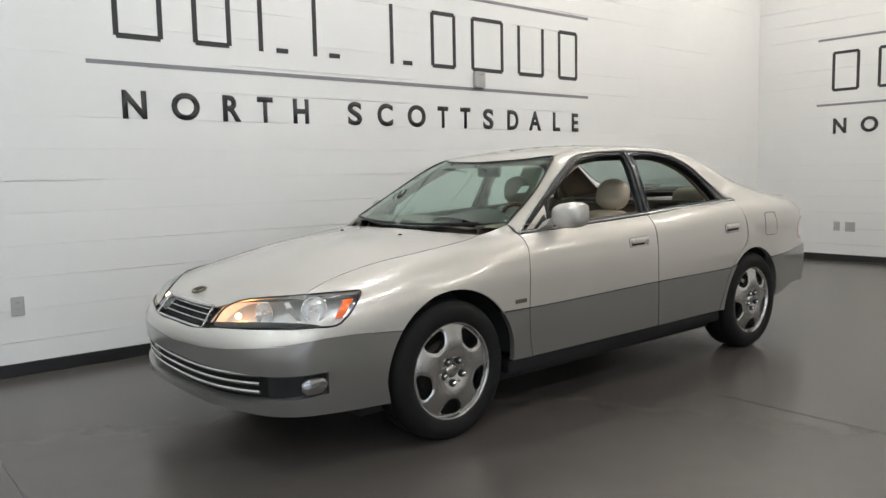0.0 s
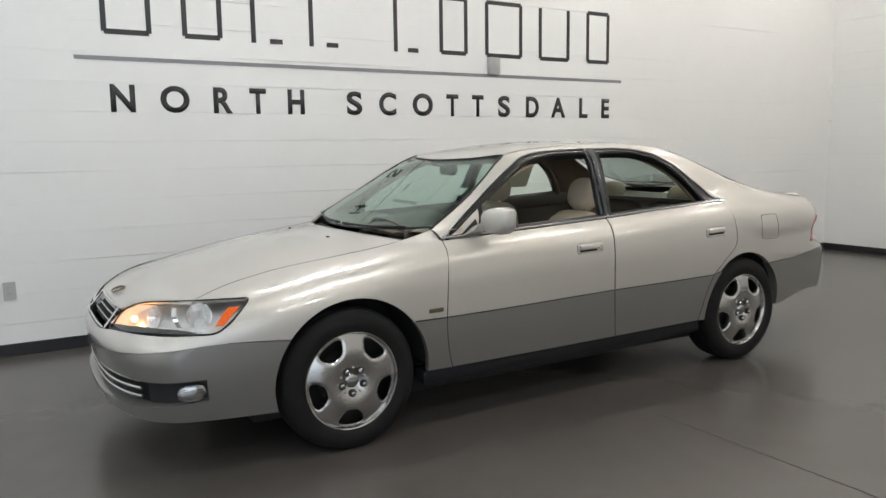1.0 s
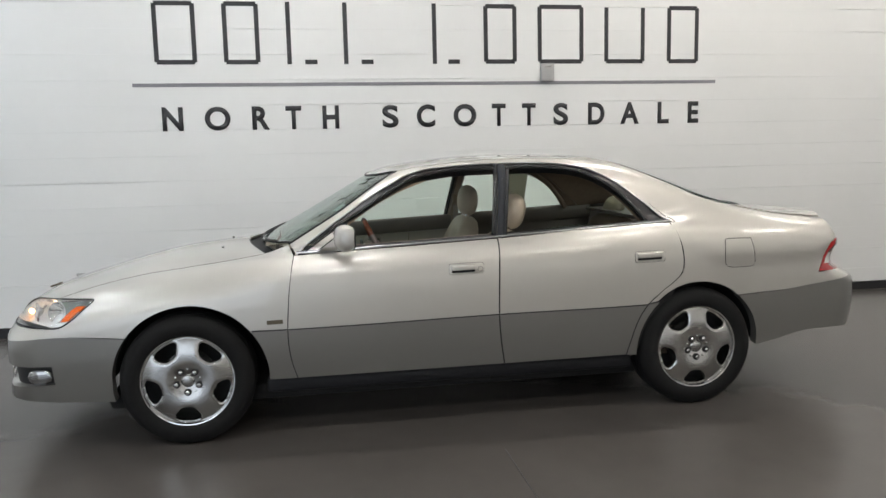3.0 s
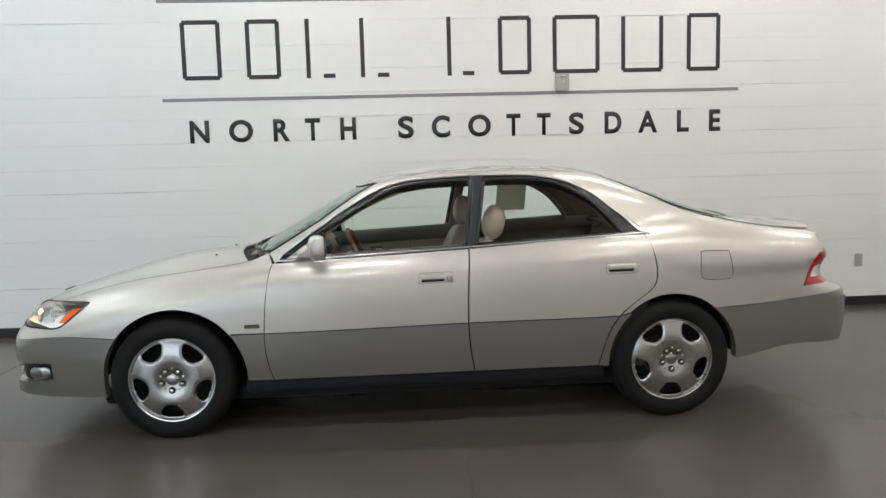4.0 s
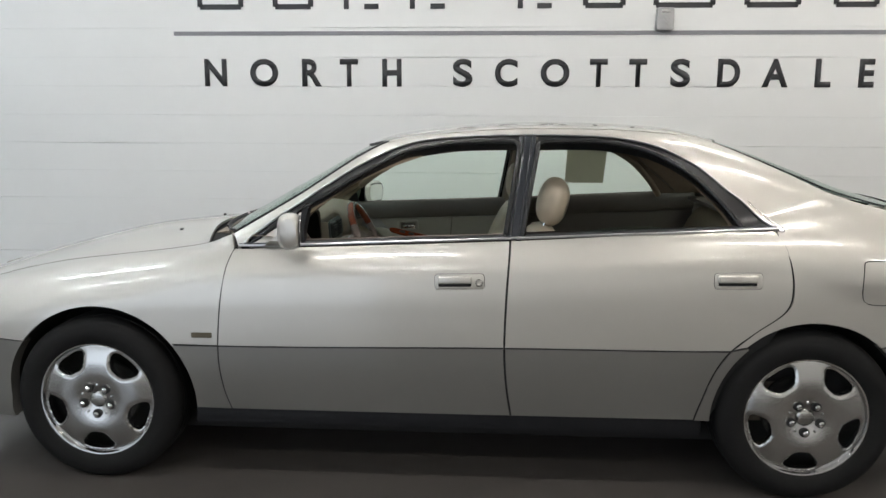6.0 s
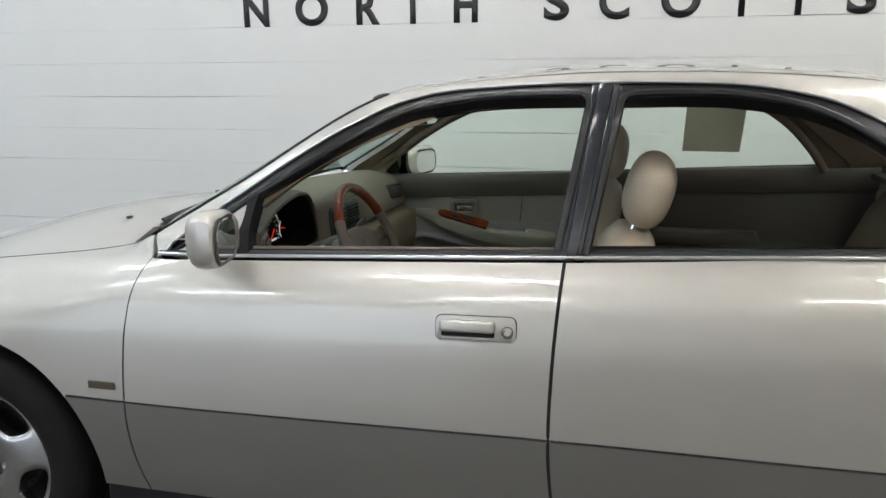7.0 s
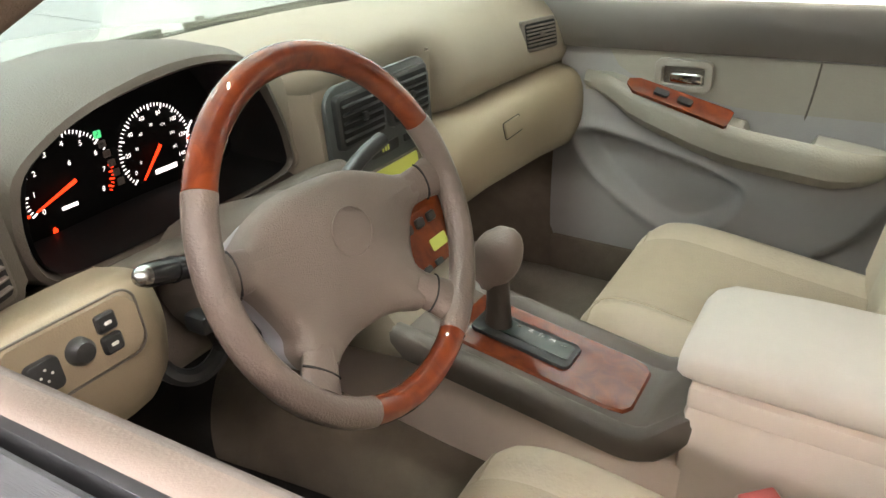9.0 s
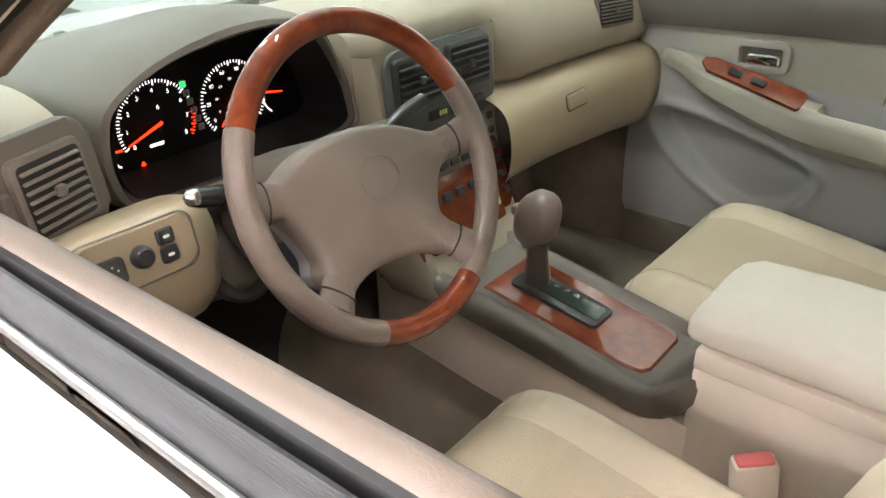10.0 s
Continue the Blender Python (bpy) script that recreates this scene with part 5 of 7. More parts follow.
shells = both_sides("door_mirror", mirror_shell, PAINT, car, "painted door mirror housing")
for sh, s in zip(shells, (1, -1)):
    m = basis((-0.5145, -0.880 * s, 0.996), (-0.20, s, 0), (0, 0, s))
    part("mirror_glass", prism(rounded(0.126, 0.092, 0.030, 5), 0.003, 0.001, m), MIRROR, sh, "mirror glass")
    m2 = basis((-0.5175, -0.880 * s, 0.996), (-0.20, s, 0), (0, 0, s))
    part("mirror_bezel", prism(rounded(0.142, 0.108, 0.036, 5), 0.004, 0.002, m2), PLASTIC, sh, "black mirror bezel")
    bm = loft([[(-0.69 + dx * 0.07, -0.752, 0.915 + 0.062 * dz) for dx, dz in ((0, 0), (1.5, 0), (1.4, 0.95), (0.9, 0.75))],
               [(-0.655 + dx * 0.05, -0.79, 0.945 + 0.045 * dz) for dx, dz in ((0, 0), (1.5, 0), (1.4, 0.95), (0.9, 0.75))]])
    bmesh.ops.scale(bm, vec=(1, s, 1), verts=bm.verts)
    part("mirror_foot", bm, PAINT, sh, "painted mirror foot")

turn_at = Vector((-0.60, 0.79, 0))
shells[1].matrix_basis = Matrix.Translation(turn_at + Vector((0.0, 0.0, -0.016))) @ Matrix.Rotation(radians(-15), 4, "Z") @ Matrix.Translation(-turn_at)


# ---- wheels ----
def plate_with_holes(outer, holes, depth, bevel):
    """A flat plate with holes, rounded at its edges, lying in x, y."""
    cu = bpy.data.curves.new("plate", "CURVE")
    cu.dimensions, cu.fill_mode = "2D", "BOTH"
    cu.extrude, cu.bevel_depth, cu.bevel_resolution = depth / 2, bevel, 2
    for line in [outer] + holes:
        sp = cu.splines.new("POLY")
        sp.points.add(len(line) - 1)
        for p, q in zip(sp.points, line):
            p.co = (float(q[0]), float(q[1]), 0, 1)
        sp.use_cyclic_u = True
    ob = bpy.data.objects.new("plate", cu)
    me = bpy.data.meshes.new_from_object(ob)
    bpy.data.objects.remove(ob)
    bpy.data.curves.remove(cu)
    bm = bmesh.new()
    bm.from_mesh(me)
    bpy.data.meshes.remove(me)
    bmesh.ops.remove_doubles(bm, verts=bm.verts, dist=1e-5)
    return bm


def wheel_meshes():
    """The parts of a wheel about its hub, face towards -y."""
    out = []
    R = 0.214
    dish = curve((0, -0.004), (0.03, -0.003), (0.05, 0.004), (0.075, 0.012), (0.11, 0.017), (0.15, 0.014), (0.19, 0.004), (0.23, -0.010))
    half = spline([(0.130, 0.0), (0.133, 0.024), (0.148, 0.043), (0.174, 0.060), (0.191, 0.057), (0.201, 0.034), (0.203, 0.0)], 5)
    lo, hi = radians(-36), radians(36)

    def turned(p, a, s):
        return p[0] * math.cos(a) - s * p[1] * math.sin(a), p[0] * math.sin(a) + s * p[1] * math.cos(a)
    edge = [(0.0, 0.0)] + [turned(p, lo, 1) for p in half] + [(R * math.cos(a), R * math.sin(a)) for a in np.linspace(lo, hi, 25)] + [turned(p, hi, -1) for p in half[::-1]]
    bm = bmesh.new()
    bm.faces.new([bm.verts.new((*map(float, p), 0)) for p in edge])
    for axis, (c0, c1) in ((0, (0.0, 0.22)), (1, (-0.14, 0.14))):
        for c in np.arange(c0, c1, 0.008):
            at, way = [0, 0, 0], [0, 0, 0]
            at[axis], way[axis] = float(c) + 0.0013, 1
            bmesh.ops.bisect_plane(bm, geom=bm.verts[:] + bm.edges[:] + bm.faces[:], dist=1e-5, plane_co=at, plane_no=way)
    sector = [v.co.copy() for v in bm.verts]
    bm.verts.index_update()
    shapes = [[v.index for v in f.verts] for f in bm.faces]
    bm.free()
    bm = bmesh.new()
    for k in range(5):
        turn_k = Matrix.Rotation(radians(90 + 72 * k), 3, "Z")
        vs = [bm.verts.new(turn_k @ p) for p in sector]
        for f in shapes:
            bm.faces.new([vs[i] for i in f])
    bmesh.ops.remove_doubles(bm, verts=bm.verts, dist=2e-5)
    bm.verts.ensure_lookup_table()
    near = [turned(p, a0, sg) for a0 in (radians(-90 + 72 * k) for k in range(5)) for p in half for sg in (1, -1)]
    near = np.array(near)
    for v in bm.verts:
        r = math.hypot(v.co.x, v.co.y)
        d = float(np.min(np.hypot(near[:, 0] - v.co.x, near[:, 1] - v.co.y)))
        roll_in = max(0.0, 1 - d / 0.012) ** 2 * 0.006
        v.co = Vector((v.co.x, -float(dish(r)) + roll_in, v.co.y))
    rim_edges = [e for e in bm.edges if len(e.link_faces) == 1]
    ext = bmesh.ops.extrude_edge_only(bm, edges=rim_edges)
    for v in ext["geom"]:
        if isinstance(v, bmesh.types.BMVert):
            v.co.y += 0.028
    out.append(("wheel", bm, ALLOY, "five-spoke polished alloy wheel"))
    out.append(("rim", revolve([(0.196, 0.185), (0.200, 0.10), (0.205, 0.03), (0.212, 0.004), (0.2185, -0.007), (0.2235, -0.008), (0.226, -0.002), (0.224, 0.012), (0.214, 0.03), (0.207, 0.10), (0.203, 0.19)], 72), CHROME, "bright rim lip"))
    out.append(("tyre", revolve([(0.216, 0.008), (0.224, -0.006), (0.236, -0.014), (0.258, -0.021), (0.280, -0.020), (0.302, -0.010), (0.316, 0.004), (0.322, 0.018), (0.3235, 0.03), (0.3235, 0.048),
                                 (0.318, 0.050), (0.318, 0.056), (0.325, 0.058), (0.326, 0.088), (0.319, 0.090), (0.319, 0.096), (0.326, 0.098), (0.325, 0.128), (0.318, 0.130), (0.318, 0.136), (0.3235, 0.138), (0.322, 0.166), (0.312, 0.186), (0.28, 0.204), (0.24, 0.198), (0.216, 0.18)], 96), TYRE, "black rubber tyre"))
    bm = bmesh.new()
    for k in range(5):
        a = radians(-90 + 72 * k)
        b2 = bmesh.new()
        revolve([(0.0, -0.026), (0.006, -0.0255), (0.0105, -0.021), (0.0110, -0.004)], 6 * 3, "y", b2)
        bmesh.ops.translate(b2, vec=(0.056 * math.cos(a), 0, 0.056 * math.sin(a)), verts=b2.verts)
        out.append(("lug_nut", b2, CHROME, ""))
        b2 = bmesh.new()
        revolve([(0.0, -0.0125), (0.0170, -0.0125), (0.0185, -0.004)], 20, "y", b2)
        bmesh.ops.translate(b2, vec=(0.056 * math.cos(a), 0, 0.056 * math.sin(a)), verts=b2.verts)
        out.append(("nut_pocket", b2, DARK, "dark nut pocket"))
        b2 = bmesh.new()
        revolve([(0.0, -0.014), (0.004, -0.013), (0.005, -0.009), (0.005, 0.004)], 12, "y", b2)
        a += radians(36)
        bmesh.ops.translate(b2, vec=(0.060 * math.cos(a), 0, 0.060 * math.sin(a)), verts=b2.verts)
        out.append(("rivet", b2, CHROME, ""))
    bm.free()
    out.append(("centre_cap", revolve([(0.0, -0.006), (0.022, -0.005), (0.030, -0.002), (0.034, 0.004)], 36), ALLOY, "plain centre cap"))
    out.append(("brake_disc", revolve([(0.05, 0.06), (0.135, 0.06), (0.138, 0.07), (0.138, 0.085), (0.05, 0.086)], 40), SATIN, "grey brake disc"))
    # added dark disc paints the shade between spokes and brake
    out.append(("hub_shadow", revolve([(0.0, 0.12), (0.20, 0.12)], 40), DARK, "dark disc standing for the shade behind the spokes"))
    return out


WHEEL = [(name, part(name, bm, mat), label) for name, bm, mat, label in wheel_meshes()]


def add_wheel(x, s, spin):
    hub = None
    for name, proto, label in WHEEL:
        ob = new(name, proto.data)
        if hub is None:
            hub = ob
            ob.parent = car
            ob.matrix_basis = Matrix.Translation((x, -0.838 * s, 0.322)) @ Matrix.Rotation(0 if s > 0 else math.pi, 4, "Z") @ Matrix.Rotation(radians(spin), 4, "Y")
        else:
            ob.parent = hub
        if label:
            ob["label"] = label


for x, s, spin in ((-1.335, 1, 3), (1.335, 1, 1), (-1.335, -1, 20), (1.335, -1, -14)):
    add_wheel(x, s, spin)
for _, proto, _ in WHEEL:
    bpy.data.objects.remove(proto)

# ---- the car's interior ----
def across(sections, ys, name, material, parent, label="", n=4, closed=False):
    """A skin that runs across the car: at each y a smooth profile of (x, z) points."""
    rings = [[(q[0], y, q[1]) for q in spline(s, n)] for s, y in zip(sections, ys)]
    return part(name, loft(rings, closed, closed), material, parent, label)


def steps(a, b, n):
    return [a + (b - a) * i / n for i in range(n + 1)]


# dashboard: upper body
def dash_profile(y):
    drop = 0.02 * (abs(y) / 0.74) ** 3
    bow = 0.20 * (abs(y) / 0.735) ** 3.5
    c = min(max((0.225 - y) / 0.05, 0.0), 1.0)
    hollow = 0.050 * c * c * (3 - 2 * c)
    back = [(-0.955 + bow, 0.948 - drop), (-0.86 + bow * 0.55, 0.962 - drop), (-0.76 + bow * 0.1, 0.972 - drop), (-0.68, 0.972 - drop), (-0.615, 0.957 - drop), (-0.572 - hollow * 0.6, 0.920 - drop), (-0.552 - hollow, 0.868 - drop)]
    if y > 0.1:
        return back + [(-0.556 - hollow, 0.832 - drop), (-0.580 - hollow, 0.812 - drop), (-0.62 - hollow, 0.80)]
    deep = 0.20 if -0.55 < y < -0.14 else 0.0
    return [(x - deep if i > 1 else x, z - (0.03 if deep and i < 5 else 0)) for i, (x, z) in enumerate(back)] + [(-0.600 - deep, 0.832), (-0.635 - deep, 0.812), (-0.665 - deep, 0.80)]


ys = steps(-0.735, 0.735, 42)
dash = across([dash_profile(y) for y in ys], ys, "dashboard", BEIGE, car, "beige soft dashboard")

# instrument hood: a pod round the cluster opening
opening = spline([(-0.511, 0.915), (-0.492, 0.952), (-0.42, 0.984), (-0.31, 0.998), (-0.222, 0.984), (-0.180, 0.932), (-0.156, 0.868), (-0.168, 0.834), (-0.30, 0.828), (-0.41, 0.827), (-0.488, 0.832), (-0.512, 0.862)], 4, True)
o = np.array(opening)
oc = np.array([-0.345, 0.920])
od = (o - oc) / np.linalg.norm(o - oc, axis=1, keepdims=True)


def pod(x, grow, lift=0.0, low=1.0):
    out = []
    for p, d in zip(o, od):
        up = max(0.0, d[1])
        g = grow * (low if d[1] < -0.2 else 1.0)
        q = p + d * g
        out.append((x + 0.05 * up * (1 if grow >= 0 else 0) * 0.3, q[0], q[1] + lift * up))
    return out


# hood colour holds the dimmer light of the driver's side
part("instrument_hood", loft([pod(-0.640, 0.0), pod(-0.606, 0.002), pod(-0.598, 0.007), pod(-0.602, 0.015, 0, 0.9), pod(-0.63, 0.024, 0, 0.9), pod(-0.69, 0.030, -0.006, 0.9), pod(-0.78, 0.034, -0.024, 0.9), pod(-0.90, 0.034, -0.05, 0.9)], True, False), POD, dash, "beige hood over the instruments, darkened for shade")
part("cluster_tunnel", loft([pod(-0.602, -0.001), pod(-0.66, -0.006), pod(-0.70, -0.010)], True, False), SHROUD, dash, "dark shroud round the instruments")
cluster = part("instrument_panel", loft([pod(-0.694, -0.004), pod(-0.699, -0.004)], True, True), GAUGE, dash, "black instrument cluster with lit gauges")


def dial_at(y, z, lift=0.0):
    return basis((-0.6932 + lift, y, z), (0, 1, 0), (0, 0, 1))


def ticks(y, z, r, a0, a1, n, every, mat, length=0.005, parent=cluster):
    bm = bmesh.new()
    for i in range(n + 1):
        a = radians(a0 + (a1 - a0) * i / n)
        big = i % every == 0
        ln, w = (length * 1.7, 0.0018) if big else (length, 0.0011)
        c, s = math.cos(a), math.sin(a)
        q = [((r) * c - k * w / 2 * s, (r) * s + k * w / 2 * c) for k in (1, -1)] + [((r - ln) * c - k * w / 2 * s, (r - ln) * s + k * w / 2 * c) for k in (-1, 1)]
        prism(q, 0.0006, 0, dial_at(y, z), bm)
    part("dial_scale", bm, mat, parent, "lit dial marks", False)


def number(text, y, z, size, mat=MARKS):
    bm = letters(text, size)
    xs, zs = [v.co.x for v in bm.verts], [v.co.y for v in bm.verts]
    bmesh.ops.translate(bm, vec=(-(max(xs) + min(xs)) / 2, -(max(zs) + min(zs)) / 2, 0.0008), verts=bm.verts)
    bmesh.ops.transform(bm, matrix=dial_at(y, z), verts=bm.verts)
    part("dial_number", bm, mat, cluster, smooth=False)


def needle(y, z, ang, length, w=0.0022):
    a = radians(ang)
    c, s = math.cos(a), math.sin(a)
    q = [(-0.004 * c - k * w * s, -0.004 * s + k * w * c) for k in (1, -1)] + [(length * c + 0.0008 * s, length * s - 0.0008 * c), (length * c - 0.0008 * s, length * s + 0.0008 * c)]
    part("needle", prism(q, 0.001, 0, dial_at(y, z, 0.005)), NEEDLE, cluster, "lit red needle", False)


TY, TZ, SY, SZ = -0.405, 0.885, -0.284, 0.888
ticks(TY, TZ, 0.057, 205, 15, 40, 5, MARKS, 0.004)
ticks(TY, TZ, 0.057, 3, -30, 7, 2, NEEDLE, 0.004)
for i in range(9):
    a = radians(210 - 240 * i / 8)
    number(str(i), TY + 0.044 * math.cos(a), TZ + 0.044 * math.sin(a), 0.0058, MARKS)
needle(TY, TZ, 200, 0.052)
number("6", TY + 0.004, TZ + 0.021, 0.006)
ticks(SY, SZ, 0.054, 222, -38, 48, 4, MARKS, 0.004)
for i in range(8):
    a = radians(212 - 240 * i / 7)
    number(str(i * 20), SY + 0.042 * math.cos(a), SZ + 0.042 * math.sin(a), 0.0050)
for i in range(7):
    a = radians(205 - 220 * i / 6)
    number(str(i * 30), SY + 0.029 * math.cos(a), SZ + 0.029 * math.sin(a), 0.0034)
needle(SY, SZ, 228, 0.044)
for y, a0, a1, nd in ((-0.486, 128, 232, 182), (-0.216, 128, 235, -4)):
    cy, cz = (-0.447, 0.868) if y < -0.4 else (y + 0.012, 0.880)
    line = [dial_at(cy, cz) @ Vector((0.032 * math.cos(radians(a)), 0.032 * math.sin(radians(a)), 0.001)) for a in steps(a0, a1, 10)]
    part("dial_arc", sweep(line, 0.0011, 5), MARKS, cluster, "lit dial arc")
    if y < -0.4:
        needle(-0.466, 0.866, 180, 0.020, 0.0015)
    else:
        needle(-0.236, 0.886, -10, 0.034, 0.0016)
for k, (ch, mat) in enumerate(zip("PRND2L", (GREEN_LIT, SATIN, SATIN, SATIN, SATIN, SATIN))):
    y, z = -0.360 + 0.0035 * k, 0.926 - 0.0125 * k
    part("gear_lamp", prism(rounded(0.0095, 0.0088, 0.001, 1), 0.0008, 0, dial_at(y, z)), mat if mat is GREEN_LIT else CONSOLE, cluster, smooth=False)
    number(ch, y, z, 0.0058, GAUGE if mat is GREEN_LIT else SATIN)
part("odometer", prism([(-0.017, -0.003), (0.017, -0.003), (0.017, 0.003), (-0.017, 0.003)], 0.0008, 0, dial_at(-0.275, 0.857)), MARKS, cluster, "lit odometer window", False)
part("trip_bar", prism([(-0.010, -0.002), (0.010, -0.002), (0.010, 0.002), (-0.010, 0.002)], 0.0008, 0, dial_at(-0.412, 0.858)), MARKS, cluster, smooth=False)
part("warning_lamp", prism([(-0.0028, -0.003), (0.0028, -0.003), (0.0028, 0.0006), (0.0, 0.0036), (-0.0028, 0.0006)], 0.0008, 0, dial_at(-0.436, 0.838)), NEEDLE, cluster, "lit red warning lamp", False)


# air vents
def vent(name, m, w, h, rows, parent, frame_mat, label, sides=1):
    body = part(name, prism(rounded(w, h, 0.009, 4), 0.010, 0.004, m, seg=2), frame_mat, parent, label)
    part("vent_throat", prism(rounded(w - 0.014, h - 0.014, 0.006, 3), 0.001, 0, m @ Matrix.Translation((0, 0, 0.0102))), DARK, body)
    for i in range(rows):
        z = (i + 0.5) / rows * (h - 0.020) - (h - 0.020) / 2
        part("slat", block((w - 0.018, 0.0028, 0.007), (0, 0, 0), 0.001, 1), PLASTIC if frame_mat is PLASTIC else CONSOLE, body).matrix_basis = m @ pose(0, z, 0.0115, 25)
    part("vent_tab", prism(rounded(0.012, 0.012, 0.003, 2), 0.006, 0.002, m @ Matrix.Translation((0, 0, 0.012))), frame_mat, body)


vm = basis((-0.556, -0.608, 0.900), (-0.35, 1, 0), (-0.12, 0, 1))
vent("air_vent", vm, 0.092, 0.088, 7, dash, TAUPE, "taupe side air vent with slats")
part("vent_surround", prism(rounded(0.128, 0.124, 0.022, 6), 0.018, 0.008, vm @ Matrix.Translation((0.002, 0.0, -0.016)), seg=3), POD, dash, "raised beige vent surround, darkened for shade")
part("vent_wheel", prism(rounded(0.010, 0.046, 0.004, 3), 0.006, 0.002, vm @ Matrix.Translation((-0.054, -0.006, 0.001))), TAUPE, dash, "ribbed vent thumb wheel")
vent("air_vent", basis((-0.556, 0.560, 0.888), (0.25, 1, 0), (-0.22, 0, 1)), 0.110, 0.062, 6, dash, TAUPE, "taupe side air vent with slats")

# lower panels
drv = [[(-0.56 - b, 0.852 - d), (-0.508 - b, 0.866 - d), (-0.484 - b, 0.862 - d), (-0.470 - b, 0.84 - d * 0.6), (-0.466 - b, 0.80), (-0.480 - b, 0.745), (-0.53 - b, 0.70), (-0.66, 0.68)] for b, d in ((0, 0), (0, 0), (0, 0), (0, 0), (0.004, 0.003), (0.018, 0.012), (0.05, 0.03), (0.10, 0.04))]
knee = across(drv, [-0.735, -0.68, -0.60, -0.52, -0.495, -0.475, -0.462, -0.458], "knee_panel", BEIGE_LIGHT, dash, "light beige lower dash panel")
shelf_rows = [[(-0.604, 0.790), (-0.602, 0.812), (-0.590, 0.826), (-0.565, 0.838), (-0.535, 0.850), (-0.520, 0.848), (-0.520, 0.836), (-0.56, 0.80)] for _ in range(5)]
across(shelf_rows, [-0.735, -0.60, -0.45, -0.30, -0.13], "dash_lower", POD, dash, "beige dash face below the instruments, darkened for shade")
part("knee_bolster", block((0.10, 0.34, 0.16), (-0.62, -0.29, 0.74), 0.03, 3, turn=(0, -25, 0)), TAUPE, dash, "taupe knee bolster under the column")
m = basis((-0.4700, -0.578, 0.838), (0.02, 1, 0), (-0.18, 0, 1))
plate = part("switch_plate", prism(rounded(0.128, 0.056, 0.014, 5), 0.004, 0.002, m), BEIGE_LIGHT, dash, "beige switch plate")
part("plate_groove", sweep([m @ Vector((p[0], p[1], 0.001)) for p in rounded(0.134, 0.062, 0.016, 5)], 0.0013, 5, closed=True), TAUPE, plate, "groove round the switch plate")
part("mirror_switch", prism(rounded(0.029, 0.029, 0.006, 4), 0.008, 0.003, m @ Matrix.Translation((-0.031, -0.004, 0.003)), seg=2), PLASTIC, plate, "black mirror switch")
for dx, dy in ((0, 0.005), (0, -0.005), (0.005, 0), (-0.005, 0)):
    part("switch_mark", prism(rounded(0.0022, 0.0022, 0.0005, 1), 0.0004, 0, m @ Matrix.Translation((-0.031 + dx, -0.002 + dy, 0.0112))), WHITE_PLASTIC, plate)
bm = revolve([(0, 0.013), (0.0085, 0.012), (0.0115, 0.008), (0.0125, 0.0)], 24, "z")
bmesh.ops.transform(bm, matrix=m @ Matrix.Translation((0.003, 0.000, 0.003)), verts=bm.verts)
part("dimmer_knob", bm, PLASTIC, plate, "round black dimmer knob")
for dz in (0.010, -0.010):
    part("push_switch", prism(rounded(0.019, 0.017, 0.003, 2), 0.006, 0.002, m @ Matrix.Translation((0.032, dz + 0.002, 0.003))), PLASTIC, plate, "black push switch")
    part("switch_mark", prism(rounded(0.007, 0.0032, 0.0008, 1), 0.0004, 0, m @ Matrix.Translation((0.032, dz + 0.002, 0.0092))), WHITE_PLASTIC, plate)
# ignition side of the column
for r, w, mat, name, label in ((0.052, 0.010, PLASTIC, "column_ring", "black ring round the ignition lock"),):
    line = [(-0.500 + 0.018 * math.cos(a), -0.440 + 0.036 * math.cos(a), 0.775 + 0.062 * math.sin(a)) for a in np.linspace(radians(150), radians(400), 20)]
    part(name, sweep(line, w, 8), mat, dash, label)
part("ignition_lock", block((0.03, 0.022, 0.022), (-0.495, -0.425, 0.775), 0.006, 2), PLASTIC, dash, "black ignition lock")
glove = [[(-0.64, 0.812 - t * 0.015), (-0.560, 0.812 - t * 0.015), (-0.515, 0.792 - t * 0.02), (-0.500, 0.735 - t * 0.03), (-0.512, 0.675 - t * 0.035), (-0.56, 0.64 - t * 0.035), (-0.66, 0.625 - t * 0.03)] for t in (0.3, 0, 0, 0.5, 1, 1)]
glovebox = across(glove, [0.128, 0.16, 0.30, 0.55, 0.70, 0.735], "glovebox", BEIGE_LIGHT, dash, "light beige glovebox")
latch = part("glovebox_latch", prism(rounded(0.066, 0.028, 0.005, 3), 0.005, 0.002, basis((-0.505, 0.345, 0.764), (0, 1, 0.02), (-0.25, 0, 1))), BEIGE_LIGHT, glovebox, "beige glovebox latch")
part("latch_gap", sweep([basis((-0.504, 0.345, 0.764), (0, 1, 0.02), (-0.25, 0, 1)) @ Vector((p[0], p[1], 0.001)) for p in rounded(0.069, 0.031, 0.006, 3)], 0.0008, 5, closed=True), DARK, latch, "dark gap round the latch")
# driver's toe board, mat and side carry the footwell shade as black
part("toe_board", block((0.04, 0.72, 0.55), (-0.86, -0.37, 0.50), turn=(0, -20, 0)), SHADE_MAT, car, "carpet under the dash, blackened for footwell shade")
part("toe_board", block((0.04, 0.73, 0.55), (-0.86, 0.365, 0.50), turn=(0, -20, 0)), SHADE_CARPET, car, "carpet under the dash, browned for shade")
part("floor_shade_mat", block((0.60, 0.53, 0.012), (-0.63, -0.445, 0.298), 0.005, 2), SHADE_MAT, car, "driver's floor mat, blackened for footwell shade")
part("kick_panel", block((0.40, 0.02, 0.46), (-0.67, -0.715, 0.50), 0.005), SHADE_MAT, car, "footwell side, blackened for shade")
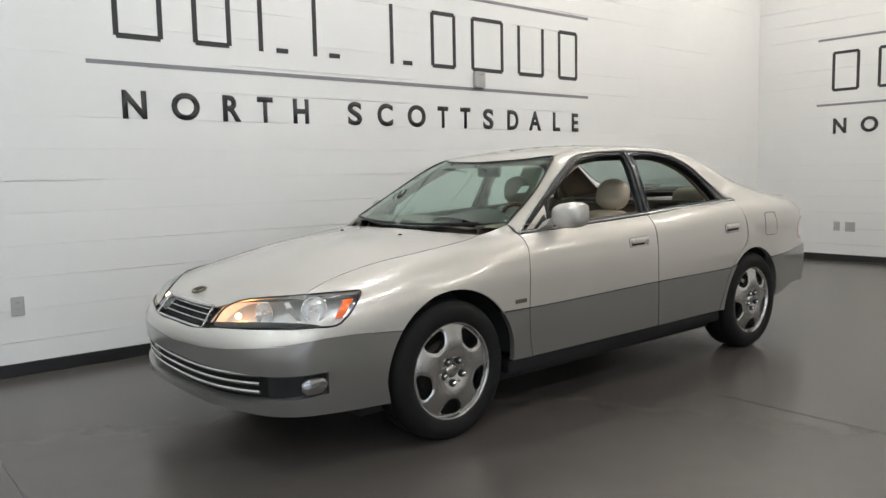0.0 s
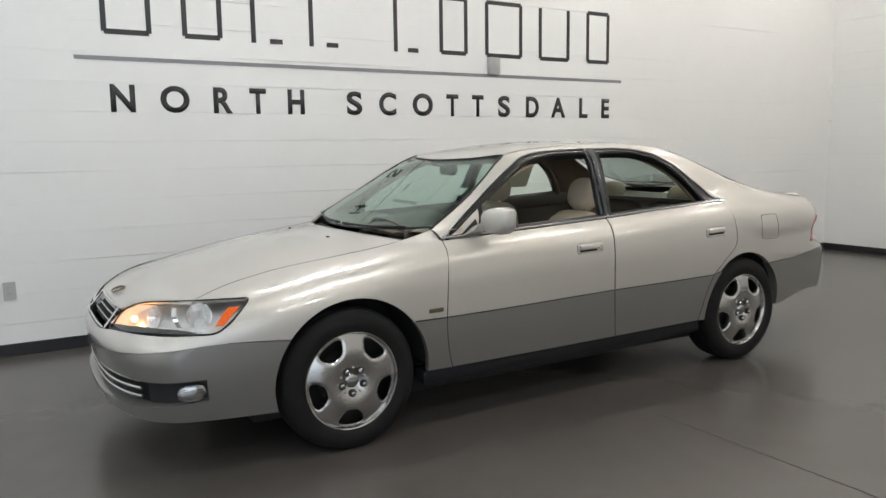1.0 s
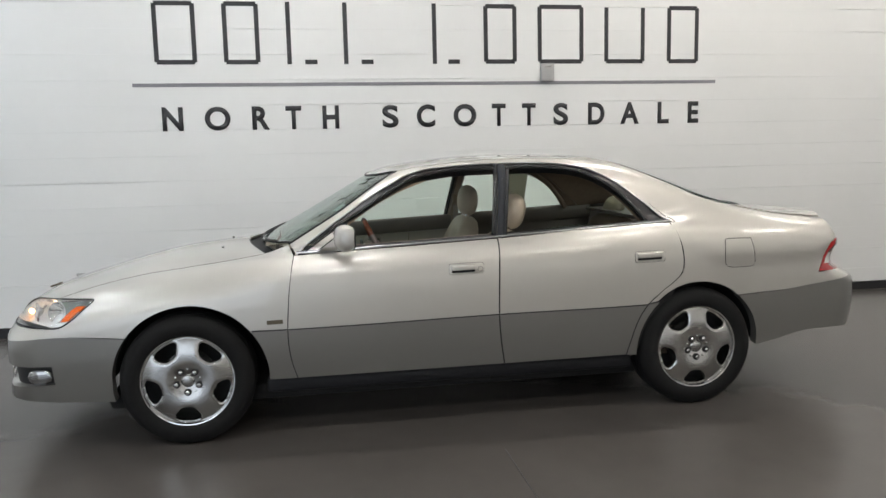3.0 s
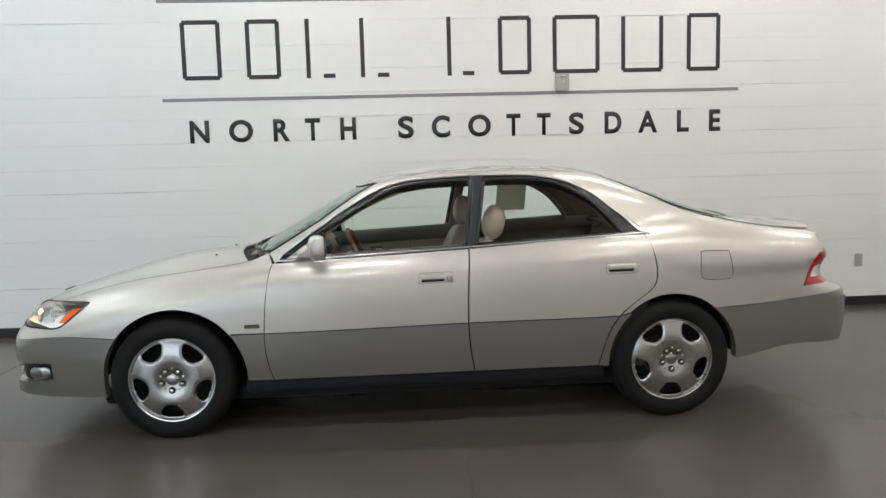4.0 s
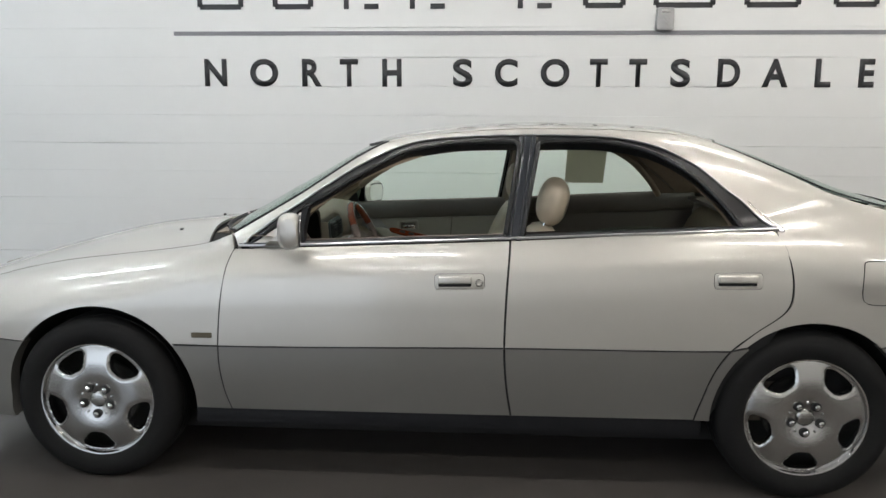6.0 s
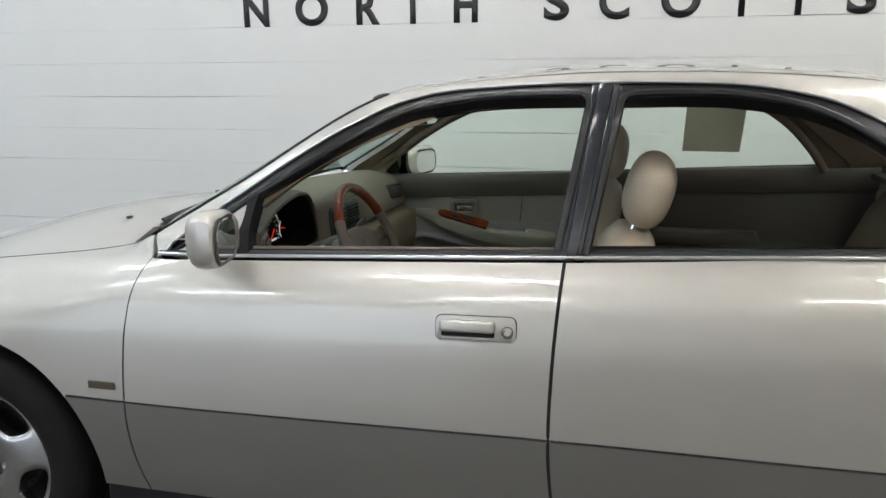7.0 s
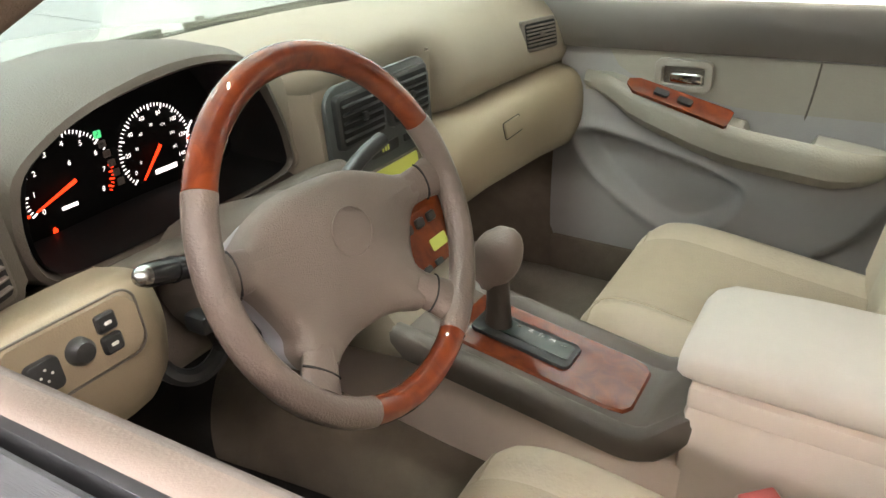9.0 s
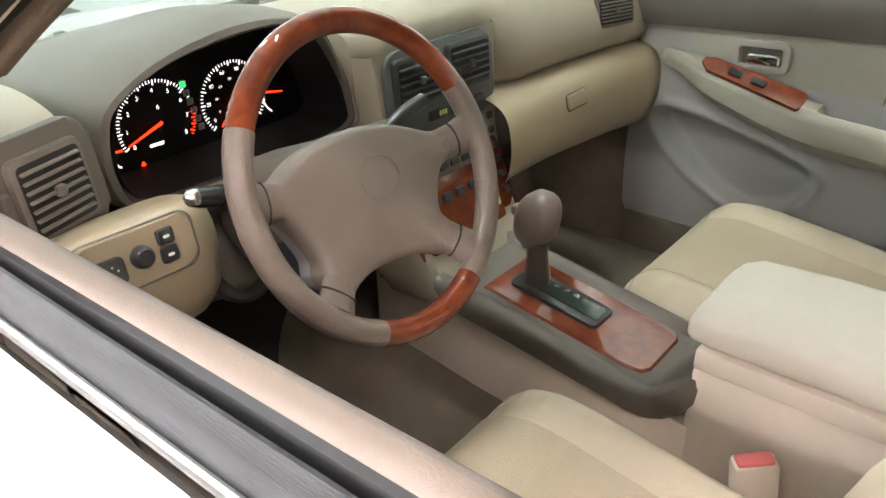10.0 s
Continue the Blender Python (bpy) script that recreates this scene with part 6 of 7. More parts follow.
part("kick_panel", block((0.36, 0.03, 0.48), (-0.725, 0.700, 0.50), 0.012, 2, turn=(0, 0, 8)), SHADE_CARPET, car, "carpeted footwell side, browned for shade")
hump = []
for x, w, zt in ((-0.95, 0.22, 0.50), (-0.80, 0.20, 0.47), (-0.60, 0.18, 0.44), (-0.40, 0.165, 0.415), (-0.20, 0.16, 0.40), (0.10, 0.16, 0.39)):
    hump.append([(x, w * math.sin(a) * (1.15 - 0.15 * math.cos(a)), 0.285 + (zt - 0.285) * max(math.cos(a), 0.0) ** 0.8) for a in np.linspace(-math.pi / 2, math.pi / 2, 24)])
part("tunnel", loft(hump, False, False), CARPET, car, "tan carpeted tunnel")
part("floor_carpet", block((2.08, 1.44, 0.03), (0.20, 0, 0.275)), CARPET, car, "tan floor carpet")
part("firewall_pad", block((0.30, 1.44, 0.02), (-0.76, 0, 0.66)), SHADE_CARPET, car, "dark underside of the dash")


# centre stack
STACK_Y = 0.026


def stack_point(t, dy=0.0, lift=0.0):
    """A place on the centre stack: t 0 at the top, 1 at the console."""
    line = curve((0, -0.580), (0.25, -0.572), (0.45, -0.562), (0.65, -0.540), (0.85, -0.495), (1.0, -0.440))
    return (float(line(t)) + lift, STACK_Y + dy, 0.945 - 0.40 * t)


rings = []
for t in steps(0.04, 1, 16):
    x, y, z = stack_point(t)
    w = 0.156 - 0.034 * t
    rings.append([(x - 0.12, y - w - 0.028, z), (x - 0.03, y - w - 0.014, z), (x - 0.006, y - w - 0.004, z), (x + 0.002, y - w + 0.006, z), (x, y - w + 0.016, z), (x, y + w - 0.016, z), (x + 0.002, y + w - 0.006, z), (x - 0.006, y + w + 0.004, z), (x - 0.03, y + w + 0.014, z), (x - 0.12, y + w + 0.028, z)])
stack = part("centre_panel", loft(rings, False), BEIGE, dash, "beige centre panel")


def on_stack(t, y, lift=0.0):
    a, b = Vector(stack_point(t - 0.02)), Vector(stack_point(t + 0.02))
    up = (a - b).normalized()
    m = basis((0, 0, 0), (0, 1, 0), up)
    p = (a + b) / 2 + Vector((0, y, 0))
    m.translation = p + m.to_3x3() @ Vector((0, 0, lift))
    return m


SLATE = shader("slate_grey_plastic", (0.060, 0.068, 0.068), 0.4, vary=0.06, scale=20, bump=0.2, bump_scale=600)
bez = part("vent_bezel", prism(rounded(0.262, 0.140, 0.030, 6), 0.008, 0.004, on_stack(0.215, 0.0), seg=2), SLATE, stack, "slate grey centre vent bezel")
for y in (-0.062, 0.062):
    vent("air_vent", on_stack(0.165, y, 0.006), 0.112, 0.078, 5, bez, PLASTIC, "black centre air vent")
part("clock_window", prism(rounded(0.07, 0.016, 0.003, 2), 0.002, 0, on_stack(0.325, -0.01, 0.0085)), PLASTIC, bez, "black clock window")
for i in range(3):
    part("clock_digit", prism(rounded(0.004, 0.008, 0.0005, 1), 0.0006, 0, on_stack(0.325, -0.018 + 0.007 * i, 0.0106)), LCD, bez, "lit clock mark", False)
for y in (0.055, 0.085):
    part("push_switch", prism(rounded(0.024, 0.012, 0.003, 2), 0.004, 0.001, on_stack(0.325, y, 0.0075)), PLASTIC, bez)
part("stack_veneer", prism(rounded(0.262, 0.210, 0.012, 4), 0.006, 0.003, on_stack(0.66, 0.0), seg=2), WOOD, stack, "lacquered burl wood stack panel")
radio = part("radio", prism(rounded(0.200, 0.080, 0.006, 3), 0.006, 0.002, on_stack(0.485, -0.015, 0.004)), CONSOLE, stack, "taupe radio with lit display")
part("display", prism(rounded(0.150, 0.030, 0.003, 2), 0.0012, 0, on_stack(0.432, -0.005, 0.0102)), LCD, radio, "yellow-green lit display")
for row in (0.495, 0.545):
    for i in range(6):
        part("radio_button", prism(rounded(0.020, 0.011, 0.002, 2), 0.004, 0.001, on_stack(row, -0.085 + 0.028 * i, 0.0095)), PLASTIC, radio)
climate = part("climate_panel", prism(rounded(0.200, 0.095, 0.006, 3), 0.005, 0.002, on_stack(0.735, -0.015, 0.006)), WOOD, stack, "climate panel with lit display")
part("display", prism(rounded(0.046, 0.020, 0.003, 2), 0.0012, 0, on_stack(0.765, 0.055, 0.012)), LCD, climate, "green lit display")
for i in range(5):
    part("climate_button", prism(rounded(0.022, 0.016, 0.004, 2), 0.006, 0.002, on_stack(0.665, -0.075 + 0.034 * i, 0.0105)), PLASTIC, climate)
for i in range(4):
    part("climate_button", prism(rounded(0.020, 0.010, 0.003, 2), 0.004, 0.001, on_stack(0.825, -0.070 + 0.034 * i, 0.0105)), PLASTIC, climate)
for i in range(6):
    part("stack_button", prism(rounded(0.013, 0.013, 0.003, 2), 0.005, 0.002, on_stack(0.42 + 0.065 * i, 0.113, 0.0055)), PLASTIC, stack)

# console
CZ = 0.530
def slope(bm):
    """The console's top rises towards the dash."""
    for v in bm.verts:
        v.co.z += 0.15 * max(0.0, -0.13 - v.co.x)
    return bm


con = []
for x, w, z, drop in ((-0.60, 0.116, CZ, 0.060), (-0.53, 0.114, CZ, 0.050), (-0.46, 0.112, CZ, 0.045), (-0.40, 0.111, CZ, 0.044), (-0.30, 0.110, CZ, 0.042), (-0.20, 0.110, CZ, 0.040), (-0.14, 0.109, CZ, 0.040), (-0.118, 0.108, CZ + 0.001, 0.040), (-0.104, 0.107, CZ + 0.006, 0.042),
                      (-0.085, 0.106, CZ + 0.024, 0.052), (-0.066, 0.104, CZ + 0.044, 0.056), (-0.052, 0.101, CZ + 0.056, 0.050), (-0.036, 0.094, CZ + 0.064, 0.040)):
    half = [(-w + 0.020, -drop), (-w + 0.008, -drop + 0.001), (-w + 0.001, -drop + 0.008), (-w, -0.016), (-w + 0.003, -0.002), (-w + 0.010, 0.005), (-w + 0.019, 0.0065), (-w + 0.028, 0.004), (-w + 0.036, -0.004)]
    con.append([(x, 0.005 + a, z + b) for a, b in half] + [(x, 0.005 - a, z + b) for a, b in half[::-1]])
console = part("centre_console", slope(loft(con, True)), CONSOLE, car, "dark taupe centre console with wood insert")
part("console_side", slope(block((0.64, 0.194, 0.24), (-0.31, 0.005, 0.380), 0.004)), PALE_BOX, console, "pale console side")
ins = [(-0.42, -0.066), (-0.165, -0.066), (-0.142, -0.060), (-0.133, -0.045), (-0.133, 0.045), (-0.142, 0.060), (-0.165, 0.066), (-0.42, 0.066)]
part("wood_insert", slope(prism(ins, 0.006, 0.003, Matrix.Translation((0, 0.01, CZ - 0.006)))), WOOD, console, "lacquered burl wood insert")
gate = part("shift_gate", slope(prism(rounded(0.160, 0.064, 0.012, 4), 0.010, 0.004, Matrix.Translation((-0.315, 0.01, CZ - 0.004)), seg=2)), PLASTIC, console, "black selector gate")
part("gate_window", slope(prism(rounded(0.125, 0.036, 0.006, 3), 0.0008, 0, Matrix.Translation((-0.305, 0.012, CZ + 0.0062)))), shader("smoked_gate_window", (0.02, 0.035, 0.03), 0.12), gate, "dark glassy gate window")
for i, ch in enumerate("PRND2L"):
    bm = letters(ch, 0.008)
    bmesh.ops.transform(bm, matrix=pose(-0.345 + 0.018 * i, 0.020, CZ + 0.0076, 0, 0, 90), verts=bm.verts)
    slope(bm)
    part("gate_letter", bm, SATIN, gate, smooth=False)
stick = sweep(spline([(-0.362, 0.012, CZ + 0.02), (-0.362, 0.012, CZ + 0.06), (-0.364, 0.012, CZ + 0.09), (-0.366, 0.012, CZ + 0.13)], 4), [0.024, 0.023, 0.022, 0.021, 0.020, 0.0195, 0.019, 0.0185, 0.018, 0.018, 0.018, 0.018, 0.018], 14, flat=0.9)
lever = part("gear_lever", stick, LEVER, console, "dark leather gear lever")
knob_rings = []
for t in steps(-1, 1, 12):
    k = max(math.sqrt(max(0, 1 - abs(t) ** 2.4)), 0.16 if t > 0 else 0.5)
    knob_rings.append([(-0.368 + 0.004 * t + 0.040 * k * math.cos(a), 0.012 + 0.029 * k * math.sin(a), CZ + 0.152 + 0.050 * t + 0.010 * math.cos(a) * k) for a in np.linspace(0, math.tau, 24, endpoint=False)])
part("shift_knob", loft(knob_rings), WHEEL_LEATHER, lever, "taupe leather shift knob")
part("shift_button", block((0.012, 0.02, 0.016), (-0.404, 0.008, CZ + 0.160), 0.004), PAD, lever)
lid = []
LID = 0.632
for x, w, zt in ((-0.080, 0.062, 0.655), (-0.077, 0.082, 0.668), (-0.068, 0.094, 0.679), (-0.046, 0.101, 0.689), (0.05, 0.104, 0.695), (0.20, 0.104, 0.697), (0.30, 0.102, 0.693), (0.33, 0.087, 0.675)):
    lid.append([(x, 0.005 + w * abs(math.cos(a)) ** 0.5 * (1 if math.cos(a) > 0 else -1), (zt + LID) / 2 + (zt - LID) / 2 * abs(math.sin(a)) ** 0.55 * (1 if math.sin(a) > 0 else -1)) for a in np.linspace(0, math.tau, 40, endpoint=False)])
box = part("console_box", block((0.41, 0.196, 0.33), (0.145, 0.005, 0.440), 0.012), PALE_BOX, car, "pale console box with padded armrest lid")
part("armrest_lid", loft(lid), ARMREST, box, "padded cream armrest lid")
part("box_rail", block((0.405, 0.204, 0.032), (0.145, 0.005, 0.6205), 0.006), PALE_BOX, box)


# steering wheel
WC = Vector((-0.349, -0.345, 0.880))
WM = Matrix.Translation(WC) @ Matrix(((0, -math.sin(radians(24.6)), math.cos(radians(24.6))), (1, 0, 0), (0, math.cos(radians(24.6)), math.sin(radians(24.6))))).to_4x4()
WR = 0.1730


def rim_arc(a0, a1, r=0.0146, n=30):
    line = [WM @ Vector((WR * math.cos(radians(a)), WR * math.sin(radians(a)), 0)) for a in steps(a0, a1, n)]
    axis = WM.to_3x3() @ Vector((0, 0, 1))
    return sweep(line, r, 14, up=tuple(axis))


wheel = part("steering_wheel", rim_arc(147.6, 244, 0.0150), WHEEL_LEATHER, car, "taupe leather and burl wood steering wheel")
part("leather_rim", rim_arc(-63.5, 22.7, 0.0150), WHEEL_LEATHER, wheel, "taupe leather rim")
part("wood_rim", rim_arc(22.7, 147.6), WOOD, wheel, "lacquered burl wood rim")
part("wood_rim", rim_arc(-116, -63.5), WOOD, wheel, "lacquered burl wood rim")


WH = WM @ Matrix.Rotation(radians(-3.5), 4, "Z")
half_hub = [(0.0, 0.063), (0.050, 0.0595), (0.088, 0.048), (0.118, 0.034), (0.143, 0.026), (0.146, 0.010), (0.142, -0.006), (0.124, -0.018), (0.109, -0.042), (0.100, -0.068), (0.107, -0.084), (0.100, -0.104), (0.080, -0.120), (0.060, -0.112), (0.030, -0.105)]
hub_line = np.array(spline(half_hub + [(0.0, -0.104)] + [(-x, y) for x, y in half_hub[:0:-1]], 4, True)) * 0.955


def hub_ring(by, d, k=1.0):
    """The hub's outline drawn in by a little, at depth d, higher towards the spokes' ends."""
    out = []
    for x, y in inset(hub_line, by) * k:
        r = math.hypot(x, y)
        out.append(WH @ Vector((x, y, d + 0.014 * min(max((r - 0.095) / 0.05, 0), 1))))
    return out


part("airbag_cover", loft([hub_ring(0.001, -0.052), hub_ring(0.0, -0.036), hub_ring(0.002, -0.028), hub_ring(0.006, -0.022), hub_ring(0.012, -0.0185), hub_ring(0.012, -0.0165, 0.75), hub_ring(0.012, -0.015, 0.4), hub_ring(0.012, -0.0145, 0.08)]), PAD, wheel, "taupe airbag cover")
part("hub_shell", loft([hub_ring(0.006, -0.050), hub_ring(0.004, -0.058), hub_ring(0.012, -0.085), hub_ring(0.012, -0.10, 0.8)]), HUB, wheel, "satin grey hub shell")
line = [WH @ Vector((0.012 + 0.029 * math.cos(a), 0.025 * math.sin(a) - 0.002, -0.0142)) for a in np.linspace(0, math.tau, 28, endpoint=False)]
part("pad_emblem", sweep(line, 0.0008, 5, closed=True), PAD, wheel, "faint moulded ring emblem")
for s in (1, -1):
    for pts, wide in ((((0.118, 0.009), (0.143, 0.012), (0.163, 0.014)), (0.0095, 0.0100, 0.0125)), (((0.078, -0.087), (0.094, -0.104), (0.108, -0.119)), (0.0100, 0.0110, 0.0125))):
        line = [WH @ Vector((q[0] * s, q[1], -0.021 + 0.006 * i)) for i, q in enumerate(pts)]
        part("spoke", sweep(spline(line, 4), list(np.interp(np.linspace(0, 2, len(spline(line, 4))), range(3), wide)), 14, up=tuple(WM.to_3x3() @ Vector((0, 0, 1))), flat=2.0), WHEEL_LEATHER, wheel, "taupe wheel spoke")
    for (cx, cy), (ux, uy), wide in (((0.1425, 0.0115), (0.11, 0.99), 0.0212), ((0.0935, -0.1035), (0.73, 0.68), 0.0228)):
        arc = [(wide * math.sin(a), wide * 0.46 * math.cos(a)) for a in np.linspace(-1.5, 1.5, 13)]
        line = [WH @ Vector(((cx + k * (-ux if cy > 0 else ux)) * s, cy + k * uy, -0.0148 + d)) for k, d in arc]
        part("joint_gap", sweep(line, 0.0013, 5), DARK, wheel, "dark gap round the airbag cover")
col = [WM @ Vector((0, -0.005, z)) for z in (-0.03, -0.06, -0.10, -0.17, -0.24)]
column = part("steering_column", sweep(col, [0.050, 0.060, 0.066, 0.070, 0.070], 20), TAUPE, car, "taupe steering column shroud")
skirt = [WM @ Vector((0.0, -0.055, z)) for z in (-0.05, -0.09, -0.16, -0.22)]
part("column_skirt", sweep(skirt, [0.040, 0.058, 0.062, 0.055], 16), PLASTIC, column, "dark column skirt")
tip = [Vector(q) for q in ((-0.445, -0.385, 0.852), (-0.437, -0.440, 0.869), (-0.429, -0.492, 0.887), (-0.422, -0.530, 0.900))]
stalk = part("indicator_stalk", sweep(spline(tip, 4), [0.0085, 0.0085, 0.0085, 0.0085, 0.0095, 0.0105, 0.0112, 0.0112, 0.0105, 0.0112, 0.0112, 0.0108, 0.0100], 14), GLOSS_PLASTIC, column, "glossy black indicator stalk")
out = (tip[-1] - tip[-2]).normalized()
part("stalk_end", sweep([tip[-1] + out * k for k in (-0.002, 0.003, 0.007, 0.010, 0.0118)], [0.0098, 0.0094, 0.0080, 0.0055, 0.0020], 16), SATIN, stalk, "silver stalk end")
part("stalk_band", sweep([tip[-2] + out * 0.004, tip[-2] + out * 0.009], 0.0119, 16), GLOSS_PLASTIC, stalk, "ribbed twist band")
tip = [WM @ Vector(q) for q in ((0.055, 0.02, -0.075), (0.12, 0.050, -0.065), (0.165, 0.060, -0.06))]
part("wiper_stalk", sweep(spline(tip, 4), 0.0095, 12), PLASTIC, column, "black wiper stalk")


# ---- seats ----
def cushion_ring(x, y0, y1, z_top, z_low, dip, bolster, n=36):
    """A section across a cushion: side bolsters, a stitched groove on either side, a sunk middle."""
    ring = []
    for i in range(n + 1):
        t = i / n
        e = abs(2 * t - 1)
        z = z_top - 0.062 * (max(0, e - 0.68) / 0.32) ** 2.4 - dip * (1 - min(e / 0.62, 1) ** 4)
        z += bolster * math.exp(-((e - 0.76) / 0.10) ** 2) - 0.30 * bolster * math.exp(-((e - 0.585) / 0.022) ** 2)
        ring.append((x, y0 + (y1 - y0) * t, z))
    return ring + [(x, y1, z_low), (x, y0, z_low)]


def seat(yc, x_front, back_x, tilt_back, label):
    y0, y1 = yc - 0.245, yc + 0.245
    rows = ((0.010, 0.40, 0.0, 0.78), (0.0, 0.44, 0.0, 0.82), (0.002, 0.470, 0.001, 0.86), (0.012, 0.497, 0.002, 0.895), (0.030, 0.518, 0.004, 0.925), (0.058, 0.533, 0.007, 0.955), (0.10, 0.540, 0.012, 0.985), (0.15, 0.538, 0.018, 1.0),
            (0.22, 0.531, 0.022, 1.0), (0.32, 0.519, 0.024, 1.0), (0.44, 0.505, 0.022, 1.0), (0.52, 0.495, 0.02, 1.0))
    rows = [tuple(map(float, q)) for q in spline(rows, 3)]
    bm = loft([cushion_ring(x_front + dx, yc - 0.245 * k, yc + 0.245 * k, z, 0.36, dip, 0.016 * min(dx / 0.06, 1)) for dx, z, dip, k in rows])
    base = part("front_seat", bm, LEATHER, car, label)
    part("seat_base", block((0.46, 0.44, 0.12), (x_front + 0.28, yc, 0.34), 0.03), PLASTIC, base, "dark seat base")
    def section(row):
        dx, z, dip, k = row
        return cushion_ring(x_front + dx, yc - 0.245 * k, yc + 0.245 * k, z, 0.36, dip, 0.016 * min(dx / 0.06, 1))[:37]
    part("seam", sweep([(q[0] - 0.001, q[1], q[2]) for q in section(rows[12])[2:-2]], 0.0014, 5), PANEL_LEATHER, base, "stitched seam across the cushion")
    middle = [[(q[0] - 0.0012, q[1], q[2] + 0.0022) for q in section(row)[8:29]] for row in rows[10:]]
    part("seat_panel", loft([[(q[0], q[1], q[2]) for q in r] + [(q[0], q[1], q[2] - 0.006) for q in r[::-1]] for r in middle]), PANEL_LEATHER, base, "perforated leather middle panel")
    bx, bz = back_x, 0.47
    up = Vector((math.sin(radians(tilt_back)), 0, math.cos(radians(tilt_back))))
    fwd = Vector((-up.z, 0, up.x))
    rings = []
    for h, hw, th, bol in ((0.0, 0.20, 0.07, 0.02), (0.05, 0.235, 0.085, 0.03), (0.15, 0.245, 0.09, 0.035), (0.28, 0.245, 0.085, 0.035), (0.38, 0.235, 0.078, 0.025), (0.46, 0.205, 0.068, 0.012), (0.505, 0.165, 0.055, 0.004), (0.525, 0.11, 0.03, 0.0)):
        c = Vector((bx, yc, bz)) + up * h
        ring = []
        for k in range(28):
            a = k * math.tau / 28
            ca, sa = math.cos(a), math.sin(a)
            e = abs(ca)
            depth = (abs(sa) ** 0.6) * (1 if sa > 0 else -1) * th
            if sa > 0:
                depth += bol * (1 if 0.55 < e < 0.97 else 0.25 if e <= 0.55 else 0.4)
            ring.append(c + Vector((0, hw * (abs(ca) ** 0.7) * (1 if ca > 0 else -1), 0)) + fwd * depth)
        rings.append(ring)
    back = part("backrest", loft(rings), LEATHER, base, "beige leather backrest")
    top = Vector((bx + 0.014, yc, bz + 0.010)) + up * 0.615 + fwd * 0.03
    rings = []
    for t in np.sin(np.linspace(-math.pi / 2, math.pi / 2, 19)):
        k = math.sqrt(max(0, 1 - abs(t) ** 2.6))
        c = top + up * (0.102 * t) + fwd * (0.010 * t)
        rings.append([c + Vector((0, 0.122 * max(k, 0.03) * (abs(math.cos(a)) ** 0.75) * (1 if math.cos(a) > 0 else -1), 0)) + fwd * (0.064 * max(k, 0.03) * math.sin(a)) for a in np.linspace(0, math.tau, 24, endpoint=False)])
    hr = part("headrest", loft(rings), LEATHER, base, "padded beige headrest")
    for dy in (-0.05, 0.05):
        a, b = top + up * -0.06 + Vector((0, dy, 0)), top + up * -0.16 + Vector((0, dy, 0))
        part("headrest_post", sweep([a, b], 0.006, 8), CHROME, hr, "chrome headrest post")
    return base


seat(-0.376, -0.290, 0.215, 22, "beige leather driver's seat with headrest")
seat(0.365, -0.305, 0.205, 12, "beige leather passenger seat with headrest")
for y, s in ((-0.116, 1), (0.130, -1)):
    m = Matrix.Translation((0.052, y, 0.475)) @ Matrix.Rotation(radians(38 * s), 4, "Z") @ Matrix.Rotation(radians(-8), 4, "Y")
    bm = block((0.056, 0.032, 0.11), (0, 0, 0), 0.008)
    bmesh.ops.transform(bm, matrix=m, verts=bm.verts)
    buckle = part("belt_buckle", bm, PALE_BOX, car, "beige seat belt buckle")
    bm = block((0.046, 0.022, 0.012), (0, 0, 0.0525), 0.004)
    bmesh.ops.transform(bm, matrix=m, verts=bm.verts)
    part("release_button", bm, BUCKLE, buckle, "salmon red release button")
# rear seats take the darker leather in place of cabin shade
bench = part("rear_seat", block((0.60, 1.36, 0.22), (0.82, 0, 0.41), 0.06, 3), SHADED_LEATHER, car, "leather rear bench, darkened for cabin shade")
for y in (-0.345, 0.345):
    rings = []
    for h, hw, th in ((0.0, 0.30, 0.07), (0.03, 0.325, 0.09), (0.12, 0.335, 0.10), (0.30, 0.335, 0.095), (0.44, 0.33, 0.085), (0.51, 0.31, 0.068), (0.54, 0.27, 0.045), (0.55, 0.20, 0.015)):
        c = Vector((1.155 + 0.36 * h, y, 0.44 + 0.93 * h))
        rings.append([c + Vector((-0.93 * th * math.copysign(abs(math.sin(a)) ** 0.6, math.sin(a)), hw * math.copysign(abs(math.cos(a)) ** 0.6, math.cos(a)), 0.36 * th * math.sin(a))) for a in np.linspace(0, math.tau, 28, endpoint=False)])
    part("backrest", loft(rings), SHADED_LEATHER, bench, "leather rear backrest, darkened for cabin shade")
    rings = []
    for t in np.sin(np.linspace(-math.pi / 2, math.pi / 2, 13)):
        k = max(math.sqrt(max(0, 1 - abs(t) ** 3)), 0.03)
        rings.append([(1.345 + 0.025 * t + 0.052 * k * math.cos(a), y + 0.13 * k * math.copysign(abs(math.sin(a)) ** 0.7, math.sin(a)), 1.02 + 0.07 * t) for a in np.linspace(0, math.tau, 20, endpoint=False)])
    part("headrest", loft(rings), SHADED_LEATHER, bench, "rear headrest, darkened for cabin shade")
part("parcel_shelf", block((0.50, 1.28, 0.02), (1.50, 0, 0.985)), TAUPE, car, "taupe parcel shelf")


# ---- door trims, both sides ----
def trim_profile(arm):
    """Inner face of a door, top to bottom, as (y, z); arm: how far the armrest stands out."""
    return [(0.701, 0.9487), (0.693, 0.945), (0.687, 0.930), (0.685, 0.905), (0.690, 0.875), (0.702, 0.850)]


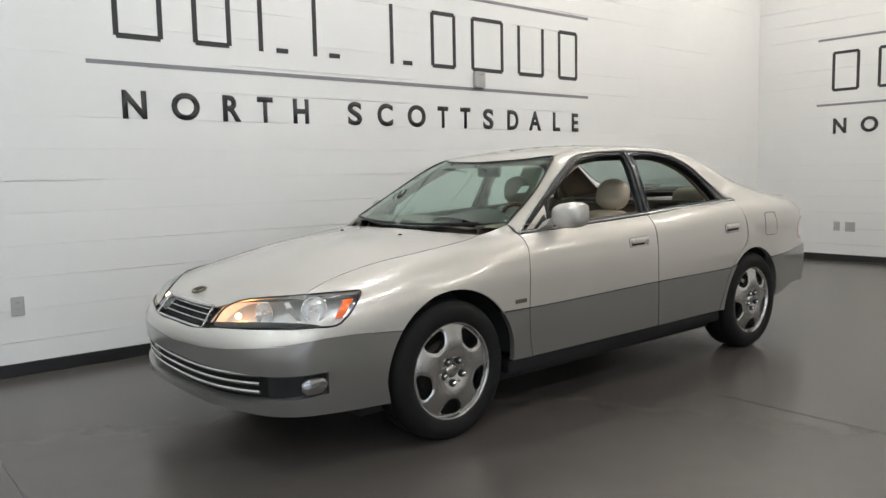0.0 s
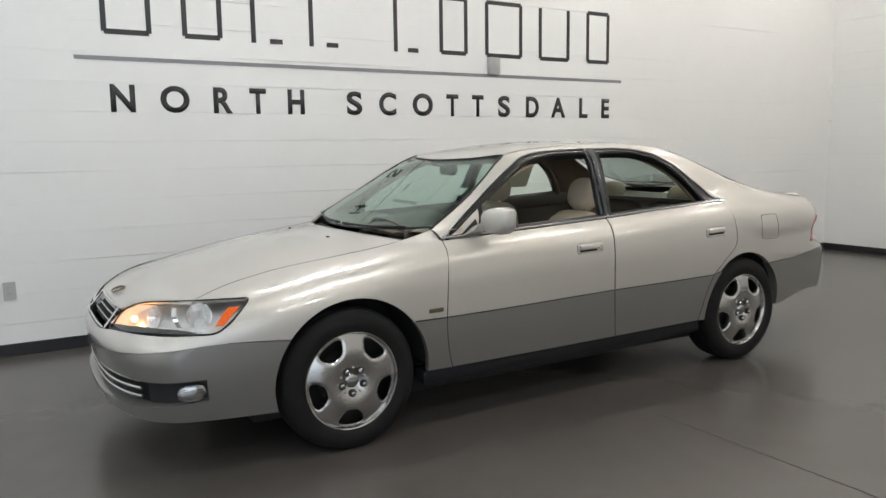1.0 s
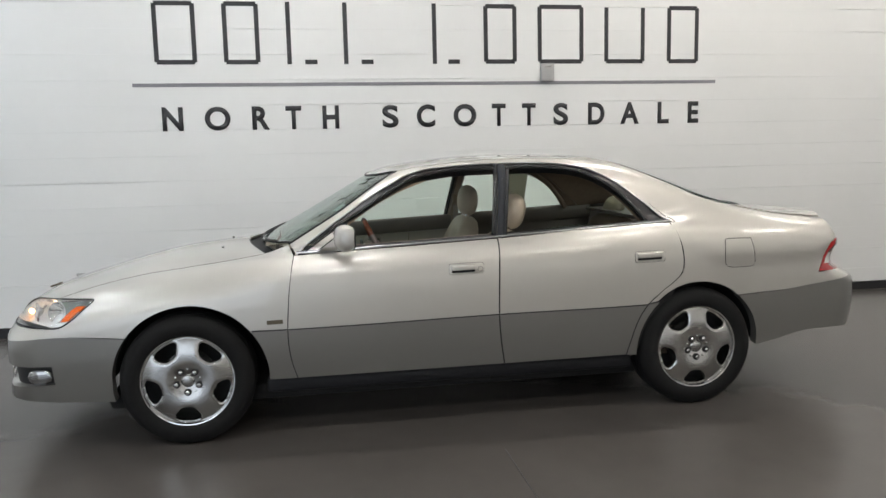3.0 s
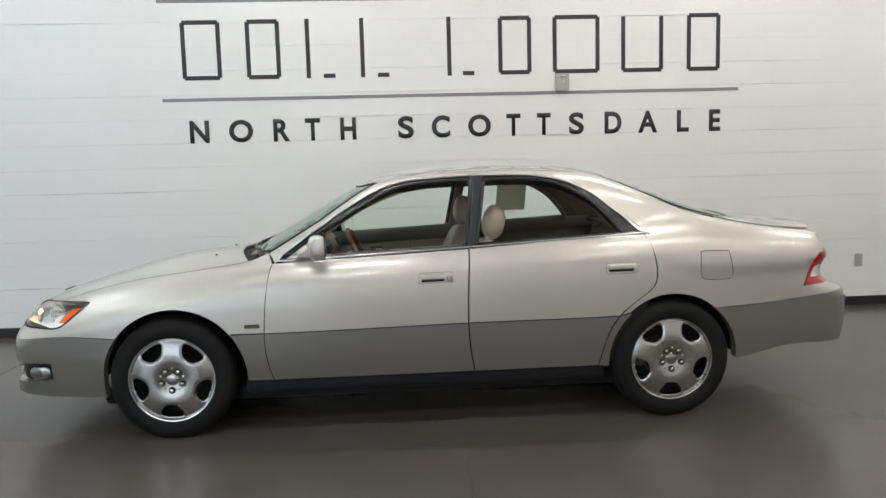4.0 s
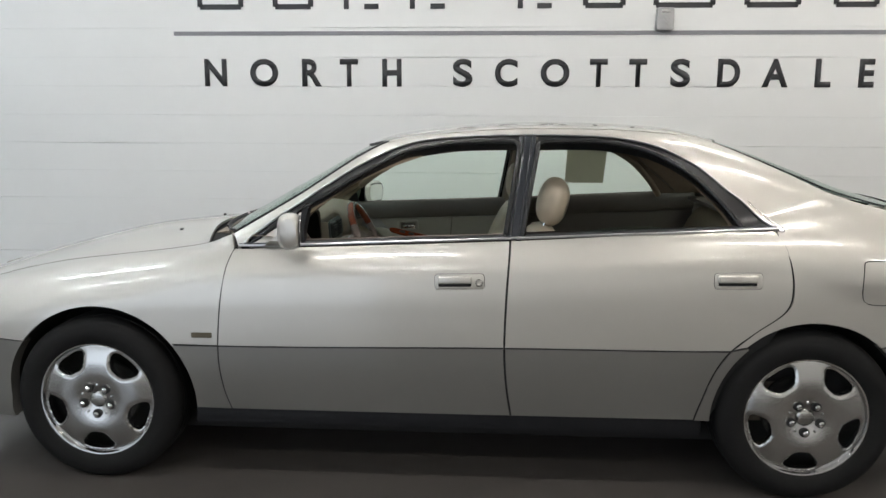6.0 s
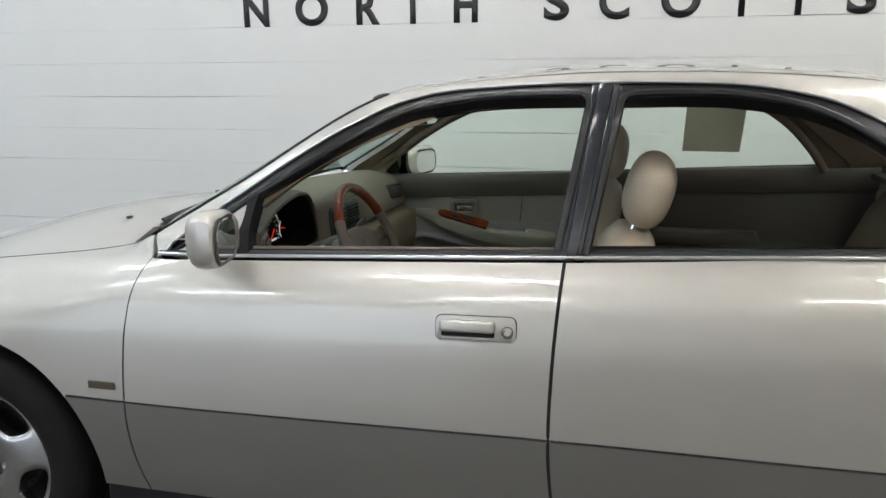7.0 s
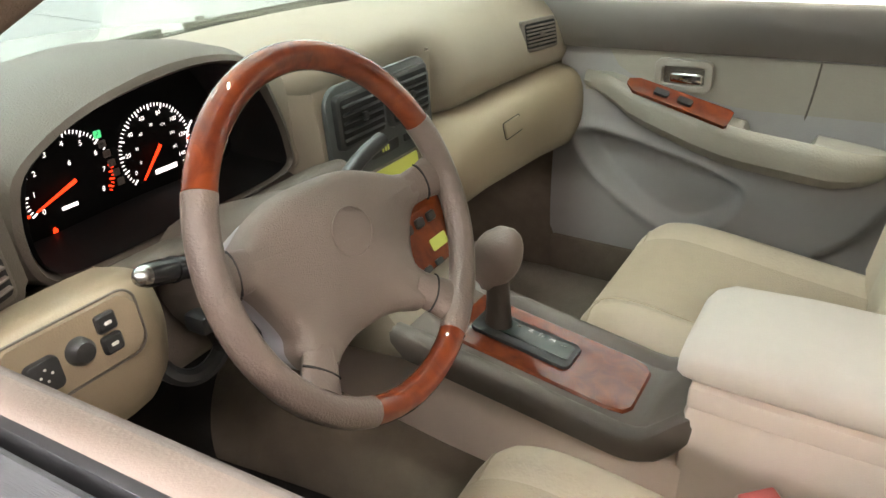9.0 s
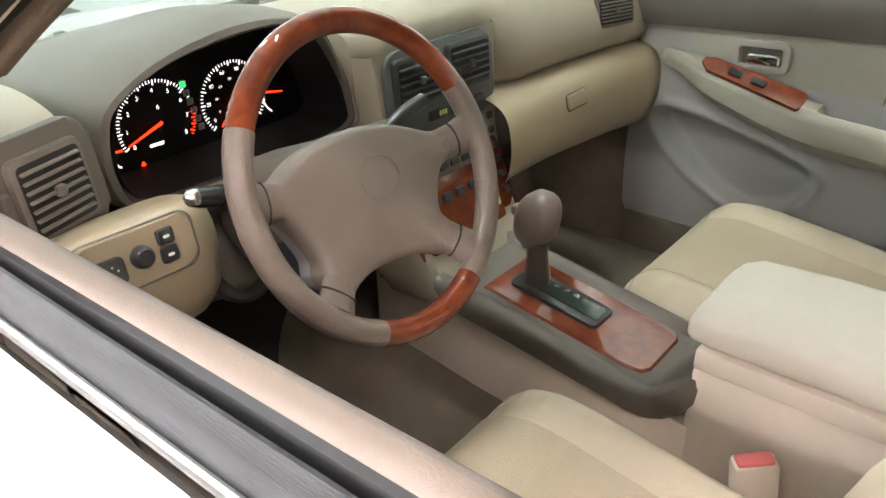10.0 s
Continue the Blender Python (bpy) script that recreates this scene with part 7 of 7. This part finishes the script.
def door_trim(s):
    def skin_of(profile, xs, name, mat, parent, label):
        rings = [[(x, q[0] * s, q[1] + dz) for q in spline(profile(x), 3)] for x, dz in xs]
        return part(name, loft(rings, False, False), mat, parent, label)
    rise = 0.046
    xs = [(x, rise * (x + 0.6) * 0.9 - 0.012) for x in steps(-0.62, 0.26, 10)]
    top = skin_of(trim_profile, xs, "door_trim", DOOR_TOP, car, "slate taupe padded upper door trim")
    # top face in the lighter colour that stands for light from above
    skin_of(lambda x: [(0.725, 0.930), (0.724, 0.944), (0.720, 0.9495), (0.712, 0.951), (0.701, 0.9490)], xs, "sill_cap", SILL_CAP, top, "sill cap along the window, lightened as lit from above")

    def mid(x):
        return [(0.700, 0.852), (0.716, 0.846), (0.718, 0.82), (0.718, 0.70), (0.716, 0.60), (0.712, 0.48), (0.715, 0.36), (0.74, 0.29)]
    # lower panel with its hollow pocket, bowed out towards the room, turned in along its curved lower edge
    loop = np.array(spline([(-0.500, 0.645), (-0.485, 0.664), (-0.440, 0.664), (-0.345, 0.645), (-0.225, 0.613), (-0.150, 0.583), (-0.136, 0.556), (-0.158, 0.512), (-0.205, 0.478), (-0.275, 0.468), (-0.366, 0.514), (-0.452, 0.580)], 6, True))
    nxt = np.roll(loop, -1, 0)
    foot = curve((-0.56, 0.36), (-0.25, 0.375), (-0.08, 0.405), (0.02, 0.445), (0.09, 0.51), (0.15, 0.62), (0.20, 0.74), (0.26, 0.80))
    gx, gz = np.meshgrid(np.linspace(-0.56, 0.26, 92), np.linspace(0.30, 0.848, 66), indexing="ij")
    P = np.stack([gx.ravel(), gz.ravel()], 1)
    ab = nxt - loop
    rel = P[:, None] - loop[None]
    k = np.clip((rel * ab).sum(2) / (ab * ab).sum(1), 0, 1)
    dist = np.linalg.norm(rel - k[..., None] * ab, axis=2).min(1)
    over = ((loop[None, :, 1] > P[:, None, 1]) != (nxt[None, :, 1] > P[:, None, 1]))
    hits = over & (P[:, None, 0] < loop[None, :, 0] + (P[:, None, 1] - loop[None, :, 1]) * ab[None, :, 0] / np.where(np.abs(ab[None, :, 1]) < 1e-9, 1e-9, ab[None, :, 1]))
    inside = hits.sum(1) % 2 == 1
    sd = np.where(inside, dist, -dist)
    sink = np.clip((sd + 0.004) / 0.022, 0, 1)
    sink = sink * sink * (3 - 2 * sink)
    deeper = 0.032 + 0.020 * np.clip((P[:, 1] - 0.52 + 0.3 * (-P[:, 0] - 0.30)) / 0.12, 0, 1)
    rim = 0.010 * np.exp(-((sd + 0.012) / 0.010) ** 2)
    bow = 0.020 * np.clip(1 - ((P[:, 1] - 0.56) / 0.20) ** 2, 0, 1)
    turn_in = np.clip((foot(P[:, 0]) - P[:, 1]) / 0.03 + 0.35, 0, 1)
    y = 0.717 - bow - rim + sink * deeper + 0.045 * turn_in ** 2
    nx, nz = gx.shape
    V = [(a, b * s, c + rise * (a + 0.6) * 0.9 - 0.012) for (a, c), b in zip(P, y)]
    F = [(i * nz + m, (i + 1) * nz + m, (i + 1) * nz + m + 1, i * nz + m + 1) for i in range(nx - 1) for m in range(nz - 1)]
    mesh_part("door_panel", V, F if s < 0 else [f[::-1] for f in F], DOOR_GREY, top, "cool grey door panel with a hollow pocket")
    part("sill_trim", block((0.86, 0.05, 0.10), (-0.13, 0.725 * s, 0.335), 0.015, 2), SHADE_CARPET, car, "trim along the door sill, browned for shade")
    field = [(-0.452, 0.842), (-0.30, 0.848), (0.0, 0.858), (0.24, 0.866), (0.24, 0.78), (0.12, 0.742), (-0.05, 0.745), (-0.20, 0.752), (-0.33, 0.778), (-0.395, 0.790), (-0.428, 0.808)]
    part("door_field", prism([(x, z) for x, z in field], 0.004, 0, Matrix(((1, 0, 0, 0), (0, 0, s, 0.7135 * s), (0, 1, 0, 0), (0, 0, 0, 1)))), FIELD, top, "cream upholstered door field")
    # armrest with a grip hollow behind the switches
    rings = []
    arm = curve((-0.50, 0.79), (-0.44, 0.792), (-0.385, 0.778), (-0.30, 0.758), (-0.18, 0.731), (-0.05, 0.722), (0.05, 0.714), (0.10, 0.708), (0.125, 0.70))
    arm_out = curve((-0.50, 0.012), (-0.44, 0.045), (-0.385, 0.066), (-0.30, 0.074), (-0.18, 0.082), (-0.05, 0.090), (0.05, 0.088), (0.09, 0.07), (0.11, 0.045), (0.125, 0.02))
    arm_deep = curve((-0.50, 0.04), (-0.44, 0.055), (-0.385, 0.07), (-0.30, 0.08), (-0.18, 0.085), (-0.05, 0.085), (0.05, 0.075), (0.10, 0.055), (0.125, 0.035))
    for x in (-0.50, -0.47, -0.44, -0.41, -0.385, -0.34, -0.30, -0.24, -0.18, -0.152, -0.146, -0.138, -0.11, -0.08, -0.05, -0.032, -0.024, -0.018, 0.02, 0.05, 0.075, 0.09, 0.10, 0.11, 0.118, 0.125):
        zt, thick = float(arm(x)), float(arm_deep(x))
        yi, yo = 0.716, 0.716 - float(arm_out(x))
        cup = 0.030 * min(1, max(0, min((x + 0.150) / 0.012, (-0.020 - x) / 0.012)))
        lip = max(yo + 0.024, 0.640)
        rings.append([(x, yi * s, zt - cup), (x, max(lip + 0.012, 0.660) * s, zt - cup), (x, lip * s, zt - cup * 0.35), (x, (yo + 0.016) * s, zt + 0.001), (x, (yo + 0.006) * s, zt - 0.006), (x, yo * s, zt - 0.02),
                      (x, (yo + 0.004) * s, zt - thick * 0.7), (x, (yo + 0.03) * s, zt - thick), (x, yi * s, zt - thick - 0.012)])
    part("armrest", loft(rings, True), FIELD, top, "cream padded door armrest with a grip hollow")
    # wood switch strip on the armrest
    a, b = Vector((-0.392, 0.662 * s, 0.7835)), Vector((-0.178, 0.655 * s, 0.7345))
    d = (b - a).normalized()
    m = basis(a, d, Vector((0, 0.85 * s, 0.5)) if s > 0 else Vector((0, 0.85 * s, 0.5)))
    L = (b - a).length
    up_sign = 1 if (m.to_3x3() @ Vector((0, 0, 1))).z > 0 else -1
    strip = [(0.0, 0.0), (0.02, -0.016), (L - 0.004, -0.020), (L, -0.014), (L, 0.022), (L - 0.01, 0.026), (0.02, 0.022), (0.0, 0.012)]
    wood = part("switch_strip", prism(strip, 0.008 * up_sign, 0, m), WOOD, top, "lacquered burl wood switch strip")
    for t in (0.075, 0.125):
        part("window_switch", prism(rounded(0.030, 0.016, 0.004, 3), 0.012 * up_sign, 0.0, m @ Matrix.Translation((t, 0.002, 0.002 * up_sign))), PLASTIC, wood, "black window switch")
    # inner door handle in its bezel
    m = basis((-0.290, 0.7165 * s, 0.803), (s, 0, 0.03 * s), (0, 0, 1))
    bez = part("handle_bezel", plate_with_holes(rounded(0.112, 0.060, 0.014, 4), [rounded(0.092, 0.042, 0.009, 4)], 0.008, 0.003), DOORTRIM, top, "pale handle bezel")
    bez.matrix_basis = m @ Matrix.Translation((0, 0, 0.006))
    part("handle_cup", prism(rounded(0.082, 0.044, 0.008, 4), 0.001, 0, m @ Matrix.Translation((0, 0, 0.002))), TAUPE, bez).matrix_parent_inverse = bez.matrix_basis.inverted()
    part("inner_handle", prism(rounded(0.068, 0.024, 0.008, 4), 0.010, 0.004, m @ Matrix.Translation((0.006 * s, -0.006, 0.004)), seg=3), CHROME, bez, "chrome inner door handle").matrix_parent_inverse = bez.matrix_basis.inverted()
    # seam in the upholstered field
    part("trim_seam", sweep(spline([(-0.040, 0.7145 * s, 0.855), (-0.044, 0.7138 * s, 0.79), (-0.050, 0.7138 * s, 0.735)], 5), 0.0022, 5), TAUPE, top, "stitched seam")
    # rear door: plainer
    xs2 = [(x, rise * (x + 0.6) * 0.9 - 0.008) for x in steps(0.30, 1.30, 9)]
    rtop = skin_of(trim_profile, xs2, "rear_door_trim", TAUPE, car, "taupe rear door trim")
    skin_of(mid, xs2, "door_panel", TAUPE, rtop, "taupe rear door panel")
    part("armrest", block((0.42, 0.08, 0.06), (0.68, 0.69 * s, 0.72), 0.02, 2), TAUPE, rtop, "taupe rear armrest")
    # inner pillar covers
    for (x0, x1), mat in (((0.235, 0.300), BEIGE),):
        rings = []
        for z, yo in ((0.28, 0.735), (0.60, 0.735), (0.95, 0.725), (1.10, 0.665), (1.22, 0.605), (1.33, 0.545)):
            lean = max(z - 0.95, 0) * 0.17
            rings.append([(x0 + lean, yo * s, z), (x0 + 0.01 + lean, (yo - 0.025) * s, z), (x1 - 0.01 + lean * 0.8, (yo - 0.025) * s, z), (x1 + lean * 0.8, yo * s, z)])
        pil = part("pillar_cover", loft(rings, False, False), mat, car, "beige door pillar cover")
        part("seat_belt", sweep([(0.29, 0.66 * s, 1.08), (0.30, 0.70 * s, 0.80), (0.28, 0.70 * s, 0.42)], 0.020, 6, flat=0.12), DOORTRIM, pil, "beige seat belt webbing")
        part("belt_guide", block((0.05, 0.03, 0.075), (0.29, 0.648 * s, 1.09), 0.01), BEIGE_LIGHT, pil, "beige belt guide")


for s in (1, -1):
    door_trim(s)

# linings of pillars and roof
a_pillar = outline_of("tilt", [[(q[0] + 0.01, q[1] + 0.01, q[2]) for q in rail], [rail[-1], (-0.10, -0.575, 1.285)], [(-0.10, -0.585, 1.275), (-0.25, -0.62, 1.22), (-0.42, -0.66, 1.13), (-0.60, -0.71, 1.0), (-0.68, -0.74, 0.94)], [(-0.68, -0.74, 0.94), (-0.79, -0.70, 0.952)]], 4)
panel("pillar_lining", "tilt", [a_pillar], BEIGE_LIGHT, car, "beige windscreen pillar lining", deep=0.030, rim=False, step=0.05)
c_pillar = outline_of("tilt", [[(0.80, -0.585, 1.285), (0.96, -0.63, 1.205), (1.06, -0.68, 1.10), (1.12, -0.74, 1.01)], [(1.12, -0.74, 1.01), (1.60, -0.65, 1.02)], [(1.60, -0.65, 1.02), (1.45, -0.60, 1.10), (1.24, -0.56, 1.22), (1.03, -0.51, 1.33)], [(1.03, -0.51, 1.33), (0.80, -0.52, 1.34)], [(0.80, -0.52, 1.34), (0.80, -0.585, 1.285)]], 4)
panel("pillar_lining", "tilt", [c_pillar], BROWN_TRIM, car, "brown rear pillar lining", deep=0.030, rim=False, step=0.05)
rail_in = outline_of("tilt", [[(-0.12, -0.58, 1.28), (0.08, -0.57, 1.305), (0.35, -0.565, 1.315), (0.60, -0.565, 1.31), (0.82, -0.58, 1.285)], [(0.82, -0.58, 1.285), (0.82, -0.50, 1.35)], [(0.82, -0.50, 1.35), (0.35, -0.49, 1.37), (-0.12, -0.50, 1.33)], [(-0.12, -0.50, 1.33), (-0.12, -0.58, 1.28)]], 4)
panel("rail_lining", "tilt", [rail_in], HEADLINER, car, "beige roof rail lining", deep=0.030, rim=False, step=0.05)
head = outline_of("top", [[(-0.245, -0.525, 0), (-0.32, -0.35, 0), (-0.37, 0, 0), (-0.32, 0.35, 0), (-0.245, 0.525, 0)], [(-0.245, 0.525, 0), (0.4, 0.535, 0), (1.03, 0.515, 0)], [(1.03, 0.515, 0), (1.10, 0, 0), (1.03, -0.515, 0)], [(1.03, -0.515, 0), (0.4, -0.535, 0), (-0.245, -0.525, 0)]], 5)
panel("headliner", "top", [head], HEADLINER, car, "beige cloth headliner", deep=0.035, rim=False, sides="L", step=0.08)
for s in (1, -1):
    part("sun_visor", block((0.16, 0.34, 0.016), (-0.19, 0.27 * s, 1.284), 0.007, 2, turn=(0, 14, 0)), HEADLINER, car, "beige sun visor")
    corner = [(-0.685, 0.742 * s, 0.925), (-0.575, 0.742 * s, 0.930), (-0.585, 0.722 * s, 0.995)]
    bm = bmesh.new()
    lo = [bm.verts.new(q) for q in corner]
    hi = [bm.verts.new((q[0], q[1] - 0.022 * s, q[2])) for q in corner]
    bm.faces.new(lo)
    bm.faces.new(hi)
    for i in range(3):
        bm.faces.new((lo[i], lo[(i + 1) % 3], hi[(i + 1) % 3], hi[i]))
    part("mirror_sail", bm, PLASTIC, car, "black mirror corner cover", False)
rv = part("rear_view_mirror", block((0.035, 0.24, 0.068), (-0.300, 0.0, 1.226), 0.015, 3, turn=(0, 8, -12)), TAUPE, car, "taupe rear-view mirror")
part("mirror_glass", block((0.003, 0.220, 0.052), (-0.2815, 0.004, 1.2235), 0.001, 1, turn=(0, 8, -12)), MIRROR, rv, "mirror glass")
part("mirror_stem", sweep([(-0.315, 0, 1.230), (-0.36, 0, 1.252), (-0.412, 0, 1.258)], 0.008, 8), PLASTIC, rv)
# papers on the glass
q, n = laid("side", [(0.585, 1.06), (0.795, 1.06), (0.795, 1.255), (0.585, 1.255)], 0.030)
bm = bmesh.new()
f = [bm.verts.new((p[0], -p[1], p[2])) for p in q]
g = [bm.verts.new((p[0], -p[1] - 0.002, p[2])) for p in q]
bm.faces.new(f)
bm.faces.new(g[::-1])
for i in range(4):
    bm.faces.new((f[i], f[(i + 1) % 4], g[(i + 1) % 4], g[i]))
window_sheet = part("window_sheet", bm, PAPER, car, "grey paper sheet on the rear window", False)
q, n = laid("top", [(-0.60, -0.535), (-0.58, -0.580), (-0.525, -0.562), (-0.545, -0.517)], 0.012)
bm = bmesh.new()
f = [bm.verts.new(tuple(p)) for p in q]
g = [bm.verts.new(tuple(p - k * 0.001)) for p, k in zip(q, n)]
bm.faces.new(f)
bm.faces.new(g[::-1])
for i in range(4):
    bm.faces.new((f[i], f[(i + 1) % 4], g[(i + 1) % 4], g[i]))
part("inspection_sticker", bm, WHITE_PLASTIC, car, "pale sticker inside the windscreen", False)
